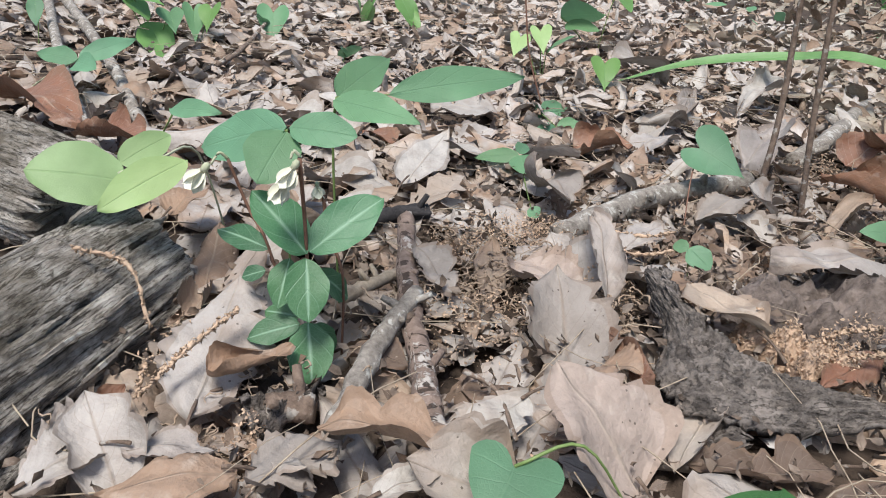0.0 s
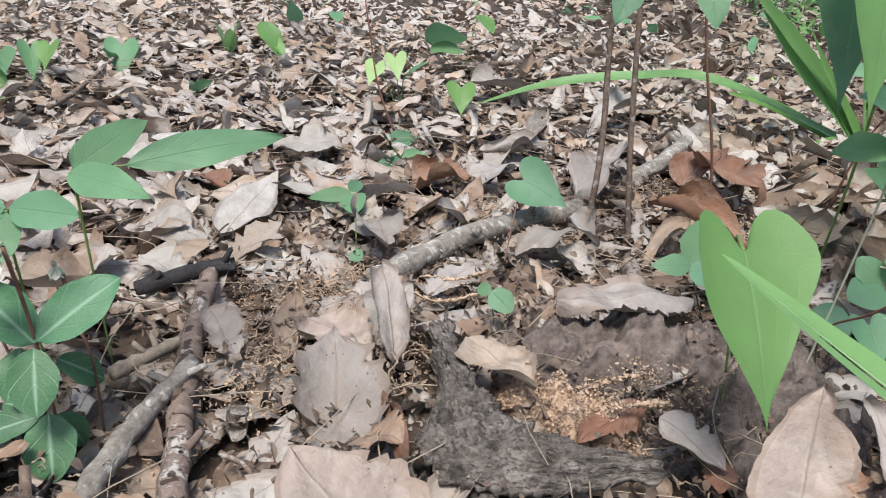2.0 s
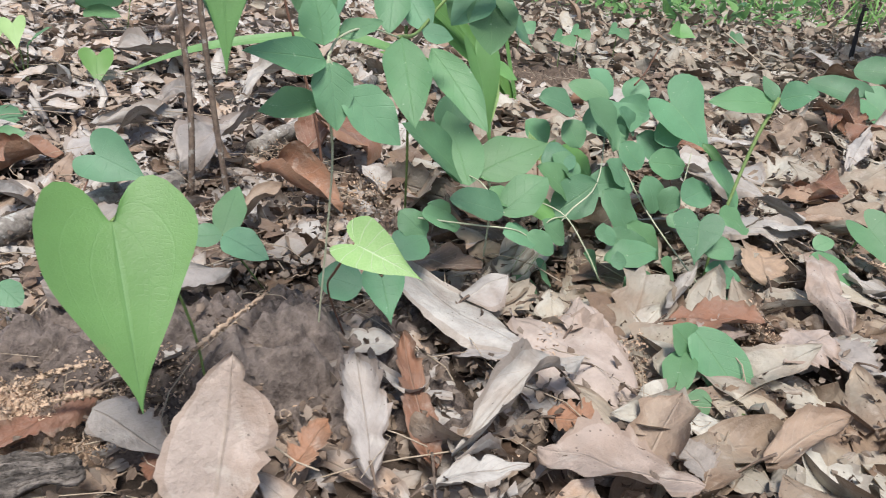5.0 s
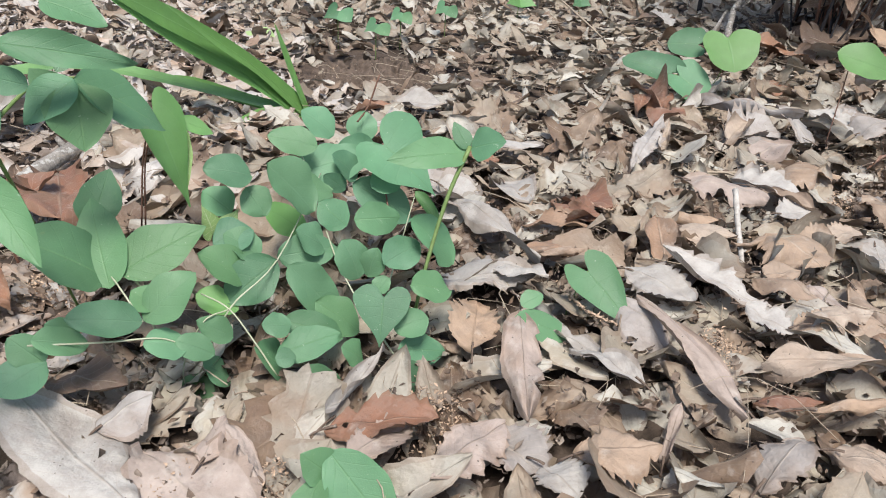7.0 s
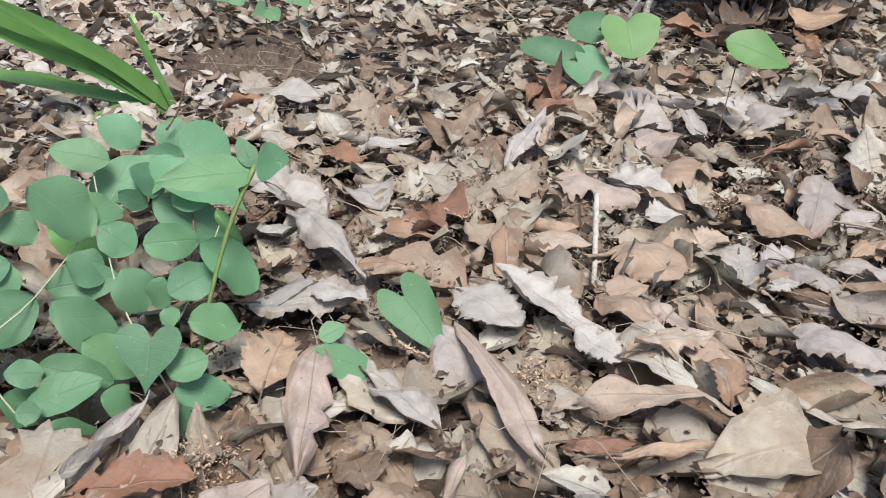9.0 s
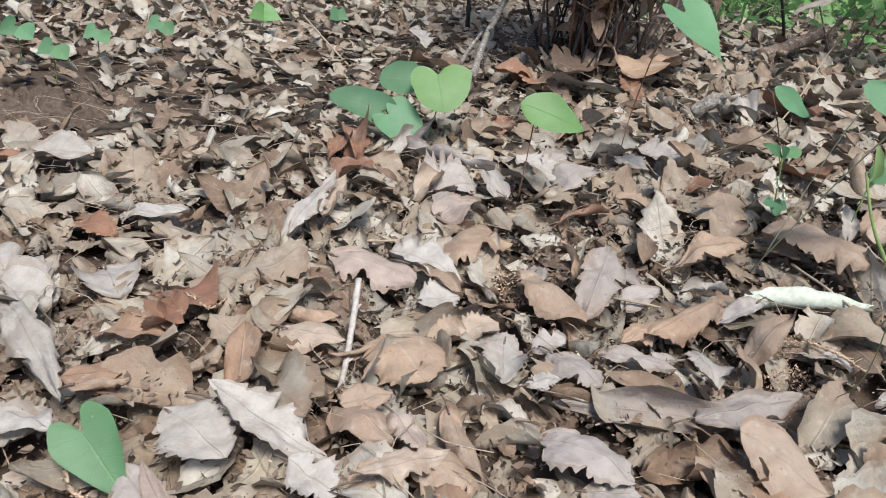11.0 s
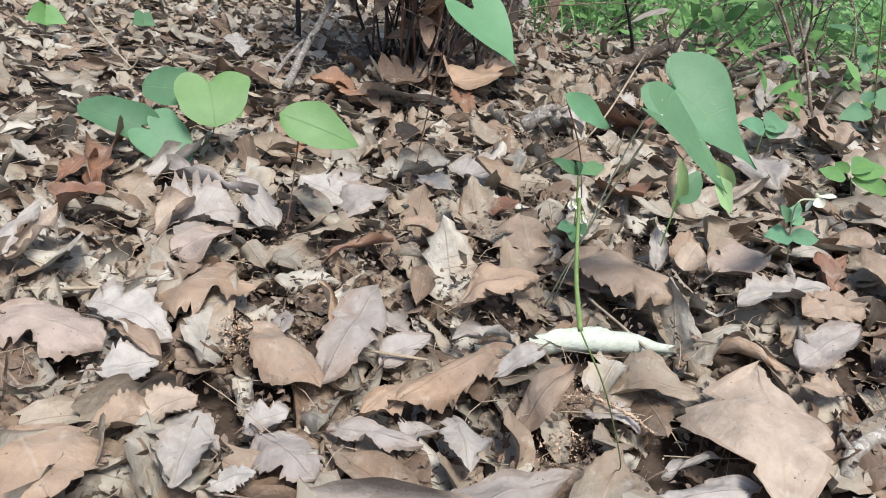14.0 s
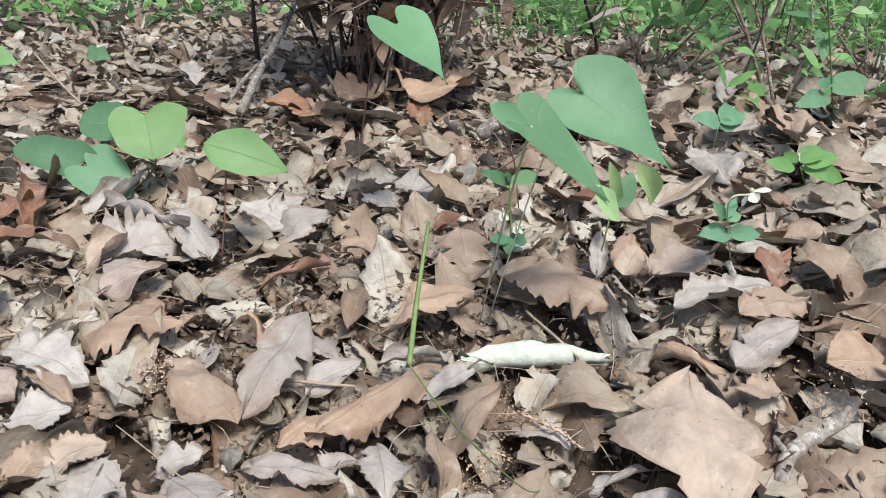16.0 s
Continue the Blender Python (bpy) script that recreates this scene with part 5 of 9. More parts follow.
fallen("toothed", "tan", (1.049, 0.193, 0.072), (1.07, 0.149, 0.082), 0.057, -0.3, 0.4, 0, 0.035, 253, 0)
fallen("toothed", "tan", (0.864, 0.23, 0.077), (0.878, 0.259, 0.089), 0.025, -0.3, 0.4, 0, 0.035, 254, 0)

# dead leaves near the rolled pale leaf
fallen("obovate", "sand", (1.228, 0.100, 0.089), (1.312, 0.168, 0.127), 0.092, -0.35, -0.4, 0, 0.045, 266, 0)
fallen("toothed", "tan", (1.164, 0.312, 0.076), (1.091, 0.312, 0.08), 0.031, -0.5, -0.5, 0, 0.035, 256, 0)
fallen("lobed", "tan", (1.327, 0.377, 0.094), (1.361, 0.426, 0.119), 0.062, -0.3, -0.4, 0, 0.035, 261, 0)
fallen("ovate", "pale", (1.402, 0.3, 0.111), (1.441, 0.331, 0.132), 0.019, -0.2, 0.5, 0, 0.035, 262, 0)
fallen("ovate", "tan", (1.42, 0.28, 0.114), (1.463, 0.31, 0.134), 0.030, -0.3, -0.5, 0, 0.035, 263, 0)
fallen("ovate", "tan", (1.436, 0.075, 0.128), (1.398, 0.111, 0.131), 0.060, -0.3, 0.4, 0, 0.035, 264, 0)
fallen("toothed", "tan", (1.407, 0.173, 0.123), (1.47, 0.153, 0.136), 0.035, -0.4, -0.5, 0, 0.035, 265, 0)
fallen("ovate", "rust", (1.482, 0.191, 0.125), (1.537, 0.195, 0.145), 0.021, -0.3, 0.8, 0, 0.035, 266, 0)
fallen("lance", "grey", (1.179, 0.589, 0.079), (1.161, 0.723, 0.08), 0.037, -0.3, 1.7, 0, 0.035, 267, 0)
fallen("ovate", "rust", (1.08, 0.721, 0.07), (1.107, 0.723, 0.098), 0.045, -0.3, 0.8, 0, 0.035, 269, 0)
fallen("toothed", "pale", (0.982, 0.379, 0.078), (1.007, 0.332, 0.078), 0.030, -0.3, 0.4, 0, 0.035, 271, 0)
fallen("toothed", "tan", (0.954, 0.391, 0.077), (0.989, 0.376, 0.08), 0.040, -0.3, 0.4, 0, 0.035, 272, 0)
fallen("ovate", "rust", (1.377, 0.471, 0.095), (1.399, 0.458, 0.114), 0.033, -0.3, 0.4, 0, 0.035, 274, 0)
fallen("ovate", "rust", (1.73, 0.867, 0.083), (1.763, 0.84, 0.102), 0.054, -0.3, 0.4, 0, 0.035, 277, 0)
fallen("toothed", "tan", (1.802, 0.888, 0.09), (1.881, 0.863, 0.122), 0.102, -0.3, 0.4, 0, 0.035, 278, 0)
fallen("lance", "rust", (1.189, 0.496, 0.079), (1.257, 0.48, 0.091), 0.024, -0.2, 2.3, 0, 0.035, 279, 0)
fallen("toothed", "tan", (1.281, 0.491, 0.087), (1.321, 0.449, 0.101), 0.038, -0.3, 0.4, 0, 0.035, 280, 0)
fallen("lance", "tan", (1.148, 0.411, 0.073), (1.154, 0.45, 0.093), 0.016, -0.2, 1.2, 0, 0.035, 281, 0)
fallen("lance", "tan", (1.336, 0.209, 0.111), (1.345, 0.156, 0.118), 0.033, -0.2, 1.7, 0, 0.035, 282, 0)
fallen("toothed", "pale", (1.004, 0.512, 0.073), (1.033, 0.445, 0.079), 0.039, -0.3, 0.4, 0, 0.035, 283, 0)
fallen("lance", "grey", (1.143, 0.356, 0.073), (1.192, 0.356, 0.08), 0.028, -0.3, 0.4, 0, 0.035, 284, 0)
fallen("toothed", "grey", (1.134, 0.284, 0.072), (1.102, 0.287, 0.074), 0.028, -0.3, 0.4, 0, 0.035, 285, 0)
fallen("toothed", "tan", (1.205, 0.298, 0.079), (1.172, 0.325, 0.083), 0.028, -0.3, 0.4, 0, 0.035, 286, 0)
fallen("toothed", "grey", (1.224, 0.239, 0.083), (1.231, 0.196, 0.088), 0.029, -0.3, 0.4, 0, 0.035, 287, 0)
fallen("lance", "pale", (1.208, 0.167, 0.086), (1.242, 0.148, 0.097), 0.012, -0.3, 1.5, 0, 0.035, 288, 0)
fallen("ovate", "tan", (1.596, 0.219, 0.126), (1.626, 0.185, 0.137), 0.053, -0.3, 1, 0, 0.035, 289, 0)
fallen("toothed", "tan", (1.36, 0.119, 0.114), (1.332, 0.143, 0.118), 0.027, -0.3, 0.4, 0, 0.035, 290, 0)
fallen("ovate", "grey", (1.131, 0.459, 0.07), (1.082, 0.395, 0.082), 0.022, -0.3, 0.4, 0, 0.035, 291, 0)
fallen("ovate", "grey", (1.125, 0.57, 0.072), (1.102, 0.591, 0.086), 0.039, -0.3, 0.4, 0, 0.035, 292, 0)
fallen("toothed", "grey", (1.18, 0.424, 0.075), (1.18, 0.368, 0.079), 0.026, -0.3, 0.4, 0, 0.035, 293, 0)
fallen("lobed", "grey", (1.438, 0.598, 0.088), (1.449, 0.528, 0.099), 0.068, -0.3, 0.4, 0, 0.035, 294, 0)
fallen("toothed", "pale", (1.397, 0.609, 0.086), (1.381, 0.534, 0.096), 0.044, -0.3, 0.4, 0, 0.035, 295, 0)
fallen("toothed", "grey", (1.273, 0.6, 0.078), (1.328, 0.62, 0.09), 0.030, -0.3, 0.4, 0, 0.035, 296, 0)
fallen("toothed", "grey", (1.029, 0.348, 0.073), (1.058, 0.341, 0.079), 0.030, -0.3, 0.4, 0, 0.035, 297, 0)
fallen("toothed", "grey", (1.069, 0.314, 0.076), (1.106, 0.27, 0.08), 0.019, -0.4, -0.9, 0, 0.035, 298, 0)
fallen("ovate", "rust", (1.553, 0.456, 0.102), (1.527, 0.396, 0.122), 0.079, -0.2, 1.6, 0, 0.035, 299, 0)
fallen("toothed", "pale", (1.81, 0.427, 0.123), (1.68, 0.319, 0.133), 0.063, -0.3, 0.4, 0, 0.035, 300, 0)
fallen("toothed", "tan", (2.05, 0.425, 0.139), (1.871, 0.323, 0.159), 0.059, -0.3, 0.4, 0, 0.035, 301, 0)
fallen("ovate", "pale", (1.815, 0.728, 0.095), (1.649, 0.569, 0.115), 0.042, -0.3, 0.4, 0, 0.035, 302, 0)
fallen("lance", "tan", (1.419, 1.111, 0.072), (1.424, 0.964, 0.082), 0.055, -0.3, 0.4, 0, 0.035, 303, 0)

# dead leaves of the middle litter
fallen("ovate", "tan", (0.856, 0.339, 0.09), (0.891, 0.336, 0.093), 0.025, -0.3, -0.7, 0, 0.035, 304, 0)
fallen("toothed", "sand", (0.981, 0.379, 0.08), (1.016, 0.376, 0.085), 0.033, -0.3, 0.4, 0, 0.035, 306, 0)
fallen("toothed", "pale", (1.004, 0.355, 0.086), (0.971, 0.316, 0.085), 0.037, -0.2, 0.25, 0, 0.035, 307, 0)
fallen("toothed", "pale", (0.986, 0.309, 0.082), (1.012, 0.301, 0.085), 0.023, -0.2, 0.3, 0, 0.035, 308, 0)
fallen("ovate", "grey", (1.234, 0.284, 0.098), (1.196, 0.294, 0.08), 0.022, -0.3, 0.7, 0, 0.035, 309, 0)
fallen("toothed", "grey", (1.031, 0.335, 0.079), (1.037, 0.282, 0.083), 0.045, -0.3, -0.5, 0, 0.035, 310, 0)
fallen("ovate", "tan", (1.082, 0.422, 0.08), (1.084, 0.345, 0.084), 0.051, -0.4, -0.6, 0, 0.035, 311, 0)
fallen("toothed", "grey", (1.184, 0.414, 0.081), (1.092, 0.354, 0.08), 0.044, -0.4, -0.4, 0, 0.035, 312, 0)
fallen("toothed", "tan", (1.048, 0.523, 0.082), (1.114, 0.472, 0.086), 0.086, -0.5, -0.7, 0, 0.035, 313, 0)
fallen("toothed", "pinkish", (0.947, 0.527, 0.081), (0.992, 0.458, 0.081), 0.058, -0.3, -0.4, 0, 0.035, 314, 0)
fallen("toothed", "pale", (0.977, 0.433, 0.082), (1.014, 0.423, 0.083), 0.044, -0.2, 0.3, 0, 0.035, 315, 0)
fallen("lance", "tan", (1.004, 0.48, 0.083), (1.014, 0.42, 0.085), 0.022, -0.2, 1.9, 0, 0.035, 316, 0)
fallen("ovate", "tan", (0.877, 0.468, 0.084), (0.906, 0.433, 0.086), 0.026, -0.2, -1.4, 0, 0.035, 317, 0)
fallen("ovate", "sand", (0.862, 0.442, 0.084), (0.895, 0.403, 0.09), 0.038, -0.3, -0.5, 0, 0.03, 318, 0)
fallen("lance", "tan", (0.875, 0.391, 0.087), (0.922, 0.391, 0.089), 0.020, -0.2, -2.1, 0, 0.035, 319, 0)
fallen("toothed", "tan", (1.335, 0.349, 0.107), (1.355, 0.254, 0.123), 0.070, -0.5, -0.8, 0, 0.035, 320, 0)
fallen("toothed", "tan", (1.221, 0.367, 0.086), (1.297, 0.345, 0.109), 0.032, -0.5, -0.8, 0, 0.035, 321, 0)
fallen("toothed", "pale", (1.147, 0.285, 0.085), (1.113, 0.237, 0.082), 0.033, -0.2, 0.3, 0, 0.035, 322, 0)
fallen("ovate", "grey", (1.07, 0.224, 0.08), (1.157, 0.198, 0.086), 0.038, -0.4, -0.5, 0, 0.035, 323, 0)
fallen("toothed", "tan", (1.213, 0.3, 0.088), (1.108, 0.305, 0.084), 0.035, -0.4, -0.6, 0, 0.035, 324, 0)
fallen("ovate", "tan", (1.17, 0.251, 0.079), (1.232, 0.254, 0.104), 0.029, -0.3, 0.9, 0, 0.035, 325, 0)
fallen("toothed", "pale", (1.38, 0.215, 0.123), (1.463, 0.18, 0.137), 0.044, -0.3, 0.3, 0, 0.035, 326, 0)
fallen("ovate", "grey", (1.356, 0.153, 0.117), (1.42, 0.141, 0.137), 0.035, -0.3, 0.4, 0, 0.035, 327, 0)
fallen("ovate", "grey", (1.185, 0.154, 0.081), (1.236, 0.119, 0.096), 0.035, -0.3, -0.4, 0, 0.035, 329, 0)
fallen("ovate", "sand", (1.412, 0.28, 0.118), (1.435, 0.284, 0.139), 0.028, -0.2, 0.6, 0, 0.035, 330, 0)
fallen("ovate", "pinkish", (1.422, 0.259, 0.124), (1.487, 0.24, 0.136), 0.046, -0.3, 0.4, 0, 0.035, 331, 0)
fallen("ovate", "rust", (1.481, 0.185, 0.127), (1.492, 0.207, 0.154), 0.037, -0.2, 0.7, 0, 0.035, 332, 0)
fallen("ovate", "rust", (1.041, 0.674, 0.076), (1.077, 0.669, 0.098), 0.049, -0.3, 0.9, 0, 0.035, 333, 0)
fallen("obovate", "grey", (1.182, 0.627, 0.105), (1.191, 0.57, 0.074), 0.048, -0.2, 0.4, 0, 0.035, 334, 0)
fallen("ovate", "sand", (0.978, 0.593, 0.074), (1.028, 0.641, 0.098), 0.026, -0.2, 1.2, 0, 0.035, 335, 0)
fallen("ovate", "pinkish", (1.089, 0.563, 0.076), (1.144, 0.559, 0.086), 0.063, -0.3, 0.4, 0, 0.035, 336, 0)
fallen("obovate", "sand", (1.09, 0.609, 0.076), (1.138, 0.625, 0.092), 0.045, -0.3, 0.9, 0, 0.035, 337, 0)
fallen("toothed", "pale", (1.265, 0.641, 0.084), (1.281, 0.578, 0.083), 0.067, -0.2, 0.3, 0, 0.035, 338, 0)
fallen("toothed", "grey", (1.253, 0.561, 0.082), (1.327, 0.569, 0.095), 0.056, -0.2, 0.4, 0, 0.035, 339, 0)
fallen("ovate", "tan", (0.811, 0.396, 0.085), (0.835, 0.44, 0.101), 0.040, -0.1, 0.9, 0, 0.035, 340, 0)
fallen("toothed", "pale", (0.785, 0.375, 0.099), (0.827, 0.307, 0.093), 0.034, -0.2, 0.25, 0, 0.035, 341, 0)
fallen("ovate", "tan", (0.851, 0.347, 0.094), (0.867, 0.297, 0.093), 0.036, -0.4, -0.8, 0, 0.035, 343, 0)
fallen("toothed", "pinkish", (0.883, 0.326, 0.088), (0.881, 0.285, 0.089), 0.025, -0.3, -0.4, 0, 0.035, 344, 0)
fallen("toothed", "pale", (0.704, 0.583, 0.084), (0.711, 0.423, 0.092), 0.030, -0.2, 0.25, 0, 0.035, 345, 0)
fallen("ovate", "pale", (0.677, 0.441, 0.088), (0.702, 0.398, 0.093), 0.035, -0.2, -0.3, 0, 0.035, 346, 0)
fallen("lance", "tan", (0.719, 0.437, 0.089), (0.751, 0.422, 0.095), 0.027, -0.2, -1.7, 0, 0.035, 347, 0)
fallen("ovate", "rust", (0.782, 0.49, 0.08), (0.801, 0.47, 0.095), 0.036, -0.2, 0.9, 0, 0.035, 348, 0)
fallen("toothed", "sand", (0.828, 0.281, 0.093), (0.89, 0.274, 0.093), 0.025, -0.3, -0.5, 0, 0.035, 349, 0)
fallen("toothed", "pale", (0.805, 0.311, 0.095), (0.82, 0.28, 0.091), 0.034, -0.2, 0.3, 0, 0.035, 350, 0)
fallen("toothed", "grey", (0.962, 0.274, 0.085), (0.983, 0.205, 0.083), 0.048, -0.3, -0.4, 0, 0.035, 351, 0)
fallen("ovate", "tan", (0.917, 0.312, 0.089), (0.9, 0.249, 0.089), 0.028, -0.2, -0.8, 0, 0.035, 352, 0)
fallen("ovate", "sand", (1.071, 0.19, 0.082), (1.089, 0.135, 0.082), 0.055, -0.3, -0.5, 0, 0.035, 353, 0)
fallen("ovate", "tan", (1.036, 0.2, 0.083), (1.047, 0.165, 0.082), 0.029, -0.3, -1.0, 0, 0.035, 354, 0)
fallen("ovate", "pinkish", (0.652, 0.359, 0.096), (0.612, 0.28, 0.085), 0.029, -0.2, -0.5, 0, 0.035, 355, 0)
fallen("toothed", "tan", (0.619, 0.247, 0.086), (0.662, 0.229, 0.094), 0.038, -0.3, -0.6, 0, 0.035, 356, 0)
fallen("ovate", "pinkish", (0.662, 0.227, 0.082), (0.687, 0.245, 0.102), 0.014, -0.2, 1.2, 0, 0.035, 357, 0)
fallen("toothed", "grey", (0.695, 0.192, 0.085), (0.739, 0.203, 0.092), 0.030, -0.3, -0.4, 0, 0.035, 358, 0)
fallen("ovate", "sand", (0.75, 0.192, 0.089), (0.776, 0.167, 0.086), 0.033, -0.3, -0.4, 0, 0.035, 359, 0)
fallen("ovate", "tan", (0.76, 0.22, 0.089), (0.818, 0.203, 0.093), 0.017, -0.3, -1.1, 0, 0.035, 360, 0)
fallen("toothed", "tan", (0.922, 0.395, 0.085), (0.92, 0.337, 0.089), 0.067, -0.4, -0.7, 0, 0.035, 361, 0)
fallen("toothed", "pale", (0.76, 0.384, 0.095), (0.777, 0.33, 0.094), 0.050, -0.3, 0.3, 0, 0.035, 362, 0)

# sticks
twig("twig", "brown ring-cracked knotty twig with peeling bark lying across the dead leaves", [(-0.026, 0.445, 0.071), (-0.013, 0.34, 0.072), (0, 0.274, 0.073), (0.009, 0.229, 0.072)], 0.0055, stick_ringed, 1.1, 363)
twig("twig", "grey lichen-spotted twig leaning on a brown twig", [(-0.008, 0.333, 0.078), (-0.021, 0.282, 0.077), (-0.029, 0.224, 0.074)], 0.0045, twig_grey, 1.1, 364)
twig("twig", "short blackened stick among pale leaves", [(-0.012, 0.452, 0.073), (-0.034, 0.440, 0.073), (-0.063, 0.418, 0.071)], 0.0055, twig_black, 0.9, 311)
twig("branch", "weathered grey branch half sunk in the litter", [(0.074, 0.448, 0.067), (0.117, 0.503, 0.067), (0.162, 0.546, 0.069), (0.241, 0.594, 0.071)], 0.0085, twig_grey, 0.95, 365)
twig("branch", "weathered grey branch with pale lichen", [(0.309, 0.672, 0.07), (0.379, 0.764, 0.074), (0.487, 0.929, 0.075)], 0.0085, twig_grey, 0.9, 366)
twig("branch", "thin grey fallen branch beside the rotten log", [(-0.681, 1.189, 0.086), (-0.389, 0.699, 0.077), (-0.238, 0.468, 0.068)], 0.006, twig_grey, 0.8, 367)
twig("branch", "thin grey fallen branch beside the rotten log", [(-0.64, 1.143, 0.086), (-0.384, 0.773, 0.077), (-0.25, 0.562, 0.068)], 0.0065, twig_grey, 0.8, 368)
twig("twig", "peeled tan twig in the litter", [(-0.046, 0.329, 0.072), (-0.035, 0.344, 0.072), (-0.022, 0.364, 0.071)], 0.004, straw_mat, 0.8, 369)
twig("twig", "thin brown twig on the litter", [(-0.274, 0.805, 0.07), (-0.27, 0.884, 0.075), (-0.305, 1.195, 0.081)], 0.003, twig_brown, 0.8, 370)
twig("twig", "dark brown stick on the litter", [(-0.476, 0.737, 0.071), (-0.425, 0.775, 0.071), (-0.388, 0.799, 0.071)], 0.005, twig_brown, 0.8, 371)
twig("twig", "dark brown stick on the litter", [(0.139, 1.168, 0.071), (0.234, 1.226, 0.072), (0.335, 1.315, 0.069)], 0.005, twig_brown, 0.8, 372)
twig("twig", "thin curved leaf stalk on the litter", [(0.019, 0.269, 0.077), (0.033, 0.259, 0.076), (0.04, 0.221, 0.082)], 0.0012, twig_brown, 0.8, 373)
twig("twig", "straight pale peeled stick standing out of the litter", [(0.927, 0.444, 0.11), (0.902, 0.409, 0.09), (0.871, 0.369, 0.075)], 0.0026, twig_pale, 0.8, 374)
twig("twig", "short grey twig among curled leaves", [(0.912, 0.391, 0.074), (0.903, 0.361, 0.077), (0.896, 0.339, 0.078)], 0.003, twig_grey, 0.8, 375)
twig("twig", "crooked dark twig standing in the litter", [(1.461, 0.217, 0.144), (1.446, 0.2, 0.133), (1.394, 0.168, 0.12), (1.367, 0.153, 0.114)], 0.0028, twig_grey, 0.8, 376)
twig("branch", "grey dead branch leaning against the dark shrub", [(1.469, 0.986, 0.071), (1.563, 1.076, 0.112), (1.65, 1.137, 0.166), (1.762, 1.256, 0.209)], 0.0065, twig_grey, 0.7, 377)
twig("branch", "thin grey branch leaning on another", [(1.474, 1.035, 0.071), (1.517, 1.065, 0.091), (1.576, 1.105, 0.112)], 0.004, twig_grey, 0.7, 378)
twig("twig", "short grey stick in the litter", [(2.066, 0.609, 0.119), (1.899, 0.465, 0.125)], 0.007, twig_grey, 0.8, 379)
twig("twig", "thin pale straw over the litter", [(0.976, 0.561, 0.075), (1.012, 0.539, 0.077), (1.057, 0.529, 0.075)], 0.0014, straw_mat, 0.8, 380)
twig("twig", "thin pale straw over the litter", [(1.016, 0.552, 0.075), (1.034, 0.505, 0.077), (1.044, 0.488, 0.075)], 0.0014, straw_mat, 0.8, 381)
twig("twig", "thin pale straw over the litter", [(1.135, 0.378, 0.077), (1.154, 0.348, 0.082), (1.172, 0.338, 0.078)], 0.0013, straw_mat, 0.8, 382)
twig("twig", "thin pale straw over the litter", [(1.317, 0.307, 0.104), (1.3, 0.259, 0.106), (1.291, 0.212, 0.1)], 0.0012, straw_mat, 0.8, 383)
twig("twig", "dry bent grass stalk", [(1.271, 1.225, 0.12), (1.274, 1.145, 0.096), (1.286, 1.089, 0.071)], 0.0016, straw_mat, 0.8, 384)
twig("branch", "rotting grey stick with pale flecks", [(1.368, 0.085, 0.113), (1.321, 0.096, 0.103), (1.294, 0.09, 0.096)], 0.006, twig_grey, 0.8, 385)
twig("twig", "long dry straw arching from the litter", [(1.494, 0.536, 0.098), (1.477, 0.451, 0.171), (1.569, 0.464, 0.251), (1.515, 0.41, 0.315)], 0.0011, straw_mat, 0.8, 386)
twig("wood_stub", "short stub of brown wood under the wintergreen", [(-0.059, 0.237, 0.07), (-0.048, 0.239, 0.071), (-0.04, 0.239, 0.071)], 0.0065, twig_brown, 0.95, 387)

# dark evergreen wintergreen with white-veined leaves and nodding white flowers
herb = plant("wintergreen", "dark evergreen wintergreen with white-veined leaves and nodding white flowers", "plant", (-0.054, 0.285, 0.055))
blade(herb, "elliptic", "dark", (-0.053, 0.279, 0.12), (-0.078, 0.284, 0.144), 0.020, -0.35, 0.3, -36, 0.02, 388)
blade(herb, "elliptic", "dark", (-0.052, 0.279, 0.121), (-0.024, 0.297, 0.142), 0.021, -0.35, 0.3, 37, 0.02, 389)
blade(herb, "elliptic", "dark", (-0.053, 0.277, 0.119), (-0.048, 0.262, 0.097), 0.019, -0.35, 0.3, 3, 0.02, 390)
blade(herb, "elliptic", "dark", (-0.073, 0.292, 0.114), (-0.102, 0.31, 0.112), 0.012, -0.35, 0.3, -37, 0.02, 391)
blade(herb, "elliptic", "dark", (-0.062, 0.285, 0.114), (-0.064, 0.272, 0.096), 0.013, -0.35, 0.3, -13, 0.02, 392)
blade(herb, "elliptic", "dark", (-0.051, 0.29, 0.106), (-0.039, 0.305, 0.086), 0.014, -0.35, 0.3, 63, 0.02, 393)
blade(herb, "elliptic", "dark", (-0.052, 0.278, 0.087), (-0.046, 0.262, 0.065), 0.021, -0.35, 0.3, 4, 0.02, 394)
blade(herb, "elliptic", "dark", (-0.056, 0.28, 0.088), (-0.073, 0.285, 0.086), 0.013, -0.35, 0.3, -38, 0.02, 395)
blade(herb, "elliptic", "dark", (-0.055, 0.276, 0.087), (-0.077, 0.27, 0.08), 0.013, -0.35, 0.3, -38, 0.02, 396)
blade(herb, "elliptic", "dark", (-0.05, 0.282, 0.084), (-0.042, 0.285, 0.066), 0.013, -0.35, 0.3, 54, 0.02, 397)
blade(herb, "elliptic", "dark", (-0.074, 0.29, 0.104), (-0.085, 0.29, 0.099), 0.008, -0.35, 0.3, -45, 0.02, 398)
stalk(herb, [(-0.055, 0.272, 0.165), (-0.054, 0.279, 0.133), (-0.052, 0.283, 0.087), (-0.052, 0.285, 0.055)], 0.0009, stem_red)
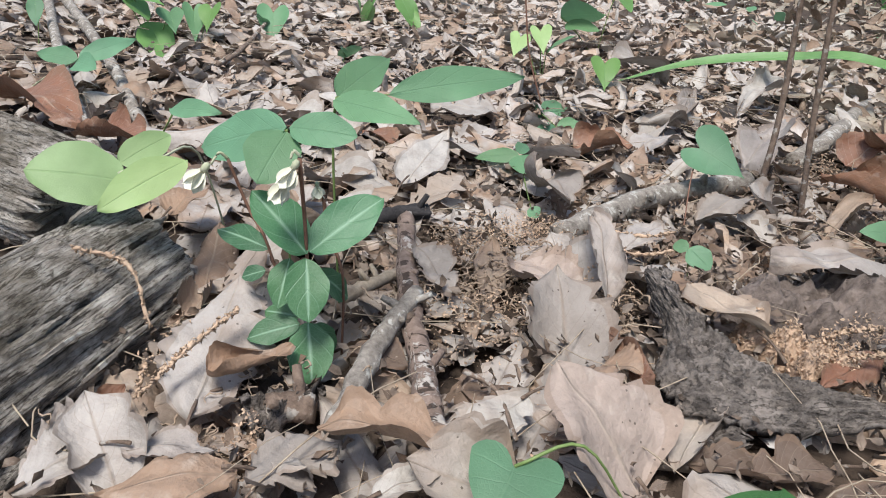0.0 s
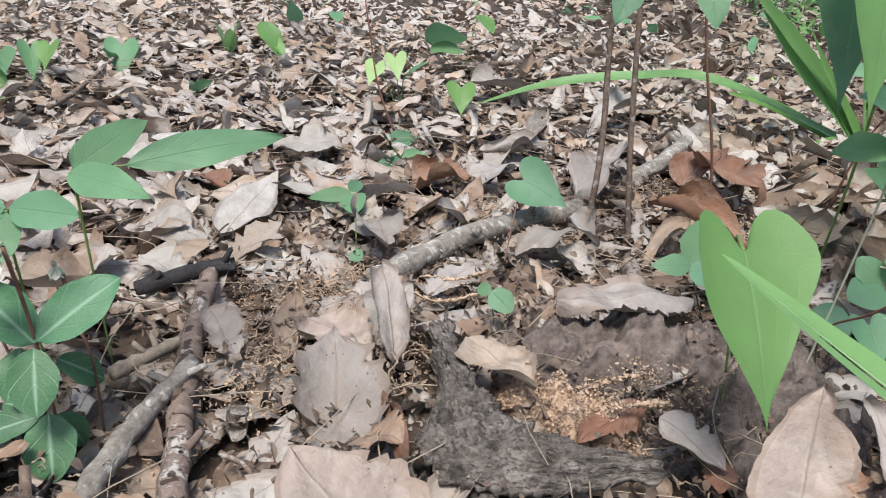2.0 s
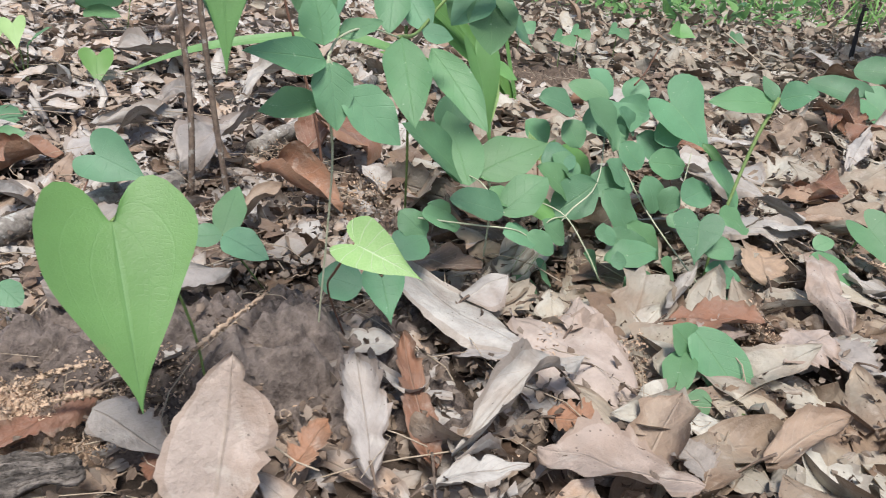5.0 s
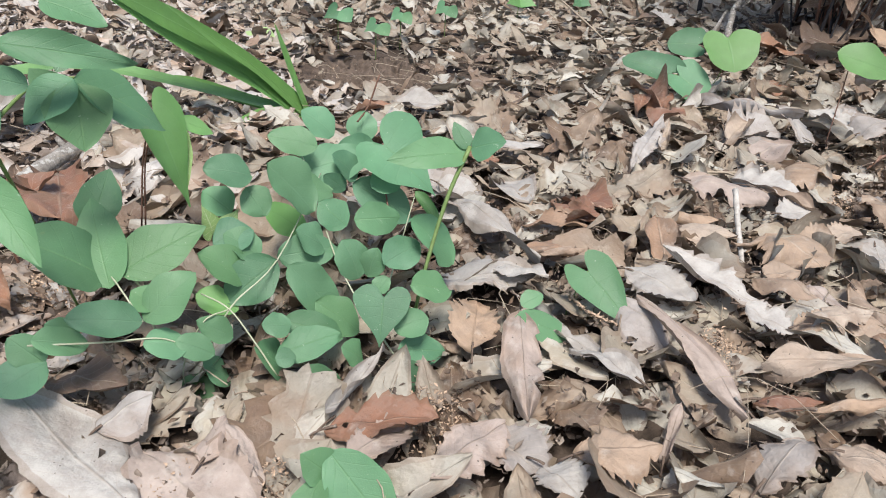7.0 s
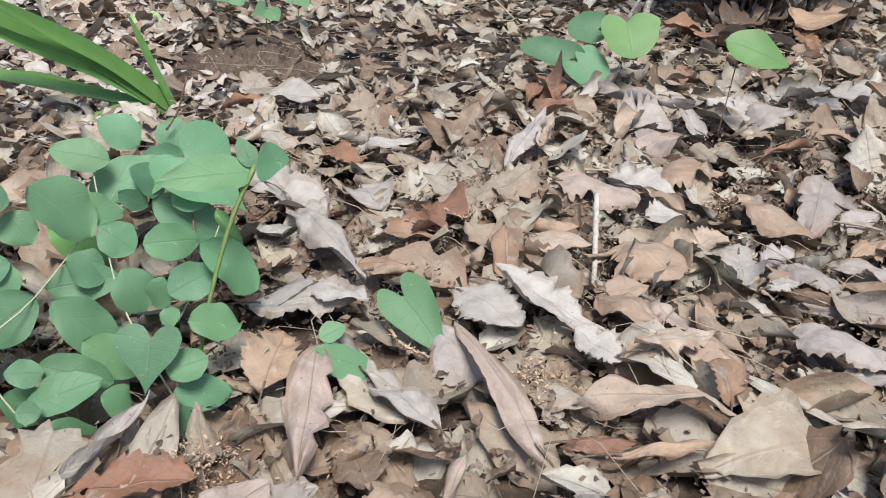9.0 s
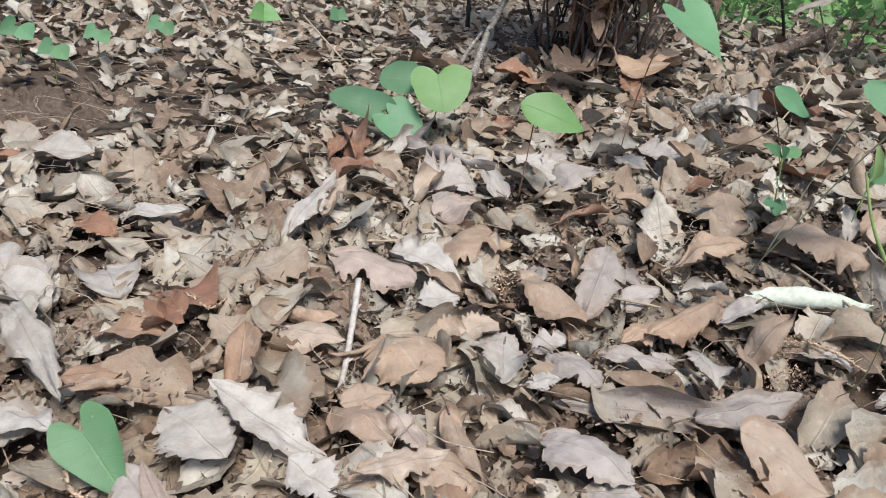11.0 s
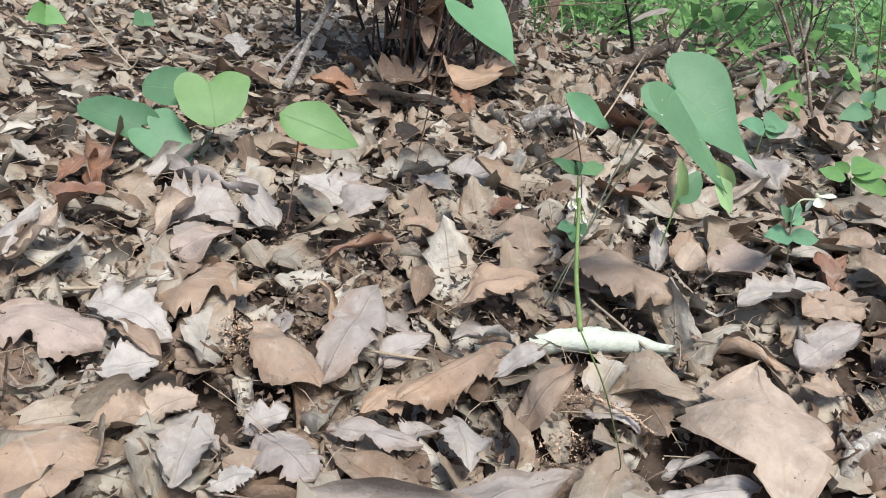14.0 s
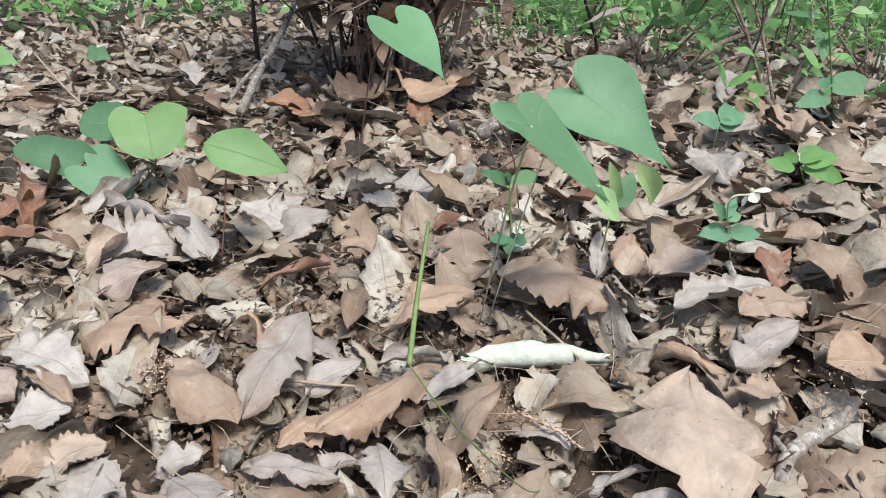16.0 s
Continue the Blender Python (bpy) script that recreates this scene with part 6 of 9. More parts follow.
stalk(herb, [(-0.093, 0.3, 0.151), (-0.084, 0.3, 0.128), (-0.073, 0.292, 0.114), (-0.056, 0.287, 0.06)], 0.0008, stem_red)
stalk(herb, [(-0.053, 0.31, 0.135), (-0.049, 0.305, 0.117), (-0.041, 0.3, 0.1), (-0.04, 0.3, 0.055)], 0.0009, stem_red)
bud(herb, (-0.056, 0.27, 0.163), 0.006, (-0.5, -0.3, -1), spread=88)
bud(herb, (-0.061, 0.272, 0.156), 0.006, (-0.3, -0.3, -1), spread=88)
bud(herb, (-0.101, 0.295, 0.148), 0.0068, (-0.7, -0.3, -1), spread=88)
bud(herb, (-0.056, 0.31, 0.14), 0.004, (0.2, -0.3, -1))
stalk(herb, [(-0.055, 0.272, 0.166), (-0.057, 0.271, 0.168), (-0.058, 0.27, 0.165)], 0.0008, stem_pale)
stalk(herb, [(-0.093, 0.3, 0.151), (-0.096, 0.298, 0.154), (-0.099, 0.296, 0.149)], 0.0008, stem_pale)

# bluish-green three-leaved herb beside the wintergreen
herb = plant("tick_trefoil", "bluish-green three-leaved herb beside the wintergreen", "plant", (-0.066, 0.318, 0.055))
blade(herb, "elliptic", "blue", (-0.068, 0.303, 0.167), (-0.111, 0.318, 0.148), 0.024, -0.3, 0.2, -55, 0.015, 399)
blade(herb, "elliptic", "blue", (-0.068, 0.303, 0.165), (-0.074, 0.278, 0.15), 0.024, -0.3, 0.2, -22, 0.015, 400)
blade(herb, "elliptic", "blue", (-0.067, 0.303, 0.167), (-0.036, 0.294, 0.169), 0.017, -0.3, 0.2, 47, 0.015, 401)
stalk(herb, [(-0.068, 0.303, 0.166), (-0.072, 0.31, 0.145), (-0.066, 0.318, 0.055)], 0.0008, stem_green)

# green herb with three pointed leaves held flat above the litter
herb = plant("tick_trefoil", "green herb with three pointed leaves held flat above the litter", "plant", (-0.05, 0.345, 0.055))
blade(herb, "ovate", "blue", (-0.052, 0.33, 0.175), (-0.035, 0.379, 0.185), 0.018, -0.3, 0.2, 32, 0.015, 402)
blade(herb, "lance", "blue", (-0.028, 0.325, 0.18), (0.033, 0.362, 0.186), 0.018, -0.3, 0.2, 47, 0.015, 403)
blade(herb, "ovate", "blue", (-0.053, 0.328, 0.174), (-0.011, 0.302, 0.175), 0.016, -0.3, 0.2, 46, 0.015, 404)
stalk(herb, [(-0.052, 0.33, 0.175), (-0.027, 0.326, 0.18)], 0.0006, stem_green, "stalk")
stalk(herb, [(-0.052, 0.33, 0.175), (-0.055, 0.34, 0.148), (-0.05, 0.345, 0.055)], 0.0008, stem_green)

# lime-green herb with rounded soft leaves over the log
herb = plant("young_vine", "lime-green herb with rounded soft leaves over the log", "plant", (-0.128, 0.4, 0.06))
blade(herb, "round", "lime", (-0.152, 0.326, 0.124), (-0.192, 0.31, 0.131), 0.032, -0.3, 0.25, -45, 0.015, 405)
blade(herb, "round", "lime", (-0.159, 0.335, 0.129), (-0.143, 0.36, 0.138), 0.017, -0.3, 0.25, 39, 0.015, 406)
blade(herb, "elliptic", "lime", (-0.125, 0.335, 0.135), (-0.154, 0.3, 0.119), 0.020, -0.3, 0.25, -39, 0.015, 407)
stalk(herb, [(-0.155, 0.325, 0.128), (-0.139, 0.335, 0.134), (-0.133, 0.37, 0.126), (-0.128, 0.4, 0.06)], 0.0008, stem_pale)

# small herb with thin grey-green leaves behind the log
herb = plant("woodland_herb", "small herb with thin grey-green leaves behind the log", "plant", (-0.24, 0.52, 0.05))
blade(herb, "ovate", "blue", (-0.189, 0.47, 0.118), (-0.147, 0.45, 0.125), 0.014, -0.3, 0.35, 49, 0.015, 408)
stalk(herb, [(-0.185, 0.47, 0.119), (-0.235, 0.52, 0.05)], 0.0007, stem_green)

# three-leaved green herb among the fallen branches
herb = plant("tick_trefoil", "three-leaved green herb among the fallen branches", "plant", (-0.42, 0.66, 0.05))
blade(herb, "ovate", "blue", (-0.341, 0.64, 0.101), (-0.384, 0.65, 0.1), 0.019, -0.3, 0.35, -48, 0.015, 409)
blade(herb, "ovate", "blue", (-0.34, 0.64, 0.102), (-0.305, 0.68, 0.116), 0.019, -0.3, 0.35, 47, 0.015, 410)
blade(herb, "ovate", "blue", (-0.343, 0.64, 0.099), (-0.309, 0.61, 0.102), 0.023, -0.3, 0.35, 42, 0.015, 411)
stalk(herb, [(-0.341, 0.64, 0.1), (-0.373, 0.65, 0.083), (-0.42, 0.66, 0.05)], 0.0009, stem_pale)

# bluish-green notched leaf close over the dead leaves
herb = plant("violet", "bluish-green notched leaf close over the dead leaves", "seedling", (0.085, 0.205, 0.065), "seedlings")
blade(herb, "heart", "blue", (0.037, 0.193, 0.094), (0.028, 0.168, 0.083), 0.033, -0.3, 0.25, -1, 0.015, 412)
stalk(herb, [(0.037, 0.193, 0.094), (0.06, 0.2, 0.1), (0.085, 0.205, 0.065)], 0.0007, stem_green)

# small bluish-green round-leaved seedling by the grey branch
herb = plant("violet", "small bluish-green round-leaved seedling by the grey branch", "seedling", (0.166, 0.5, 0.06), "seedlings")
blade(herb, "heart", "blue", (0.186, 0.56, 0.105), (0.221, 0.545, 0.089), 0.042, -0.3, 0.4, 48, 0.015, 413)
stalk(herb, [(0.186, 0.56, 0.101), (0.178, 0.535, 0.086), (0.167, 0.49, 0.068)], 0.0007, stem_red)

# tiny two-leaved seedling on the litter
herb = plant("violet", "tiny two-leaved seedling on the litter", "seedling", (0.155, 0.405, 0.065), "seedlings")
blade(herb, "round", "blue", (0.146, 0.405, 0.088), (0.158, 0.395, 0.08), 0.015, -0.3, 0.35, 39, 0.015, 414)
blade(herb, "round", "blue", (0.146, 0.405, 0.088), (0.138, 0.41, 0.086), 0.009, -0.3, 0.35, -46, 0.015, 415)
stalk(herb, [(0.146, 0.405, 0.088), (0.15, 0.405, 0.065)], 0.0005, stem_green)

# small blue-green seedling with paired leaves
herb = plant("violet", "small blue-green seedling with paired leaves", "seedling", (0.066, 0.52, 0.05), "seedlings")
blade(herb, "ovate", "blue", (0.053, 0.6, 0.071), (0.015, 0.61, 0.061), 0.014, -0.3, 0.35, -49, 0.015, 416)
blade(herb, "round", "blue", (0.054, 0.6, 0.071), (0.058, 0.57, 0.065), 0.022, -0.3, 0.35, 14, 0.015, 417)
blade(herb, "round", "blue", (0.053, 0.6, 0.072), (0.058, 0.62, 0.075), 0.013, -0.3, 0.35, 13, 0.015, 418)
blade(herb, "round", "blue", (0.06, 0.505, 0.063), (0.065, 0.5, 0.057), 0.011, -0.3, 0.35, 31, 0.015, 419)
stalk(herb, [(0.054, 0.6, 0.07), (0.059, 0.56, 0.058), (0.062, 0.51, 0.057)], 0.0006, stem_green)

# small seedling with stacked pale green leaves
herb = plant("violet", "small seedling with stacked pale green leaves", "seedling", (0.1, 0.75, 0.05), "seedlings")
blade(herb, "ovate", "blue", (0.084, 0.78, 0.059), (0.059, 0.8, 0.061), 0.020, -0.3, 0.35, -46, 0.015, 420)
blade(herb, "ovate", "blue", (0.081, 0.78, 0.062), (0.111, 0.8, 0.066), 0.022, -0.3, 0.35, 44, 0.015, 421)
blade(herb, "ovate", "blue", (0.094, 0.72, 0.064), (0.068, 0.7, 0.059), 0.017, -0.3, 0.35, -40, 0.015, 422)
blade(herb, "ovate", "plain", (0.094, 0.72, 0.065), (0.12, 0.72, 0.07), 0.018, -0.3, 0.35, 48, 0.015, 423)
stalk(herb, [(0.083, 0.78, 0.061), (0.095, 0.73, 0.062), (0.1, 0.72, 0.05)], 0.0006, stem_green)

# thin bare reddish shoot
herb = plant("bare_shoot", "thin bare reddish shoot rising from the litter", "shoot", (0.09, 0.83, 0.05))
stalk(herb, [(0.09, 0.83, 0.05), (0.066, 0.84, 0.109), (0.054, 0.85, 0.166), (0.044, 0.86, 0.217)], 0.0012, stem_red)

# clump of overlapping light green seedling leaves in far litter
herb = plant("seedling", "clump of overlapping light green seedling leaves in far litter", "seedling", (-0.386, 0.900, 0.055), "seedlings")
blade(herb, "ovate", "fresh", (-0.433, 0.912, 0.120), (-0.383, 0.882, 0.094), 0.054, -0.3, 0.4, -20, 0.02, 701)
blade(herb, "ovate", "fresh", (-0.396, 0.912, 0.088), (-0.362, 0.882, 0.047), 0.045, -0.3, 0.4, 10, 0.02, 702)
blade(herb, "heart", "plain", (-0.369, 0.912, 0.102), (-0.350, 0.882, 0.082), 0.032, -0.3, 0.4, 0, 0.02, 703)
blade(herb, "heart", "fresh", (-0.415, 0.912, 0.117), (-0.362, 0.882, 0.115), 0.043, -0.3, 0.4, 20, 0.02, 704)
stalk(herb, [(-0.433, 0.912, 0.120), (-0.414, 0.912, 0.100), (-0.386, 0.900, 0.050)], 0.0008, stem_green)
stalk(herb, [(-0.396, 0.912, 0.088), (-0.392, 0.912, 0.078), (-0.386, 0.900, 0.050)], 0.0008, stem_green)
stalk(herb, [(-0.369, 0.912, 0.102), (-0.375, 0.912, 0.088), (-0.386, 0.900, 0.050)], 0.0008, stem_green)
stalk(herb, [(-0.415, 0.912, 0.117), (-0.403, 0.912, 0.098), (-0.386, 0.900, 0.050)], 0.0008, stem_green)

# pair of soft green heart-shaped leaves on one stalk
herb = plant("seedling", "pair of soft green heart-shaped leaves on one stalk", "seedling", (-0.354, 0.960, 0.055), "seedlings")
blade(herb, "heart", "plain", (-0.362, 0.972, 0.097), (-0.350, 0.942, 0.061), 0.031, -0.3, 0.4, -15, 0.02, 705)
blade(herb, "heart", "fresh", (-0.338, 0.972, 0.101), (-0.335, 0.942, 0.076), 0.032, -0.3, 0.4, 15, 0.02, 706)
stalk(herb, [(-0.362, 0.972, 0.097), (-0.359, 0.972, 0.085), (-0.354, 0.960, 0.050)], 0.0008, stem_green)
stalk(herb, [(-0.338, 0.972, 0.101), (-0.345, 0.972, 0.087), (-0.354, 0.960, 0.050)], 0.0008, stem_green)

# soft green heart-shaped seedling leaf over dry litter
herb = plant("seedling", "soft green heart-shaped seedling leaf over dry litter", "seedling", (-0.278, 1.040, 0.055), "seedlings")
blade(herb, "heart", "plain", (-0.280, 1.052, 0.092), (-0.274, 1.022, 0.052), 0.047, -0.3, 0.4, 5, 0.02, 707)
blade(herb, "ovate", "plain", (-0.293, 1.052, 0.069), (-0.291, 1.022, 0.093), 0.022, -0.3, 0.4, -20, 0.02, 708)
stalk(herb, [(-0.280, 1.052, 0.092), (-0.279, 1.052, 0.081), (-0.278, 1.040, 0.050)], 0.0008, stem_green)
stalk(herb, [(-0.293, 1.052, 0.069), (-0.287, 1.052, 0.065), (-0.278, 1.040, 0.050)], 0.0008, stem_green)

# upright yellow-green spiky seedling leaves
herb = plant("seedling", "upright yellow-green spiky seedling leaves", "seedling", (-0.175, 1.220, 0.055), "seedlings")
blade(herb, "lance", "lime", (-0.185, 1.232, 0.062), (-0.193, 1.202, 0.110), 0.033, -0.3, 0.4, -60, 0.02, 709)
blade(herb, "lance", "fresh", (-0.176, 1.232, 0.061), (-0.154, 1.202, 0.112), 0.029, -0.3, 0.4, 50, 0.02, 710)
blade(herb, "lance", "lime", (-0.177, 1.232, 0.058), (-0.168, 1.202, 0.102), 0.023, -0.3, 0.4, 0, 0.02, 711)
stalk(herb, [(-0.185, 1.232, 0.062), (-0.181, 1.232, 0.060), (-0.175, 1.220, 0.050)], 0.0008, stem_green)
stalk(herb, [(-0.176, 1.232, 0.061), (-0.175, 1.232, 0.059), (-0.175, 1.220, 0.050)], 0.0008, stem_green)
stalk(herb, [(-0.177, 1.232, 0.058), (-0.176, 1.232, 0.057), (-0.175, 1.220, 0.050)], 0.0008, stem_green)

# fresh green upright seedling leaf
herb = plant("seedling", "fresh green upright seedling leaf", "seedling", (-0.092, 1.220, 0.055), "seedlings")
blade(herb, "ovate", "fresh", (-0.127, 1.232, 0.111), (-0.093, 1.202, 0.062), 0.037, -0.3, 0.4, 10, 0.02, 712)
blade(herb, "lance", "fresh", (-0.117, 1.232, 0.095), (-0.086, 1.202, 0.066), 0.021, -0.3, 0.4, 30, 0.02, 713)
stalk(herb, [(-0.127, 1.232, 0.111), (-0.113, 1.232, 0.094), (-0.092, 1.220, 0.050)], 0.0008, stem_green)
stalk(herb, [(-0.117, 1.232, 0.095), (-0.107, 1.232, 0.083), (-0.092, 1.220, 0.050)], 0.0008, stem_green)

# small blue-green leaf low in the litter
herb = plant("seedling", "small blue-green leaf low in the litter", "seedling", (-0.163, 0.950, 0.055), "seedlings")
blade(herb, "ovate", "blue", (-0.169, 0.962, 0.059), (-0.136, 0.932, 0.081), 0.020, -0.3, 0.4, -30, 0.02, 714)
blade(herb, "ovate", "blue", (-0.161, 0.962, 0.061), (-0.163, 0.932, 0.078), 0.014, -0.3, 0.4, -50, 0.02, 715)
stalk(herb, [(-0.169, 0.962, 0.059), (-0.167, 0.962, 0.058), (-0.163, 0.950, 0.050)], 0.0008, stem_green)
stalk(herb, [(-0.161, 0.962, 0.061), (-0.162, 0.962, 0.059), (-0.163, 0.950, 0.050)], 0.0008, stem_green)

# pale green long leaf hanging in far litter
herb = plant("seedling", "pale green long leaf hanging in far litter", "seedling", (-0.502, 0.850, 0.055), "seedlings")
blade(herb, "lance", "plain", (-0.504, 0.862, 0.116), (-0.490, 0.832, 0.085), 0.018, -0.3, 0.4, 0, 0.02, 716)
stalk(herb, [(-0.504, 0.862, 0.116), (-0.503, 0.862, 0.098), (-0.502, 0.850, 0.050)], 0.0008, stem_green)

# pale lime and blue-green seedling leaves on thin stalks
herb = plant("seedling", "pale lime and blue-green seedling leaves on thin stalks", "seedling", (0.092, 0.950, 0.055), "seedlings")
blade(herb, "heart", "lime", (0.059, 0.962, 0.109), (0.052, 0.932, 0.087), 0.027, -0.3, 0.4, -10, 0.02, 717)
blade(herb, "heart", "lime", (0.083, 0.962, 0.119), (0.089, 0.932, 0.095), 0.029, -0.3, 0.4, 10, 0.02, 718)
blade(herb, "ovate", "blue", (0.095, 0.962, 0.094), (0.125, 0.932, 0.122), 0.018, -0.3, 0.4, 30, 0.02, 719)
stalk(herb, [(0.059, 0.962, 0.109), (0.072, 0.962, 0.092), (0.092, 0.950, 0.050)], 0.0008, stem_green)
stalk(herb, [(0.083, 0.962, 0.119), (0.086, 0.962, 0.100), (0.092, 0.950, 0.050)], 0.0008, stem_green)
stalk(herb, [(0.095, 0.962, 0.094), (0.094, 0.962, 0.082), (0.092, 0.950, 0.050)], 0.0008, stem_green)

# broad green seedling leaves in the far litter
herb = plant("seedling", "broad green seedling leaves in the far litter", "seedling", (0.189, 1.180, 0.055), "seedlings")
blade(herb, "ovate", "plain", (0.128, 1.192, 0.108), (0.191, 1.162, 0.122), 0.059, -0.3, 0.4, -40, 0.02, 720)
blade(herb, "ovate", "plain", (0.137, 1.192, 0.097), (0.187, 1.162, 0.097), 0.032, -0.3, 0.4, 30, 0.02, 721)
blade(herb, "ovate", "fresh", (0.207, 1.192, 0.151), (0.228, 1.162, 0.129), 0.032, -0.3, 0.4, 0, 0.02, 722)
stalk(herb, [(0.128, 1.192, 0.108), (0.152, 1.192, 0.092), (0.189, 1.180, 0.050)], 0.0008, stem_green)
stalk(herb, [(0.137, 1.192, 0.097), (0.158, 1.192, 0.085), (0.189, 1.180, 0.050)], 0.0008, stem_green)
stalk(herb, [(0.207, 1.192, 0.151), (0.200, 1.192, 0.122), (0.189, 1.180, 0.050)], 0.0008, stem_green)

# fresh green heart-shaped leaf before a bleached leaf
herb = plant("seedling", "fresh green heart-shaped leaf before a bleached leaf", "seedling", (0.173, 0.930, 0.055), "seedlings")
blade(herb, "heart", "fresh", (0.166, 0.942, 0.091), (0.167, 0.912, 0.063), 0.039, -0.3, 0.4, 0, 0.02, 723)
stalk(herb, [(0.166, 0.942, 0.091), (0.169, 0.942, 0.080), (0.173, 0.930, 0.050)], 0.0008, stem_green)

# bright green heart-shaped leaf nodding on a thin stalk
herb = plant("greenbrier_leaf_shoot", "bright green heart-shaped leaf nodding on a thin stalk", "plant", (0.245, 0.3, 0.075))
blade(herb, "heart", "fresh", (0.213, 0.262, 0.184), (0.22, 0.226, 0.130), 0.052, -0.25, 0.35, 0, 0.012, 5)
stalk(herb, [(0.213, 0.262, 0.184), (0.22, 0.282, 0.178), (0.238, 0.298, 0.12), (0.245, 0.3, 0.075)], 0.0008, stem_green)

# dark green rounded leaf low in front of the bark
herb = plant("greenbrier_leaf_shoot", "dark green rounded leaf on a short stalk above dead leaves", "plant", (0.07, 0.06, 0.06))
blade(herb, "ovate", "deep", (0.056, 0.076, 0.168), (0.073, 0.106, 0.172), 0.030, -0.7, -0.5, -10, 0.015, 655)
stalk(herb, [(0.056, 0.076, 0.168), (0.06, 0.066, 0.13), (0.07, 0.06, 0.06)], 0.0008, stem_green)

# slender sapling with two brown stems and hanging heart-shaped leaves
herb = plant("sapling", "slender sapling with two brown stems and hanging heart-shaped leaves", "sapling", (0.265, 0.57, 0.06))
stalk(herb, [(0.25, 0.585, 0.055), (0.252, 0.592, 0.13), (0.246, 0.6, 0.22), (0.235, 0.605, 0.42)], 0.0027, twig_brown)
stalk(herb, [(0.278, 0.56, 0.055), (0.268, 0.567, 0.13), (0.258, 0.574, 0.23), (0.24, 0.58, 0.42)], 0.0025, twig_brown)
stalk(herb, [(0.36, 0.6, 0.055), (0.348, 0.6, 0.124), (0.325, 0.6, 0.202), (0.31, 0.6, 0.268)], 0.0013, stem_red)
stalk(herb, [(0.24, 0.58, 0.42), (0.25, 0.4, 0.37), (0.253, 0.3, 0.305)], 0.001, stem_green, "stalk")
blade(herb, "heart", "fresh", (0.253, 0.296, 0.302), (0.252, 0.274, 0.232), 0.040, -0.2, 0.5, 0, 0.012, 6)
blade(herb, "heart", "plain", (0.256, 0.318, 0.300), (0.254, 0.296, 0.228), 0.046, -0.1, 0.4, 0, 0.012, 7)
stalk(herb, [(0.253, 0.3, 0.305), (0.256, 0.318, 0.3)], 0.0008, stem_green, "stalk")
blade(herb, "ovate", "plain", (0.228, 0.5, 0.261), (0.214, 0.48, 0.234), 0.020, -0.3, 0.35, -21, 0.015, 456)
blade(herb, "ovate", "plain", (0.274, 0.5, 0.265), (0.277, 0.48, 0.236), 0.021, -0.3, 0.35, 17, 0.015, 457)
stalk(herb, [(0.228, 0.5, 0.261), (0.246, 0.6, 0.3)], 0.0008, stem_green, "stalk")
stalk(herb, [(0.274, 0.5, 0.265), (0.256, 0.574, 0.3)], 0.0008, stem_green, "stalk")

# broad fresh green grass blade with a worn slit
herb = plant("grass_tuft", "broad fresh green grass blade with a worn slit", "grass", (0.22, 0.04, 0.06))
ribbon(herb, [(0.231, 0.063, 0.07), (0.216, 0.081, 0.194), (0.193, 0.115, 0.205), (0.174, 0.143, 0.214), (0.157, 0.168, 0.223)], 0.0125, "sheen", 0, 0.2, slits=((0.0, 0.78),))

# climbing vine with large three-part green leaves on pale stalks
herb = plant("broad_leaved_vine", "climbing vine with large three-part green leaves on pale stalks", "plant", (0.3, 0.335, 0.07))
stalk(herb, [(0.295, 0.312, 0.232), (0.297, 0.314, 0.208), (0.301, 0.322, 0.174), (0.3, 0.335, 0.07)], 0.0007, stem_pale)
stalk(herb, [(0.295, 0.312, 0.232), (0.301, 0.32, 0.238), (0.318, 0.34, 0.239), (0.339, 0.36, 0.232)], 0.0006, stem_pale, "stalk")
blade(herb, "ovate", "plain", (0.294, 0.312, 0.23), (0.259, 0.294, 0.236), 0.015, -0.3, 0.3, -53, 0.03, 458)
blade(herb, "ovate", "plain", (0.293, 0.312, 0.236), (0.289, 0.32, 0.258), 0.017, -0.3, 0.3, -25, 0.03, 459)
blade(herb, "ovate", "plain", (0.292, 0.312, 0.213), (0.267, 0.314, 0.208), 0.015, -0.3, 0.3, -48, 0.03, 460)
blade(herb, "ovate", "blue", (0.295, 0.312, 0.23), (0.298, 0.304, 0.203), 0.018, -0.3, 0.3, 21, 0.03, 461)
blade(herb, "ovate", "blue", (0.302, 0.31, 0.218), (0.326, 0.303, 0.197), 0.023, -0.3, 0.3, 50, 0.03, 462)
blade(herb, "ovate", "blue", (0.303, 0.33, 0.237), (0.325, 0.34, 0.242), 0.010, -0.3, 0.3, 45, 0.03, 463)
stalk(herb, [(0.295, 0.312, 0.231), (0.3, 0.311, 0.223), (0.302, 0.31, 0.218)], 0.0005, stem_pale, "stalk")
stalk(herb, [(0.295, 0.312, 0.231), (0.293, 0.312, 0.22), (0.292, 0.312, 0.213)], 0.0005, stem_pale, "stalk")

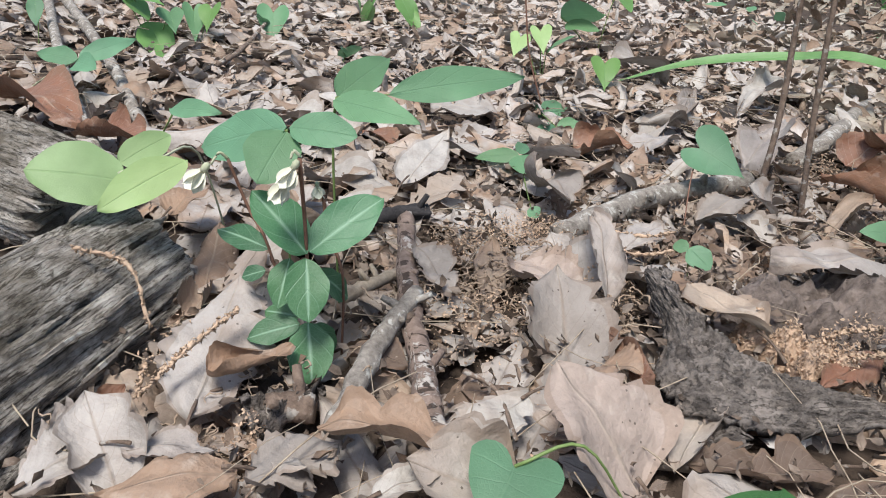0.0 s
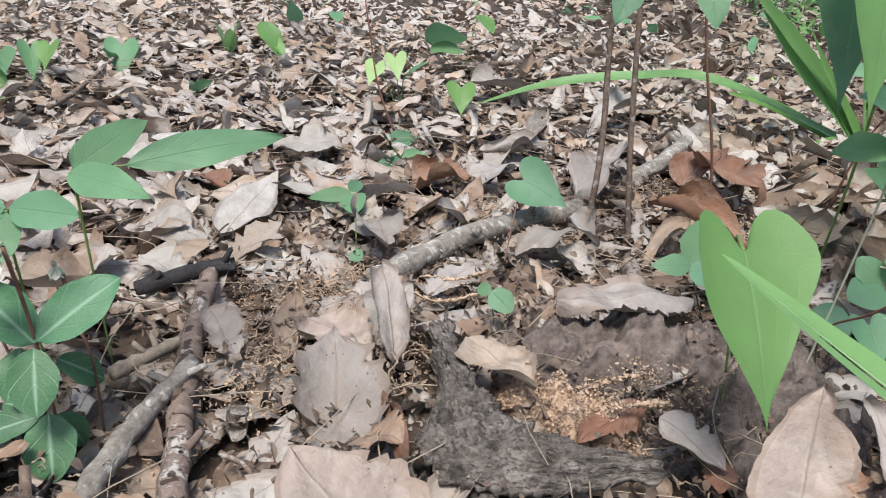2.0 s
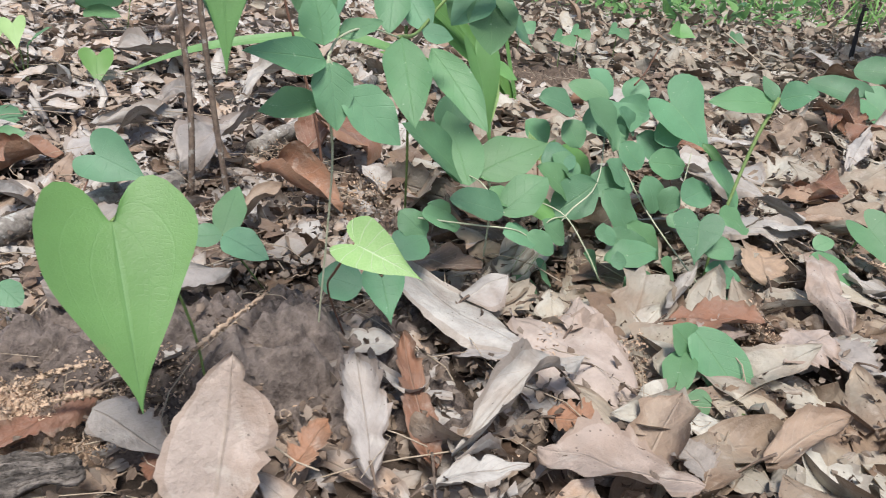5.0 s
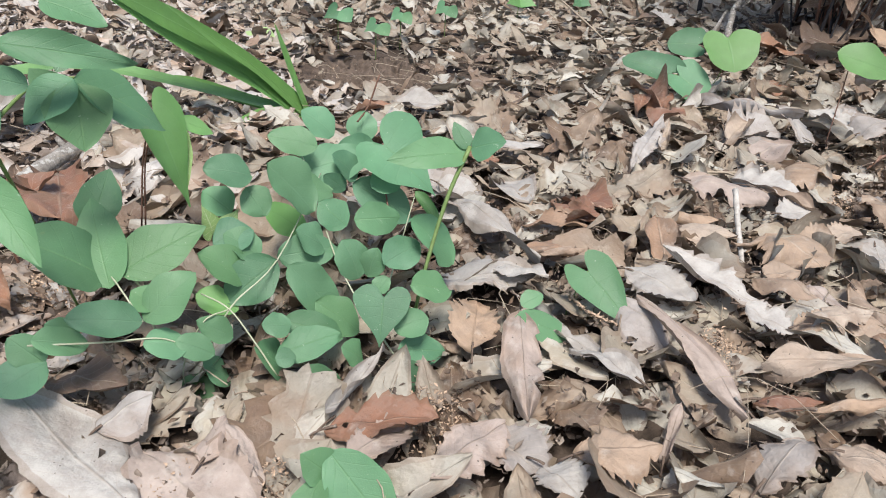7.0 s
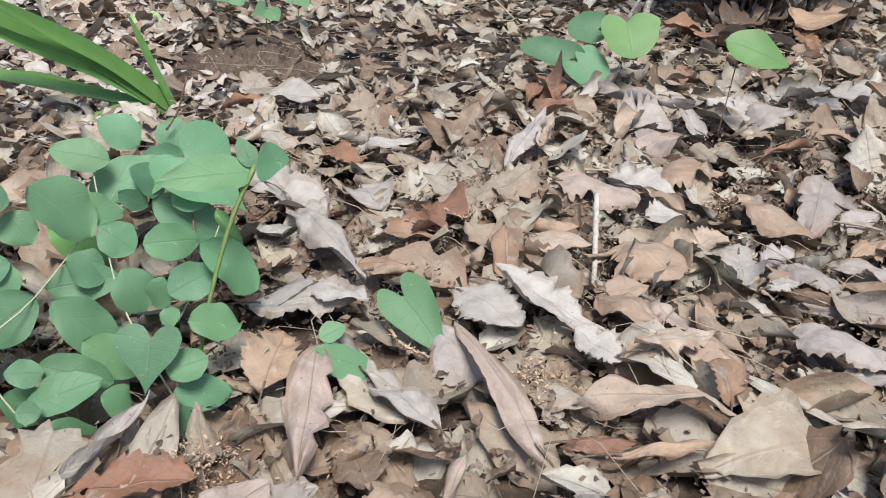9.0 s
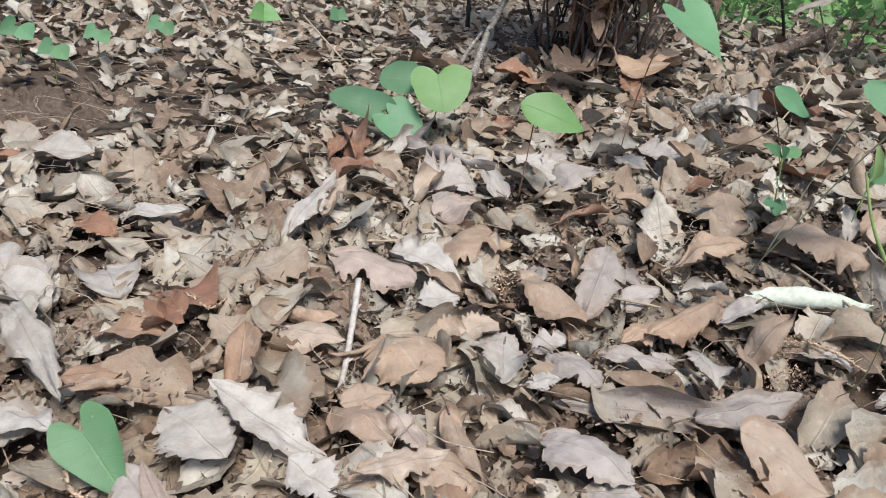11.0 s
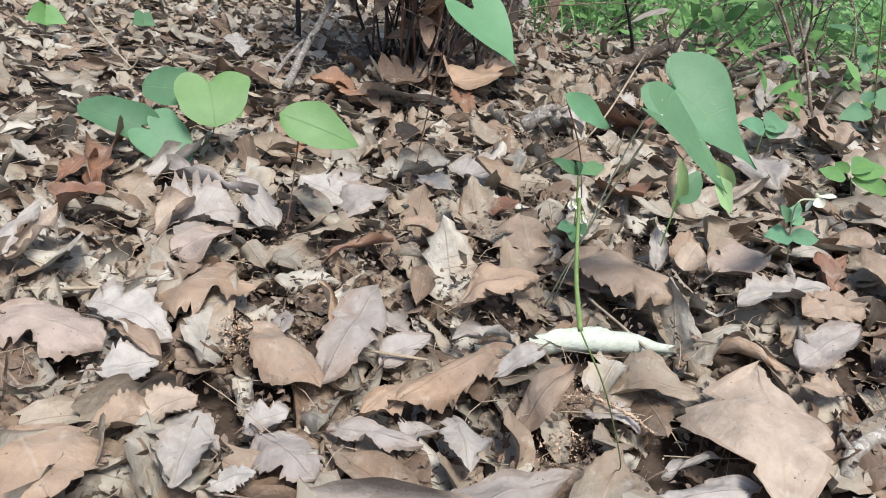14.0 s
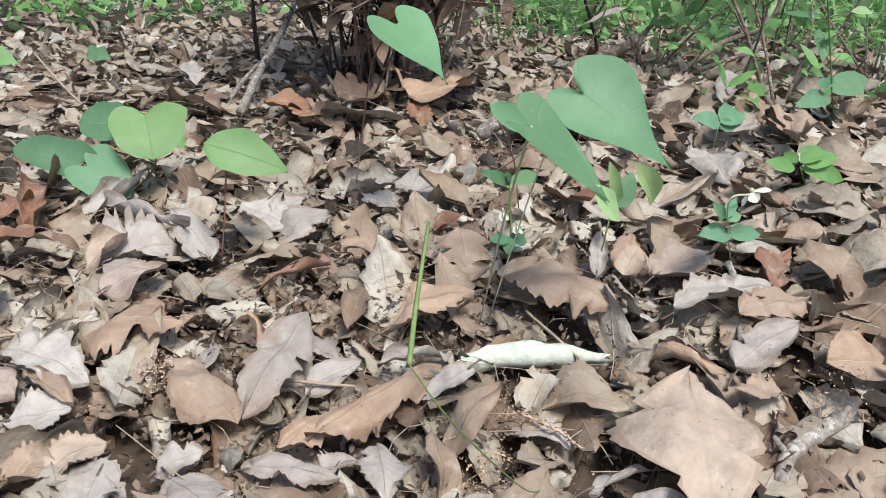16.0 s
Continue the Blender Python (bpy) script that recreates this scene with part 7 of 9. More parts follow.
# vine shoot with drooping pointed green leaves
herb = plant("broad_leaved_vine", "vine shoot with drooping pointed green leaves", "plant", (0.4, 0.5, 0.06))
blade(herb, "lance", "plain", (0.34, 0.36, 0.232), (0.337, 0.318, 0.2), 0.023, -0.3, 0.5, 12, 0.015, 464)
blade(herb, "lance", "blue", (0.282, 0.33, 0.273), (0.298, 0.325, 0.235), 0.020, -0.3, 0.4, 60, 0.03, 465)
blade(herb, "lance", "blue", (0.31, 0.34, 0.271), (0.298, 0.33, 0.238), 0.011, -0.3, 0.4, -17, 0.03, 466)
blade(herb, "lance", "plain", (0.325, 0.36, 0.271), (0.341, 0.355, 0.254), 0.015, -0.3, 0.4, 61, 0.015, 467)
blade(herb, "ovate", "plain", (0.387, 0.42, 0.271), (0.447, 0.42, 0.257), 0.018, -0.3, 0.4, 61, 0.03, 468)
blade(herb, "ovate", "blue", (0.398, 0.42, 0.25), (0.375, 0.42, 0.258), 0.014, -0.3, 0.4, -62, 0.015, 469)
blade(herb, "ovate", "blue", (0.354, 0.37, 0.233), (0.371, 0.37, 0.231), 0.011, -0.3, 0.4, 54, 0.015, 470)
blade(herb, "lance", "plain", (0.37, 0.4, 0.22), (0.391, 0.357, 0.186), 0.021, -0.3, 0.5, 34, 0.015, 471)
blade(herb, "lance", "blue", (0.362, 0.45, 0.247), (0.355, 0.43, 0.221), 0.023, -0.3, 0.5, -2, 0.015, 472)
blade(herb, "lance", "blue", (0.37, 0.45, 0.241), (0.379, 0.43, 0.222), 0.021, -0.3, 0.5, 32, 0.015, 473)
blade(herb, "lance", "blue", (0.41, 0.46, 0.225), (0.398, 0.46, 0.248), 0.021, -0.3, 0.5, -69, 0.015, 474)
blade(herb, "ovate", "plain", (0.418, 0.44, 0.247), (0.46, 0.45, 0.211), 0.034, -0.25, 0.35, 38, 0.015, 475)
blade(herb, "ovate", "plain", (0.418, 0.438, 0.245), (0.417, 0.424, 0.213), 0.034, -0.25, 0.3, -3, 0.015, 476)
blade(herb, "ovate", "plain", (0.418, 0.438, 0.247), (0.392, 0.43, 0.228), 0.024, -0.25, 0.3, -34, 0.015, 477)
blade(herb, "ovate", "plain", (0.408, 0.5, 0.275), (0.44, 0.49, 0.261), 0.026, -0.3, 0.35, 29, 0.015, 478)
blade(herb, "elliptic", "dark", (0.421, 0.47, 0.257), (0.41, 0.46, 0.245), 0.011, -0.3, 0.35, -33, 0.015, 479)
stalk(herb, [(0.339, 0.36, 0.232), (0.369, 0.42, 0.225), (0.4, 0.455, 0.242), (0.418, 0.44, 0.247)], 0.0012, stem_green)
stalk(herb, [(0.371, 0.45, 0.223), (0.385, 0.47, 0.15), (0.4, 0.5, 0.06)], 0.0012, stem_green)

# large green vine leaves low over the litter
herb = plant("broad_leaved_vine", "large green vine leaves low over the litter", "plant", (0.43, 0.46, 0.06))
blade(herb, "ovate", "plain", (0.416, 0.44, 0.129), (0.37, 0.44, 0.166), 0.047, -0.3, 0.35, -23, 0.015, 480)
blade(herb, "ovate", "plain", (0.423, 0.435, 0.133), (0.475, 0.44, 0.153), 0.032, -0.3, 0.35, 39, 0.015, 481)
blade(herb, "ovate", "plain", (0.417, 0.43, 0.127), (0.415, 0.48, 0.163), 0.031, -0.3, 0.35, -19, 0.015, 482)
blade(herb, "ovate", "plain", (0.413, 0.47, 0.147), (0.429, 0.5, 0.172), 0.027, -0.3, 0.35, 19, 0.015, 483)
stalk(herb, [(0.418, 0.438, 0.131), (0.433, 0.43, 0.125), (0.44, 0.44, 0.06)], 0.001, stem_pale)
stalk(herb, [(0.413, 0.47, 0.143), (0.419, 0.44, 0.13)], 0.0008, stem_pale, "stalk")

# drooping yellow-green netted vine leaf on twin thin stems
herb = plant("broad_leaved_vine", "drooping yellow-green netted vine leaf on twin thin stems", "plant", (0.465, 0.56, 0.06))
blade(herb, "heart", "fresh", (0.464, 0.555, 0.187), (0.479, 0.54, 0.12), 0.038, -0.3, 0.6, 23, 0.015, 484)
blade(herb, "ovate", "netted", (0.479, 0.56, 0.181), (0.48, 0.545, 0.134), 0.015, -0.3, 0.4, 4, 0.015, 485)
blade(herb, "lance", "fresh", (0.479, 0.56, 0.18), (0.503, 0.555, 0.168), 0.013, -0.3, 0.4, 45, 0.015, 486)
stalk(herb, [(0.447, 0.58, 0.089), (0.454, 0.57, 0.147), (0.463, 0.56, 0.186)], 0.0008, stem_red)
stalk(herb, [(0.45, 0.58, 0.09), (0.456, 0.575, 0.145), (0.466, 0.56, 0.183)], 0.0008, stem_red)

# curled grey-green netted leaf standing behind the low plants
herb = plant("dead_vine_leaf", "curled grey-green netted leaf standing behind the low plants", "plant", (0.5, 0.47, 0.065))
blade(herb, "heart", "netted", (0.483, 0.47, 0.133), (0.478, 0.475, 0.151), 0.018, -0.3, 0.9, -30, 0.015, 487)
blade(herb, "heart", "netted", (0.489, 0.47, 0.131), (0.502, 0.475, 0.145), 0.019, -0.3, 0.9, 33, 0.015, 488)
stalk(herb, [(0.486, 0.47, 0.132), (0.5, 0.47, 0.065)], 0.0008, stem_red)

# low creeping plant with many small rounded blue-green leaves
herb = plant("creeping_lespedeza", "low creeping plant with many small rounded blue-green leaves", "plant", (0.47, 0.42, 0.06))
blade(herb, "elliptic", "blue", (0.43, 0.4, 0.12), (0.392, 0.4, 0.131), 0.022, -0.36, 0.4, -44, 0.03, 489)
blade(herb, "elliptic", "blue", (0.431, 0.405, 0.117), (0.462, 0.41, 0.14), 0.027, -0.44, 0.45, 32, 0.03, 490)
blade(herb, "elliptic", "blue", (0.451, 0.393, 0.103), (0.428, 0.393, 0.11), 0.023, -0.52, 0.15, -19, 0.03, 491)
blade(herb, "round", "blue", (0.445, 0.393, 0.108), (0.465, 0.39, 0.095), 0.016, -0.6, 0.2, 47, 0.03, 492)
blade(herb, "round", "blue", (0.457, 0.41, 0.069), (0.45, 0.4, 0.048), 0.024, -0.2, 0.25, -15, 0.03, 493)
blade(herb, "elliptic", "blue", (0.459, 0.4, 0.085), (0.474, 0.4, 0.064), 0.019, -0.28, 0.3, 29, 0.03, 494)
blade(herb, "elliptic", "plain", (0.514, 0.43, 0.127), (0.48, 0.425, 0.106), 0.030, -0.36, 0.35, -49, 0.03, 495)
blade(herb, "elliptic", "blue", (0.521, 0.43, 0.122), (0.55, 0.42, 0.081), 0.028, -0.44, 0.4, 46, 0.03, 496)
blade(herb, "elliptic", "plain", (0.494, 0.43, 0.116), (0.467, 0.435, 0.138), 0.027, -0.52, 0.45, -31, 0.03, 497)
blade(herb, "round", "blue", (0.519, 0.45, 0.118), (0.56, 0.45, 0.118), 0.024, -0.6, 0.15, 58, 0.03, 498)
blade(herb, "elliptic", "blue", (0.511, 0.39, 0.104), (0.493, 0.39, 0.109), 0.016, -0.2, 0.2, -44, 0.03, 499)
blade(herb, "elliptic", "plain", (0.498, 0.38, 0.092), (0.538, 0.38, 0.098), 0.022, -0.28, 0.25, 28, 0.03, 500)
blade(herb, "elliptic", "plain", (0.506, 0.39, 0.07), (0.488, 0.39, 0.094), 0.029, -0.36, 0.3, -25, 0.03, 501)
blade(herb, "round", "plain", (0.503, 0.362, 0.089), (0.531, 0.355, 0.061), 0.031, -0.44, 0.35, 49, 0.03, 502)
blade(herb, "elliptic", "blue", (0.515, 0.355, 0.084), (0.498, 0.352, 0.088), 0.018, -0.52, 0.4, -32, 0.03, 503)
blade(herb, "elliptic", "blue", (0.512, 0.355, 0.08), (0.511, 0.345, 0.053), 0.020, -0.6, 0.45, 3, 0.03, 504)
blade(herb, "elliptic", "blue", (0.559, 0.355, 0.086), (0.585, 0.35, 0.059), 0.022, -0.2, 0.15, 60, 0.03, 505)
blade(herb, "elliptic", "plain", (0.57, 0.365, 0.087), (0.602, 0.365, 0.077), 0.022, -0.28, 0.2, 39, 0.03, 506)
blade(herb, "elliptic", "plain", (0.586, 0.385, 0.119), (0.615, 0.385, 0.108), 0.025, -0.36, 0.25, 31, 0.03, 507)
blade(herb, "round", "plain", (0.576, 0.46, 0.131), (0.611, 0.46, 0.127), 0.024, -0.44, 0.3, 62, 0.03, 508)
blade(herb, "elliptic", "blue", (0.59, 0.5, 0.14), (0.634, 0.49, 0.108), 0.031, -0.52, 0.35, 56, 0.03, 509)
blade(herb, "elliptic", "blue", (0.511, 0.473, 0.167), (0.481, 0.473, 0.176), 0.026, -0.6, 0.4, -39, 0.03, 510)
blade(herb, "elliptic", "blue", (0.521, 0.474, 0.174), (0.549, 0.465, 0.139), 0.042, -0.2, 0.45, 25, 0.03, 511)
blade(herb, "elliptic", "fresh", (0.526, 0.51, 0.127), (0.556, 0.5, 0.102), 0.022, -0.28, 0.15, 55, 0.03, 512)
blade(herb, "elliptic", "blue", (0.57, 0.52, 0.163), (0.536, 0.53, 0.172), 0.024, -0.36, 0.2, -43, 0.03, 513)
blade(herb, "elliptic", "blue", (0.593, 0.55, 0.159), (0.57, 0.56, 0.178), 0.031, -0.44, 0.25, -29, 0.03, 514)
blade(herb, "elliptic", "blue", (0.614, 0.55, 0.151), (0.622, 0.56, 0.173), 0.025, -0.52, 0.3, 16, 0.03, 515)
blade(herb, "elliptic", "blue", (0.555, 0.53, 0.139), (0.615, 0.53, 0.147), 0.033, -0.6, 0.35, 45, 0.03, 516)
blade(herb, "elliptic", "blue", (0.601, 0.52, 0.135), (0.581, 0.52, 0.156), 0.027, -0.2, 0.4, -42, 0.03, 517)
blade(herb, "elliptic", "blue", (0.588, 0.51, 0.131), (0.571, 0.51, 0.145), 0.015, -0.28, 0.45, -79, 0.03, 518)
blade(herb, "elliptic", "blue", (0.575, 0.43, 0.102), (0.582, 0.43, 0.123), 0.018, -0.36, 0.15, 47, 0.03, 519)
blade(herb, "elliptic", "blue", (0.576, 0.42, 0.096), (0.587, 0.42, 0.104), 0.014, -0.44, 0.2, 29, 0.03, 520)
blade(herb, "elliptic", "plain", (0.605, 0.43, 0.141), (0.634, 0.42, 0.105), 0.033, -0.52, 0.25, 26, 0.03, 521)
blade(herb, "elliptic", "plain", (0.508, 0.4, 0.102), (0.543, 0.39, 0.086), 0.022, -0.6, 0.3, 47, 0.03, 522)
blade(herb, "elliptic", "fresh", (0.463, 0.43, 0.113), (0.486, 0.42, 0.102), 0.019, -0.2, 0.35, 33, 0.03, 523)
blade(herb, "elliptic", "blue", (0.375, 0.4, 0.122), (0.401, 0.4, 0.111), 0.020, -0.28, 0.4, 24, 0.03, 524)
blade(herb, "elliptic", "blue", (0.495, 0.37, 0.098), (0.507, 0.368, 0.096), 0.012, -0.36, 0.45, 48, 0.03, 525)
blade(herb, "round", "blue", (0.379, 0.4, 0.106), (0.364, 0.41, 0.12), 0.019, -0.44, 0.15, -43, 0.03, 526)
blade(herb, "elliptic", "blue", (0.38, 0.4, 0.106), (0.354, 0.39, 0.1), 0.025, -0.52, 0.2, -26, 0.03, 527)
blade(herb, "elliptic", "blue", (0.398, 0.41, 0.115), (0.382, 0.41, 0.124), 0.013, -0.6, 0.25, -77, 0.03, 528)
blade(herb, "heart", "plain", (0.565, 0.378, 0.119), (0.556, 0.362, 0.094), 0.035, -0.3, 0.25, -4, 0.015, 529)
stalk(herb, [(0.457, 0.41, 0.067), (0.478, 0.405, 0.114), (0.514, 0.43, 0.127), (0.572, 0.52, 0.142)], 0.0006, stem_pale)
stalk(herb, [(0.498, 0.38, 0.077), (0.489, 0.39, 0.096), (0.478, 0.405, 0.114), (0.465, 0.42, 0.119)], 0.0006, stem_pale)
stalk(herb, [(0.373, 0.4, 0.119), (0.409, 0.395, 0.115), (0.435, 0.395, 0.111), (0.447, 0.393, 0.106)], 0.0006, stem_pale)
stalk(herb, [(0.43, 0.4, 0.12), (0.422, 0.42, 0.132), (0.418, 0.438, 0.132)], 0.0006, stem_pale)
stalk(herb, [(0.456, 0.4, 0.047), (0.448, 0.41, 0.071), (0.461, 0.4, 0.111), (0.478, 0.405, 0.114)], 0.0006, stem_pale)
stalk(herb, [(0.576, 0.36, 0.067), (0.557, 0.43, 0.109), (0.558, 0.5, 0.148), (0.561, 0.55, 0.163)], 0.0006, stem_pale)
stalk(herb, [(0.585, 0.42, 0.095), (0.606, 0.45, 0.105), (0.631, 0.48, 0.131)], 0.0006, stem_pale)
blade(herb, "elliptic", "blue", (0.479, 0.45, 0.135), (0.505, 0.45, 0.14), 0.026, -0.28, 0.35, 34, 0.03, 530)
blade(herb, "round", "blue", (0.506, 0.44, 0.126), (0.486, 0.45, 0.141), 0.024, -0.36, 0.4, -20, 0.03, 531)
blade(herb, "elliptic", "blue", (0.478, 0.4, 0.097), (0.458, 0.4, 0.114), 0.016, -0.44, 0.45, -54, 0.03, 532)
blade(herb, "elliptic", "plain", (0.532, 0.41, 0.104), (0.558, 0.4, 0.081), 0.026, -0.52, 0.15, 38, 0.03, 533)
blade(herb, "elliptic", "blue", (0.569, 0.43, 0.102), (0.56, 0.44, 0.128), 0.028, -0.6, 0.2, -21, 0.03, 534)
blade(herb, "elliptic", "blue", (0.582, 0.42, 0.116), (0.613, 0.43, 0.121), 0.025, -0.2, 0.25, 44, 0.03, 535)
blade(herb, "elliptic", "plain", (0.571, 0.46, 0.127), (0.554, 0.47, 0.143), 0.024, -0.28, 0.3, -43, 0.03, 536)
blade(herb, "elliptic", "blue", (0.552, 0.45, 0.119), (0.532, 0.45, 0.135), 0.026, -0.36, 0.35, -36, 0.03, 537)
blade(herb, "elliptic", "plain", (0.601, 0.49, 0.138), (0.629, 0.5, 0.148), 0.024, -0.44, 0.4, 48, 0.03, 538)
blade(herb, "elliptic", "blue", (0.569, 0.37, 0.099), (0.592, 0.37, 0.102), 0.021, -0.52, 0.45, 38, 0.03, 539)
blade(herb, "elliptic", "plain", (0.549, 0.37, 0.082), (0.535, 0.37, 0.095), 0.019, -0.6, 0.15, -39, 0.03, 540)
blade(herb, "elliptic", "plain", (0.442, 0.41, 0.121), (0.427, 0.42, 0.129), 0.020, -0.2, 0.2, -16, 0.03, 541)
blade(herb, "elliptic", "blue", (0.507, 0.475, 0.159), (0.517, 0.465, 0.141), 0.022, -0.28, 0.25, 40, 0.03, 542)
blade(herb, "elliptic", "plain", (0.498, 0.48, 0.14), (0.482, 0.49, 0.154), 0.023, -0.36, 0.3, -35, 0.03, 543)
blade(herb, "elliptic", "blue", (0.54, 0.48, 0.147), (0.571, 0.49, 0.141), 0.027, -0.44, 0.35, 28, 0.03, 544)
blade(herb, "round", "blue", (0.62, 0.53, 0.148), (0.592, 0.54, 0.154), 0.025, -0.52, 0.4, -62, 0.03, 545)

# large green heart-shaped leaf leaning over the low plants
herb = plant("greenbrier_leaf_shoot", "large green heart-shaped leaf leaning over the low plants", "plant", (0.6, 0.48, 0.06))
blade(herb, "heart", "plain", (0.613, 0.5, 0.168), (0.646, 0.475, 0.132), 0.057, -0.3, 0.55, 41, 0.015, 546)
stalk(herb, [(0.613, 0.5, 0.168), (0.615, 0.5, 0.139), (0.604, 0.45, 0.096)], 0.0009, stem_red)
stalk(herb, [(0.612, 0.55, 0.168), (0.621, 0.55, 0.18), (0.63, 0.55, 0.204)], 0.0009, stem_red)
blade(herb, "lance", "fresh", (0.622, 0.46, 0.146), (0.633, 0.44, 0.127), 0.012, -0.3, 0.9, 31, 0.015, 547)

# olive-stemmed herb with three pale green leaves at its top
herb = plant("tick_trefoil", "olive-stemmed herb with three pale green leaves at its top", "plant", (0.589, 0.385, 0.065))
blade(herb, "ovate", "plain", (0.638, 0.416, 0.189), (0.583, 0.421, 0.189), 0.023, -0.3, 0.2, -43, 0.015, 548)
blade(herb, "ovate", "plain", (0.638, 0.414, 0.193), (0.652, 0.395, 0.203), 0.024, -0.3, 0.2, 50, 0.015, 549)
blade(herb, "ovate", "plain", (0.637, 0.416, 0.192), (0.633, 0.43, 0.206), 0.012, -0.3, 0.2, -27, 0.015, 550)
stalk(herb, [(0.638, 0.415, 0.194), (0.617, 0.405, 0.16), (0.594, 0.39, 0.104), (0.589, 0.385, 0.065)], 0.0015, stem_green)

# low herb with paired blue-green leaves on the dead leaves
herb = plant("tick_trefoil", "low herb with paired blue-green leaves on the dead leaves", "plant", (0.5, 0.29, 0.07))
blade(herb, "ovate", "plain", (0.499, 0.285, 0.085), (0.486, 0.29, 0.099), 0.020, -0.3, 0.35, -53, 0.015, 551)
blade(herb, "ovate", "plain", (0.494, 0.285, 0.085), (0.472, 0.26, 0.071), 0.018, -0.3, 0.35, 1, 0.015, 552)
blade(herb, "ovate", "plain", (0.5, 0.29, 0.096), (0.526, 0.25, 0.056), 0.029, -0.3, 0.35, 39, 0.015, 553)
blade(herb, "heart", "blue", (0.48, 0.26, 0.072), (0.476, 0.245, 0.052), 0.026, -0.3, 0.35, 16, 0.015, 554)
stalk(herb, [(0.497, 0.285, 0.085), (0.506, 0.285, 0.055), (0.5, 0.29, 0.07)], 0.0008, stem_green)

# small yellow-green seedling leaf in a brown leaf
herb = plant("seedling", "small yellow-green seedling leaf in a brown leaf", "seedling", (0.5, 0.235, 0.075), "seedlings")
blade(herb, "heart", "lime", (0.571, 0.25, 0.039), (0.529, 0.25, 0.051), 0.022, -0.3, 0.35, -37, 0.015, 555)
stalk(herb, [(0.552, 0.25, 0.048), (0.5, 0.24, 0.075)], 0.0006, stem_green)

# young pale netted leaf above two round seedling leaves
herb = plant("greenbrier_leaf_shoot", "young pale netted leaf above two round seedling leaves", "plant", (0.345, 0.36, 0.07))
blade(herb, "heart", "netted", (0.303, 0.283, 0.161), (0.325, 0.257, 0.156), 0.024, -0.3, 0.35, 40, 0.015, 556)
blade(herb, "round", "blue", (0.324, 0.34, 0.107), (0.303, 0.35, 0.111), 0.023, -0.3, 0.35, -39, 0.015, 557)
blade(herb, "heart", "plain", (0.336, 0.345, 0.11), (0.337, 0.325, 0.092), 0.024, -0.3, 0.35, 11, 0.015, 558)
stalk(herb, [(0.303, 0.283, 0.161), (0.3, 0.30, 0.14), (0.305, 0.335, 0.11), (0.32, 0.35, 0.07)], 0.0007, stem_red)

# three blue-green leaflets by the grey branch
herb = plant("violet", "three blue-green leaflets by the grey branch", "seedling", (0.285, 0.42, 0.065), "seedlings")
blade(herb, "ovate", "blue", (0.259, 0.4, 0.113), (0.271, 0.43, 0.13), 0.018, -0.3, 0.35, 14, 0.015, 559)
blade(herb, "ovate", "blue", (0.259, 0.4, 0.113), (0.236, 0.4, 0.112), 0.014, -0.3, 0.35, -42, 0.015, 560)
blade(herb, "ovate", "blue", (0.259, 0.4, 0.113), (0.282, 0.38, 0.106), 0.019, -0.3, 0.35, 34, 0.015, 561)
stalk(herb, [(0.259, 0.4, 0.113), (0.285, 0.42, 0.065)], 0.0007, stem_green)

# tuft of long arching green grass blades
herb = plant("grass_tuft", "tuft of long arching green grass blades", "grass", (0.674, 0.889, 0.058))
ribbon(herb, [(0.674, 0.889, 0.058), (0.602, 0.869, 0.116), (0.526, 0.839, 0.169), (0.455, 0.799, 0.225)], 0.022, "grass", 65)
ribbon(herb, [(0.674, 0.889, 0.058), (0.615, 0.869, 0.121), (0.559, 0.839, 0.169), (0.51, 0.799, 0.213)], 0.017, "grass", 65)
ribbon(herb, [(0.674, 0.889, 0.058), (0.592, 0.869, 0.136), (0.507, 0.829, 0.197), (0.431, 0.789, 0.247)], 0.026, "grass", 65)
ribbon(herb, [(0.674, 0.889, 0.058), (0.604, 0.889, 0.083), (0.538, 0.889, 0.109), (0.481, 0.889, 0.12)], 0.014, "grass", 65)
ribbon(herb, [(0.674, 0.889, 0.058), (0.625, 0.869, 0.074), (0.569, 0.849, 0.07)], 0.012, "grass", 45)
ribbon(herb, [(0.674, 0.889, 0.058), (0.653, 0.889, 0.119), (0.637, 0.889, 0.172)], 0.012, "grass", 45)
ribbon(herb, [(0.674, 0.889, 0.058), (0.464, 0.869, 0.134), (0.383, 0.929, 0.124), (0.277, 0.949, 0.102), (0.191, 0.969, 0.066)], 0.016, "sheen", 30)


# pale-flecked green heart-shaped leaf lying low over dead leaves
herb = plant("greenbrier_leaf_shoot", "pale-flecked green heart-shaped leaf lying low over dead leaves", "plant", (0.72, 0.36, 0.07))
blade(herb, "heart", "plain", (0.713, 0.37, 0.111), (0.727, 0.327, 0.083), 0.035, -0.3, 0.3, 31, 0.015, 562)
blade(herb, "ovate", "plain", (0.647, 0.355, 0.099), (0.687, 0.34, 0.08), 0.020, -0.3, 0.35, 40, 0.015, 563)
blade(herb, "round", "blue", (0.654, 0.36, 0.103), (0.67, 0.36, 0.108), 0.013, -0.3, 0.35, 30, 0.015, 564)
stalk(herb, [(0.713, 0.37, 0.111), (0.705, 0.375, 0.08), (0.7, 0.37, 0.065)], 0.0007, stem_green)

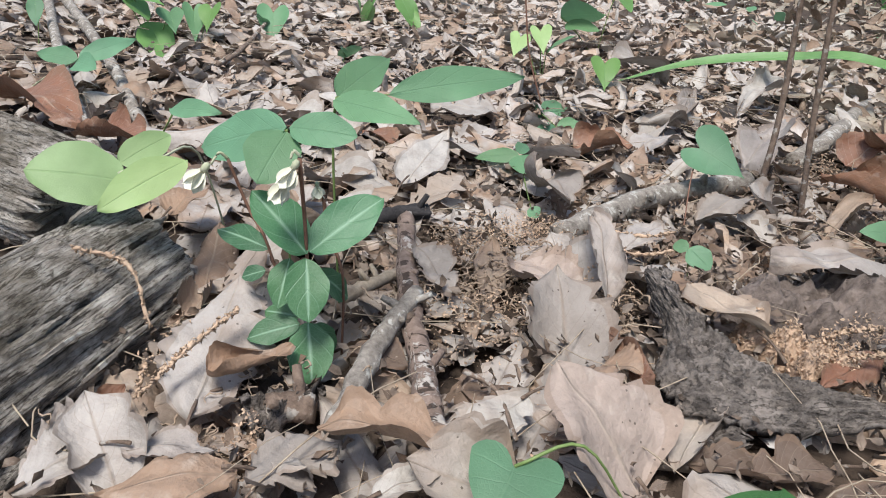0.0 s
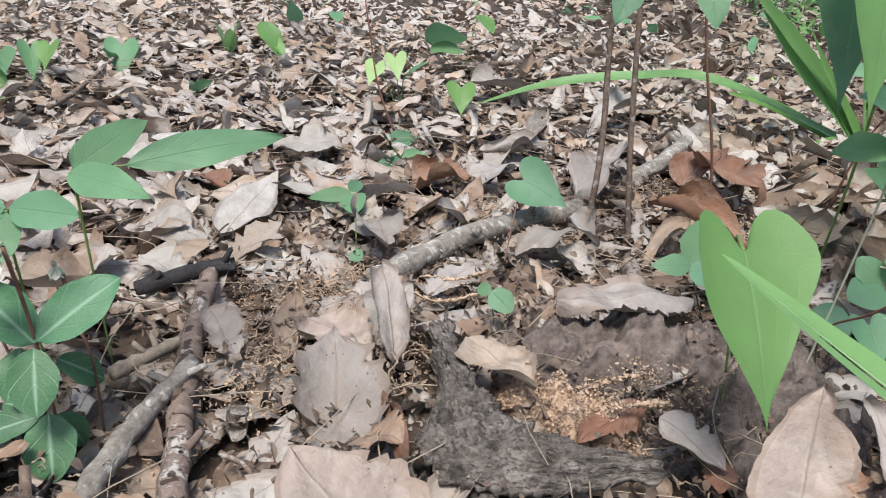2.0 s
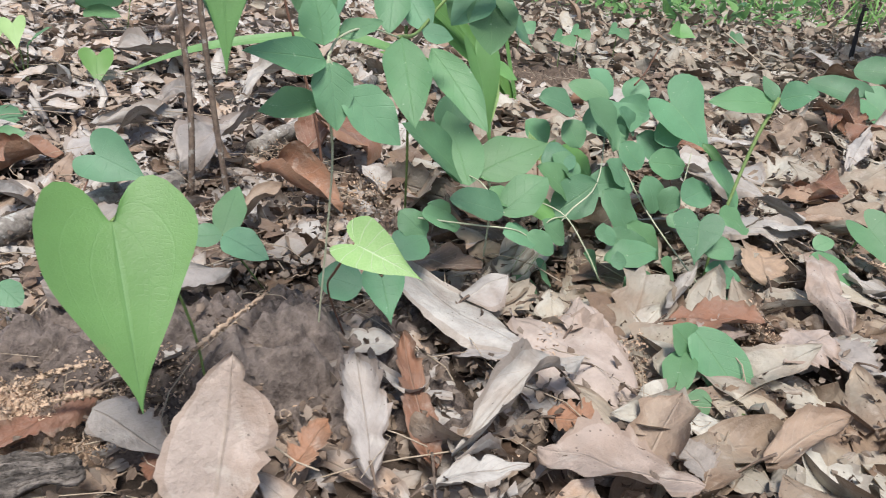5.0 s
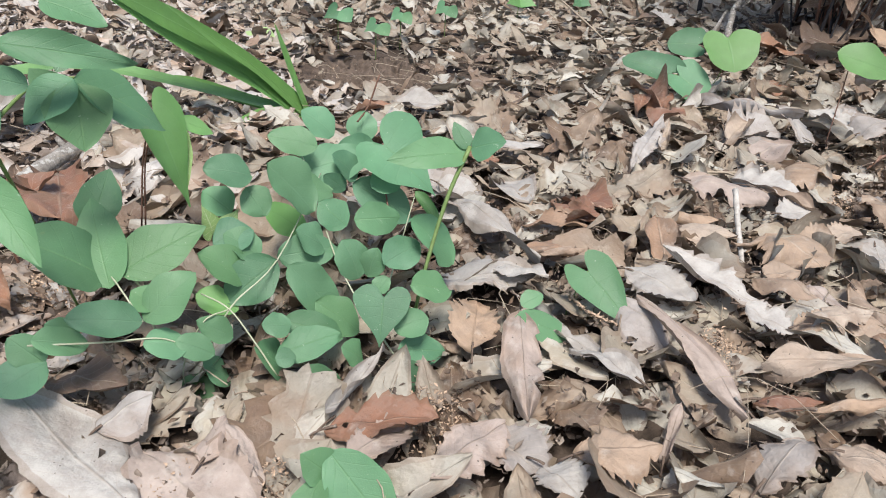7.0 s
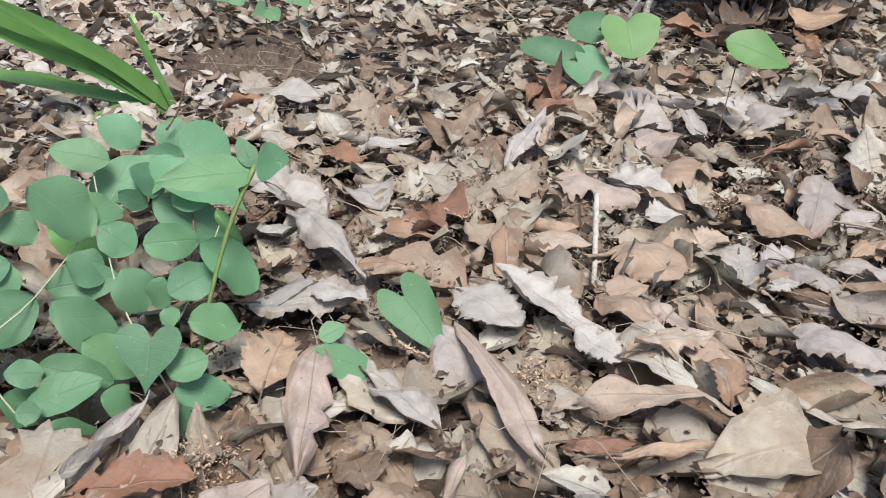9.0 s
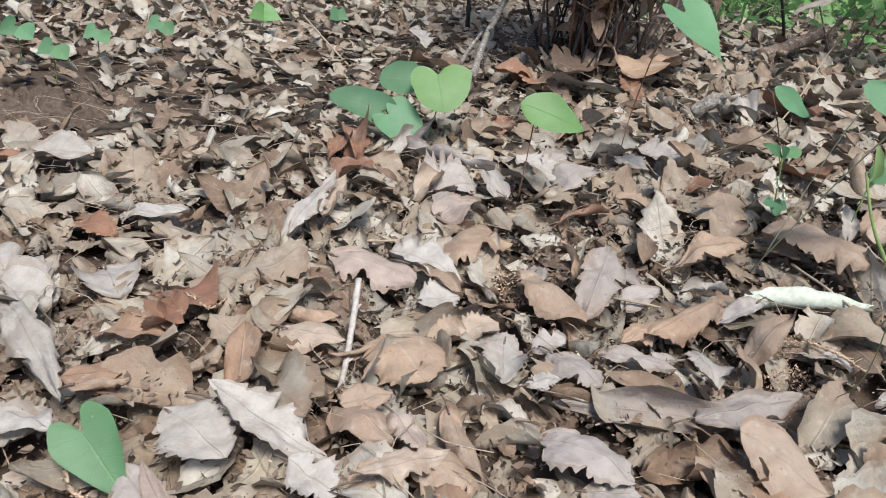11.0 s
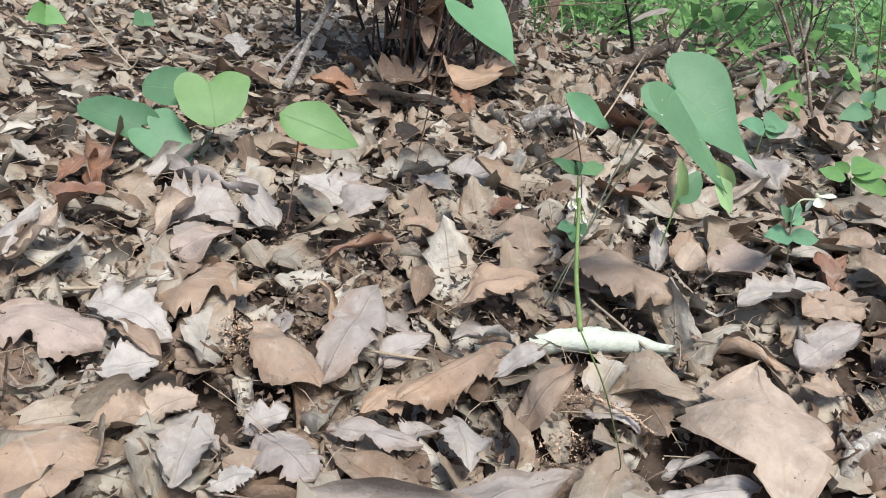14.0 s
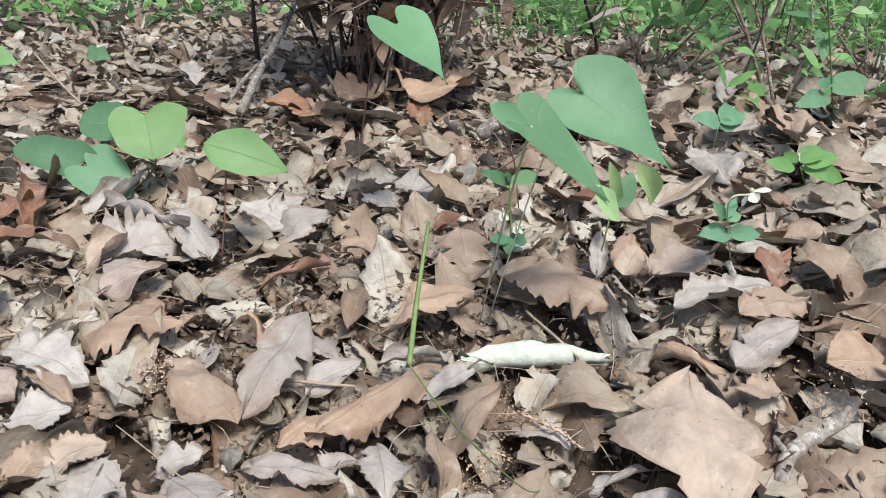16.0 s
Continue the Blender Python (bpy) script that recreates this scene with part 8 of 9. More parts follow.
# bright lime heart-shaped seedling on open litter
herb = plant("seedling", "bright lime heart-shaped seedling on open litter", "seedling", (0.55, 1.3, 0.03), "seedlings")
blade(herb, "heart", "lime", (0.708, 1.27, 0.068), (0.718, 1.24, 0.027), 0.049, -0.3, 0.35, 21, 0.015, 565)
blade(herb, "heart", "fresh", (0.645, 1.27, 0.044), (0.668, 1.27, 0.057), 0.028, -0.3, 0.35, 47, 0.015, 566)
stalk(herb, [(0.708, 1.27, 0.068), (0.689, 1.27, 0.032)], 0.0009, stem_green)

# broad fresh green leaf on a thin brown stalk
herb = plant("wild_yam", "broad fresh green leaf on a thin brown stalk", "plant", (1.195, 0.56, 0.06))
blade(herb, "ovate", "fresh", (1.191, 0.575, 0.184), (1.245, 0.528, 0.164), 0.042, -0.3, 0.2, 46, 0.015, 567)
stalk(herb, [(1.206, 0.565, 0.165), (1.2, 0.56, 0.123), (1.193, 0.555, 0.082)], 0.0008, stem_red)

# clump of broad fresh green heart-shaped leaves
herb = plant("wild_yam", "clump of broad fresh green heart-shaped leaves", "plant", (1.2, 0.8, 0.05))
blade(herb, "kidney", "fresh", (1.225, 0.765, 0.156), (1.215, 0.73, 0.118), 0.078, -0.3, 0.2, 8, 0.015, 568)
blade(herb, "kidney", "plain", (1.162, 0.79, 0.105), (1.117, 0.845, 0.113), 0.043, -0.3, 0.35, -43, 0.015, 569)
blade(herb, "kidney", "plain", (1.166, 0.78, 0.104), (1.192, 0.741, 0.077), 0.057, -0.3, 0.35, 36, 0.015, 570)
blade(herb, "kidney", "plain", (1.21, 0.8, 0.139), (1.181, 0.83, 0.135), 0.048, -0.3, 0.35, -49, 0.015, 571)
blade(herb, "ovate", "fresh", (1.274, 0.8, 0.114), (1.28, 0.79, 0.103), 0.018, -0.3, 0.35, 37, 0.015, 572)
stalk(herb, [(1.225, 0.765, 0.154), (1.24, 0.78, 0.094), (1.21, 0.8, 0.05)], 0.0009, stem_green)
stalk(herb, [(1.165, 0.785, 0.104), (1.204, 0.79, 0.082), (1.2, 0.8, 0.05)], 0.0009, stem_green)

# tall-stalked large green heart-shaped leaf
herb = plant("wild_yam", "tall-stalked large green heart-shaped leaf", "plant", (1.335, 0.55, 0.08))
blade(herb, "heart", "plain", (1.362, 0.53, 0.284), (1.376, 0.472, 0.24), 0.072, -0.25, 0.25, 13, 0.015, 573)
stalk(herb, [(1.362, 0.53, 0.284), (1.341, 0.535, 0.253), (1.344, 0.55, 0.176), (1.34, 0.55, 0.127)], 0.0009, stem_red)

# pair of large broad green leaves tilted on slender stalks
herb = plant("wild_yam", "pair of large broad green leaves tilted on slender stalks", "plant", (1.3, 0.33, 0.09))
blade(herb, "heart", "plain", (1.3, 0.278, 0.286), (1.331, 0.221, 0.246), 0.062, -0.35, 0.2, 41, 0.03, 574)
blade(herb, "heart", "plain", (1.15, 0.203, 0.305), (1.179, 0.174, 0.273), 0.038, -0.25, 0.3, 22, 0.025, 575)
blade(herb, "lance", "lime", (1.172, 0.18, 0.281), (1.188, 0.172, 0.262), 0.011, -0.25, 0.5, 65, 0.015, 576)
stalk(herb, [(1.3, 0.278, 0.286), (1.3, 0.3, 0.24), (1.3, 0.33, 0.09)], 0.0007, stem_pale)
stalk(herb, [(1.15, 0.203, 0.305), (1.2, 0.25, 0.23), (1.29, 0.33, 0.09)], 0.0007, stem_pale)
stalk(herb, [(1.371, 0.41, 0.233), (1.394, 0.4, 0.188), (1.385, 0.38, 0.151)], 0.0008, stem_red, "stalk")
blade(herb, "ovate", "plain", (1.352, 0.4, 0.242), (1.4, 0.38, 0.215), 0.023, -0.3, 0.35, 60, 0.015, 577)

# small green wintergreen with two white flower buds
herb = plant("wintergreen", "small green wintergreen with two white flower buds", "plant", (1.33, 0.365, 0.09))
bud(herb, (1.334, 0.357, 0.169), 0.0052, (0.1, -0.3, -1))
bud(herb, (1.355, 0.357, 0.152), 0.0052, (0.1, -0.3, -1))
blade(herb, "lance", "plain", (1.355, 0.37, 0.183), (1.32, 0.375, 0.199), 0.012, -0.3, 0.35, -59, 0.015, 578)
blade(herb, "lance", "plain", (1.355, 0.37, 0.183), (1.4, 0.375, 0.182), 0.014, -0.3, 0.35, 36, 0.015, 579)
blade(herb, "lance", "plain", (1.351, 0.36, 0.139), (1.371, 0.355, 0.131), 0.013, -0.3, 0.35, 52, 0.015, 580)
blade(herb, "lance", "plain", (1.351, 0.36, 0.139), (1.32, 0.355, 0.145), 0.012, -0.3, 0.35, -39, 0.015, 581)
blade(herb, "lance", "plain", (1.351, 0.36, 0.139), (1.334, 0.345, 0.133), 0.012, -0.3, 0.35, 8, 0.015, 582)
blade(herb, "lance", "plain", (1.355, 0.37, 0.183), (1.343, 0.36, 0.196), 0.015, -0.3, 0.35, 107, 0.015, 583)
stalk(herb, [(1.355, 0.37, 0.183), (1.356, 0.365, 0.154), (1.358, 0.36, 0.118)], 0.001, stem_green)

# small grey-green wintergreen with an open white flower
herb = plant("wintergreen", "small grey-green wintergreen with an open white flower", "plant", (1.5, 0.225, 0.1))
bud(herb, (1.476, 0.22, 0.203), 0.008, (0.3, -0.6, -0.7), "flower", 40)
blade(herb, "ovate", "blue", (1.448, 0.225, 0.183), (1.475, 0.23, 0.193), 0.010, -0.3, 0.35, 7, 0.015, 584)
blade(herb, "ovate", "blue", (1.448, 0.225, 0.183), (1.43, 0.23, 0.199), 0.011, -0.3, 0.35, -77, 0.015, 585)
blade(herb, "ovate", "blue", (1.453, 0.225, 0.181), (1.469, 0.22, 0.184), 0.010, -0.3, 0.35, 33, 0.015, 586)
blade(herb, "ovate", "blue", (1.466, 0.225, 0.166), (1.51, 0.215, 0.158), 0.016, -0.3, 0.35, 46, 0.015, 587)
blade(herb, "ovate", "blue", (1.466, 0.225, 0.166), (1.419, 0.23, 0.174), 0.017, -0.3, 0.35, -43, 0.015, 588)
stalk(herb, [(1.475, 0.22, 0.2), (1.442, 0.222, 0.202), (1.463, 0.225, 0.169), (1.488, 0.225, 0.134)], 0.0009, stem_pale)

# upright yellow-green seedling between brown leaves
herb = plant("seedling", "upright yellow-green seedling between brown leaves", "seedling", (1.42, 0.31, 0.1), "seedlings")
blade(herb, "lance", "lime", (1.422, 0.31, 0.162), (1.403, 0.31, 0.213), 0.019, -0.3, 0.8, -97, 0.015, 589)
blade(herb, "ovate", "blue", (1.419, 0.305, 0.171), (1.436, 0.305, 0.199), 0.022, -0.3, 0.35, 16, 0.015, 590)
blade(herb, "lance", "lime", (1.393, 0.26, 0.196), (1.36, 0.262, 0.234), 0.024, -0.3, 0.8, -89, 0.015, 591)
stalk(herb, [(1.422, 0.31, 0.162), (1.42, 0.312, 0.09)], 0.0008, stem_green)

# fresh green herb with several pointed leaves
herb = plant("woodland_herb", "fresh green herb with several pointed leaves", "plant", (1.66, 0.24, 0.1))
blade(herb, "lance", "fresh", (1.689, 0.26, 0.171), (1.657, 0.28, 0.178), 0.017, -0.3, 0.35, -53, 0.015, 592)
blade(herb, "lance", "fresh", (1.705, 0.26, 0.172), (1.781, 0.25, 0.174), 0.023, -0.3, 0.35, 36, 0.015, 593)
blade(herb, "lance", "fresh", (1.709, 0.26, 0.168), (1.783, 0.235, 0.148), 0.024, -0.3, 0.35, 57, 0.015, 594)
blade(herb, "lance", "fresh", (1.691, 0.26, 0.177), (1.703, 0.28, 0.18), 0.014, -0.3, 0.35, -42, 0.015, 595)
blade(herb, "lance", "fresh", (1.701, 0.26, 0.176), (1.785, 0.27, 0.175), 0.025, -0.3, 0.35, 21, 0.015, 596)
stalk(herb, [(1.704, 0.26, 0.17), (1.772, 0.26, 0.116)], 0.001, stem_green)

# small blue-green herb by the shrub stems
herb = plant("woodland_herb", "small blue-green herb by the shrub stems", "plant", (1.85, 0.42, 0.1))
blade(herb, "ovate", "blue", (1.848, 0.42, 0.157), (1.787, 0.43, 0.168), 0.025, -0.3, 0.35, -54, 0.015, 597)
blade(herb, "ovate", "blue", (1.848, 0.42, 0.157), (1.938, 0.43, 0.157), 0.036, -0.3, 0.35, 33, 0.015, 598)
blade(herb, "ovate", "blue", (1.85, 0.42, 0.154), (1.888, 0.41, 0.145), 0.020, -0.3, 0.35, 57, 0.015, 599)
stalk(herb, [(1.848, 0.42, 0.157), (1.85, 0.42, 0.09)], 0.0009, stem_green)

# tall thin-stemmed herb with paired leaves
herb = plant("woodland_herb", "tall thin-stemmed herb with paired leaves", "plant", (2, 0.37, 0.1))
blade(herb, "ovate", "blue", (2.058, 0.36, 0.183), (1.991, 0.38, 0.171), 0.031, -0.3, 0.35, -39, 0.015, 600)
blade(herb, "ovate", "blue", (2.042, 0.36, 0.197), (2.068, 0.38, 0.206), 0.022, -0.3, 0.35, -29, 0.015, 601)
blade(herb, "ovate", "blue", (2.06, 0.36, 0.191), (2.171, 0.35, 0.203), 0.045, -0.3, 0.35, 35, 0.015, 602)
stalk(herb, [(1.909, 0.36, 0.345), (2.003, 0.36, 0.251), (2.162, 0.36, 0.091)], 0.0012, stem_green)

# single thin green grass blade on a hair-thin stalk
herb = plant("grass_tuft", "single thin green grass blade on a hair-thin stalk", "grass", (1.209, 0.196, 0.066))
stalk(herb, [(1.209, 0.196, 0.066), (1.13, 0.16, 0.14), (1.05, 0.14, 0.23), (1.03, 0.146, 0.261)], 0.0004, stem_green, "stalk")
stalk(herb, [(1.03, 0.146, 0.261), (1.05, 0.165, 0.268), (1.075, 0.187, 0.283)], 0.001, stem_green)

# green leaf pair in the far litter
herb = plant("wild_yam", "green leaf pair in the far litter", "plant", (1.241, 1.321, 0.05))
blade(herb, "heart", "fresh", (1.241, 1.321, 0.103), (1.205, 1.311, 0.098), 0.042, -0.3, 0.35, -51, 0.015, 603)
blade(herb, "heart", "fresh", (1.241, 1.321, 0.103), (1.267, 1.296, 0.094), 0.040, -0.3, 0.35, 42, 0.015, 604)
stalk(herb, [(1.241, 1.321, 0.103), (1.237, 1.321, 0.05)], 0.001, stem_green)

# green leaves low in the far litter
herb = plant("wild_yam", "green leaves low in the far litter", "plant", (1.407, 1.344, 0.05))
blade(herb, "heart", "plain", (1.407, 1.344, 0.092), (1.380, 1.334, 0.084), 0.033, -0.3, 0.35, -46, 0.015, 605)
blade(herb, "heart", "plain", (1.407, 1.344, 0.092), (1.421, 1.322, 0.084), 0.029, -0.3, 0.35, 42, 0.015, 606)
stalk(herb, [(1.407, 1.344, 0.092), (1.403, 1.344, 0.05)], 0.001, stem_green)

# broad green seedling leaves in the open litter
herb = plant("seedling", "broad green seedling leaves in the open litter", "seedling", (0.828, 1.219, 0.057), "seedlings")
blade(herb, "heart", "plain", (0.826, 1.219, 0.115), (0.799, 1.209, 0.105), 0.029, -0.3, 0.35, -60, 0.015, 607)
blade(herb, "ovate", "plain", (0.832, 1.219, 0.114), (0.842, 1.194, 0.101), 0.032, -0.3, 0.35, 36, 0.015, 608)
stalk(herb, [(0.828, 1.219, 0.107), (0.828, 1.219, 0.052)], 0.001, stem_green)

# broad green seedling leaves in the open litter
herb = plant("seedling", "broad green seedling leaves in the open litter", "seedling", (0.852, 1.111, 0.058), "seedlings")
blade(herb, "heart", "plain", (0.851, 1.111, 0.115), (0.828, 1.101, 0.106), 0.024, -0.3, 0.35, -56, 0.015, 609)
blade(herb, "ovate", "plain", (0.856, 1.111, 0.114), (0.863, 1.086, 0.102), 0.026, -0.3, 0.35, 31, 0.015, 610)
stalk(herb, [(0.852, 1.111, 0.108), (0.852, 1.111, 0.053)], 0.001, stem_green)

# broad green seedling leaves in the open litter
herb = plant("seedling", "broad green seedling leaves in the open litter", "seedling", (0.925, 1.184, 0.058), "seedlings")
blade(herb, "heart", "plain", (0.922, 1.184, 0.116), (0.901, 1.174, 0.105), 0.022, -0.3, 0.35, -52, 0.015, 611)
blade(herb, "ovate", "plain", (0.928, 1.184, 0.114), (0.933, 1.159, 0.101), 0.024, -0.3, 0.35, 30, 0.015, 612)
stalk(herb, [(0.925, 1.184, 0.108), (0.925, 1.184, 0.053)], 0.001, stem_green)

# broad green seedling leaves in the open litter
herb = plant("seedling", "broad green seedling leaves in the open litter", "seedling", (1.027, 1.221, 0.057), "seedlings")
blade(herb, "heart", "plain", (1.024, 1.221, 0.116), (1, 1.211, 0.104), 0.024, -0.3, 0.35, -52, 0.015, 613)
blade(herb, "ovate", "plain", (1.031, 1.221, 0.114), (1.035, 1.196, 0.1), 0.026, -0.3, 0.35, 31, 0.015, 614)
stalk(herb, [(1.027, 1.221, 0.107), (1.027, 1.221, 0.052)], 0.001, stem_green)

# dead leaves and roots before the dark shrub
fallen("ovate", "pale", (1.591, 0.93, 0.074), (1.64, 0.809, 0.083), 0.150, -0.3, 0.3, 0, 0.035, 615, 0)
fallen("ovate", "rust", (1.551, 0.92, 0.075), (1.504, 0.976, 0.086), 0.085, -0.3, 0.6, 0, 0.035, 616, 0)
fallen("toothed", "rust", (1.547, 0.956, 0.073), (1.547, 0.876, 0.083), 0.093, -0.3, 0.4, 0, 0.035, 617, 0)
fallen("ovate", "tan", (1.708, 0.862, 0.086), (1.831, 0.842, 0.116), 0.102, -0.3, 0.5, 0, 0.035, 618, 0)
fallen("toothed", "rust", (1.716, 0.874, 0.086), (1.663, 0.775, 0.08), 0.044, -0.2, 0.4, 0, 0.035, 619, 0)
fallen("ovate", "dark", (1.631, 0.948, 0.076), (1.723, 0.934, 0.087), 0.093, -0.3, 0.4, 0, 0.035, 620, 0)
fallen("ovate", "dark", (1.521, 0.891, 0.072), (1.548, 0.833, 0.077), 0.074, -0.3, 0.8, 0, 0.035, 621, 0)
fallen("ovate", "dark", (1.642, 1.009, 0.077), (1.596, 1.033, 0.104), 0.067, -0.2, 0.6, 0, 0.035, 622, 0)
fallen("lance", "rust", (1.377, 0.786, 0.073), (1.319, 0.747, 0.074), 0.044, -0.3, 0.4, 0, 0.035, 623, 0)
fallen("obovate", "grey", (1.479, 0.719, 0.072), (1.464, 0.713, 0.107), 0.034, -0.2, 0.5, 0, 0.035, 624, 0)
fallen("ovate", "dark", (1.446, 1.043, 0.072), (1.482, 1.037, 0.082), 0.044, -0.3, 0.4, 0, 0.035, 625, 0)
fallen("toothed", "pale", (1.51, 1.231, 0.085), (1.49, 1.154, 0.072), 0.052, -0.3, 0.4, 0, 0.035, 626, 0)
fallen("toothed", "pale", (1.908, 0.651, 0.11), (1.902, 0.699, 0.114), 0.056, -0.3, 0.5, 0, 0.035, 627, 0)
fallen("ovate", "rust", (1.819, 0.632, 0.104), (1.773, 0.546, 0.121), 0.114, -0.3, 0.8, 0, 0.035, 628, 0)
fallen("ovate", "pale", (2.073, 0.518, 0.129), (2.223, 0.571, 0.154), 0.056, -0.3, 0.5, 0, 0.035, 629, 0)
fallen("lance", "sand", (2.337, 0.601, 0.145), (2.192, 0.516, 0.132), 0.030, -0.2, 0.8, 0, 0.035, 630, 0)
fallen("toothed", "grey", (1.861, 0.411, 0.129), (1.937, 0.412, 0.155), 0.056, -0.2, 0.8, 0, 0.035, 631, 0)
fallen("ovate", "tan", (1.944, 0.391, 0.158), (1.922, 0.348, 0.143), 0.058, -0.2, 0.5, 0, 0.035, 632, 0)

twig("root_stub", "knobbed broken root end beside the shrub", [(1.685, 0.695, 0.085), (1.705, 0.672, 0.112), (1.722, 0.66, 0.1)], 0.011, twig_grey, 1.1, 702)

# leaning sticks among the shrubs
twig("branch", "brown stem leaning out of the undergrowth", [(2.335, 0.835, 0.103), (2.335, 0.835, 0.173), (2.537, 0.855, 0.267), (2.651, 0.865, 0.32)], 0.006, twig_brown, 0.7, 633)
twig("branch", "crooked dark branch through the undergrowth", [(2.364, 0.755, 0.105), (2.599, 0.775, 0.154), (2.846, 0.785, 0.183), (2.87, 0.785, 0.295), (2.857, 0.785, 0.362)], 0.0065, twig_brown, 0.7, 634)
twig("branch", "thick grey dead stick leaning in the shrubs", [(2.513, 0.69, 0.109), (2.581, 0.69, 0.19), (2.584, 0.69, 0.306), (2.57, 0.69, 0.363)], 0.01, twig_grey, 0.7, 635)
twig("branch", "brown stick lying in the shrubs", [(2.356, 0.738, 0.106), (2.556, 0.738, 0.123), (2.753, 0.738, 0.141)], 0.006, twig_brown, 0.7, 636)
twig("branch", "thick brown branch lying in the leaves", [(2.144, 0.874, 0.103), (2.261, 0.874, 0.122), (2.384, 0.874, 0.15)], 0.016, twig_brown, 0.7, 637)
twig("twig", "thin brown stem in the undergrowth", [(2.852, 0.75, 0.106), (2.738, 0.75, 0.192), (2.429, 0.75, 0.281), (2.326, 0.75, 0.325)], 0.003, twig_brown, 0.7, 638)
twig("twig", "thin brown stem in the undergrowth", [(2.417, 0.804, 0.104), (2.436, 0.804, 0.2), (2.55, 0.804, 0.255), (2.659, 0.804, 0.333)], 0.003, twig_brown, 0.7, 639)
twig("twig", "dark upright stem in the undergrowth", [(2.348, 0.943, 0.103), (2.295, 0.943, 0.178), (2.212, 0.943, 0.279)], 0.004, twig_black, 0.7, 640)
twig("twig", "dark upright stem beside the shrub", [(1.687, 1.284, 0.071), (1.68, 1.284, 0.138), (1.676, 1.284, 0.189)], 0.005, twig_black, 0.7, 641)
twig("twig", "thin twig hanging out of the shrub", [(1.806, 1.166, 0.082), (1.708, 1.166, 0.088), (1.628, 1.166, 0.123)], 0.003, twig_brown, 0.7, 642)

# fallen catkins
catkin([(-0.104, 0.222, 0.081), (-0.097, 0.235, 0.087), (-0.091, 0.246, 0.091), (-0.08, 0.269, 0.096)], 643)
catkin([(-0.158, 0.283, 0.108), (-0.135, 0.286, 0.101), (-0.122, 0.274, 0.078)], 654)
catkin([(-0.106, 0.225, 0.079), (-0.108, 0.236, 0.083), (-0.107, 0.239, 0.085)], 644)
catkin([(0.233, 0.29, 0.106), (0.248, 0.304, 0.11), (0.276, 0.347, 0.104)], 645)
catkin([(0.18, 0.273, 0.103), (0.194, 0.273, 0.107), (0.207, 0.276, 0.105)], 646)
catkin([(0.173, 0.285, 0.104), (0.184, 0.288, 0.108), (0.201, 0.292, 0.109)], 647)
catkin([(0.094, 0.422, 0.079), (0.114, 0.397, 0.084), (0.14, 0.408, 0.084)], 648)
catkin([(0.107, 0.44, 0.078), (0.127, 0.428, 0.083), (0.149, 0.447, 0.08)], 649)
catkin([(0.82, 0.518, 0.083), (0.826, 0.488, 0.086), (0.843, 0.498, 0.083)], 650)
catkin([(1.226, 0.237, 0.092), (1.229, 0.21, 0.095), (1.229, 0.186, 0.093)], 651)
catkin([(1.449, 0.237, 0.131), (1.443, 0.205, 0.136), (1.446, 0.187, 0.133)], 652)
catkin([(0.705, 0.38, 0.091), (0.701, 0.348, 0.094), (0.712, 0.331, 0.092)], 653)


# ---- the loose litter between ----
def sunk(x, y):
    """How far loose leaves keep below a larger leaf that lies there."""
    for cx, cy, ln, wd in RESTING:
        if abs(x - cx) < ln and abs(y - cy) < ln and (x - cx) ** 2 + (y - cy) ** 2 < (0.62 * ln) ** 2:
            return True
    return False


def litter(name, label, box, count, size, nu, nv, seed, steep=0.2, lift=0.014, keep=None, mat=None, give_way=False):
    rng = np.random.default_rng(seed)
    tem = litter_templates(nu, nv, 48, seed)
    spots = []
    for _ in range(count):
        x, y = rng.uniform(box[0], box[1]), rng.uniform(box[2], box[3])
        r, q, low = rng.random(), rng.random(), sunk(x, y)
        turns = (rng.integers(len(tem)), rng.uniform(*size), rng.uniform(0, 6.283), rng.normal(0, 1), rng.normal(0, 1), rng.random())
        if low and give_way or keep is not None and not keep(x, y, r):
            continue
        tilt = steep * (1 if q < 0.86 else 2.4)
        drop = 0.009 if low else 0.0
        if low:
            tilt *= 0.5
        spots.append((turns[0], x, y, rise(x, y) + lift * (turns[5] - 0.4) - drop, turns[1] * (0.62 if q < 0.28 else 1.0) * (0.85 if low else 1) * (1 - 0.36 * smooth((y - 0.55) / 0.4)), turns[2], turns[3] * tilt, turns[4] * tilt))
    ob = scatter(name, tem, np.array(spots), mat or litter_mix)
    return tagged(ob, label, "leaf litter", kind="stuff")


def clear(x, y):
    return -0.45 < x < -0.13 and -0.1 < y < 0.39


litter("leaf_litter", "curled grey-brown and tan dead leaves covering the forest floor", (0.4, 2.0, 0.02, 0.85), 3700, (0.042, 0.105), 14, 6, 11, steep=0.27, lift=0.027, keep=lambda x, y, r: x > 0.42 and in_wedge(x, y, r) and r > 0.9 * bare(x, y) and not clear(x, y))
litter("leaf_litter", "curled grey-brown and tan dead leaves towards the shrubs", (0.4, 2.4, 0.02, 1.7), 8000, (0.042, 0.105), 9, 4, 21, steep=0.27, lift=0.027, keep=lambda x, y, r: x > 0.42 and (y > 0.85 or x > 2.0) and in_wedge(x, y, r) and r > 0.9 * bare(x, y))
litter("near_leaf_litter", "grey-beige dead leaves and leaf fragments round the log and twigs", (-0.5, 0.45, 0.02, 0.75), 3000, (0.03, 0.08), 14, 6, 14, steep=0.17, lift=0.013, keep=lambda x, y, r: in_wedge(x, y, r) and r > 0.97 * bare(x, y) and not clear(x, y), mat=litter_old)
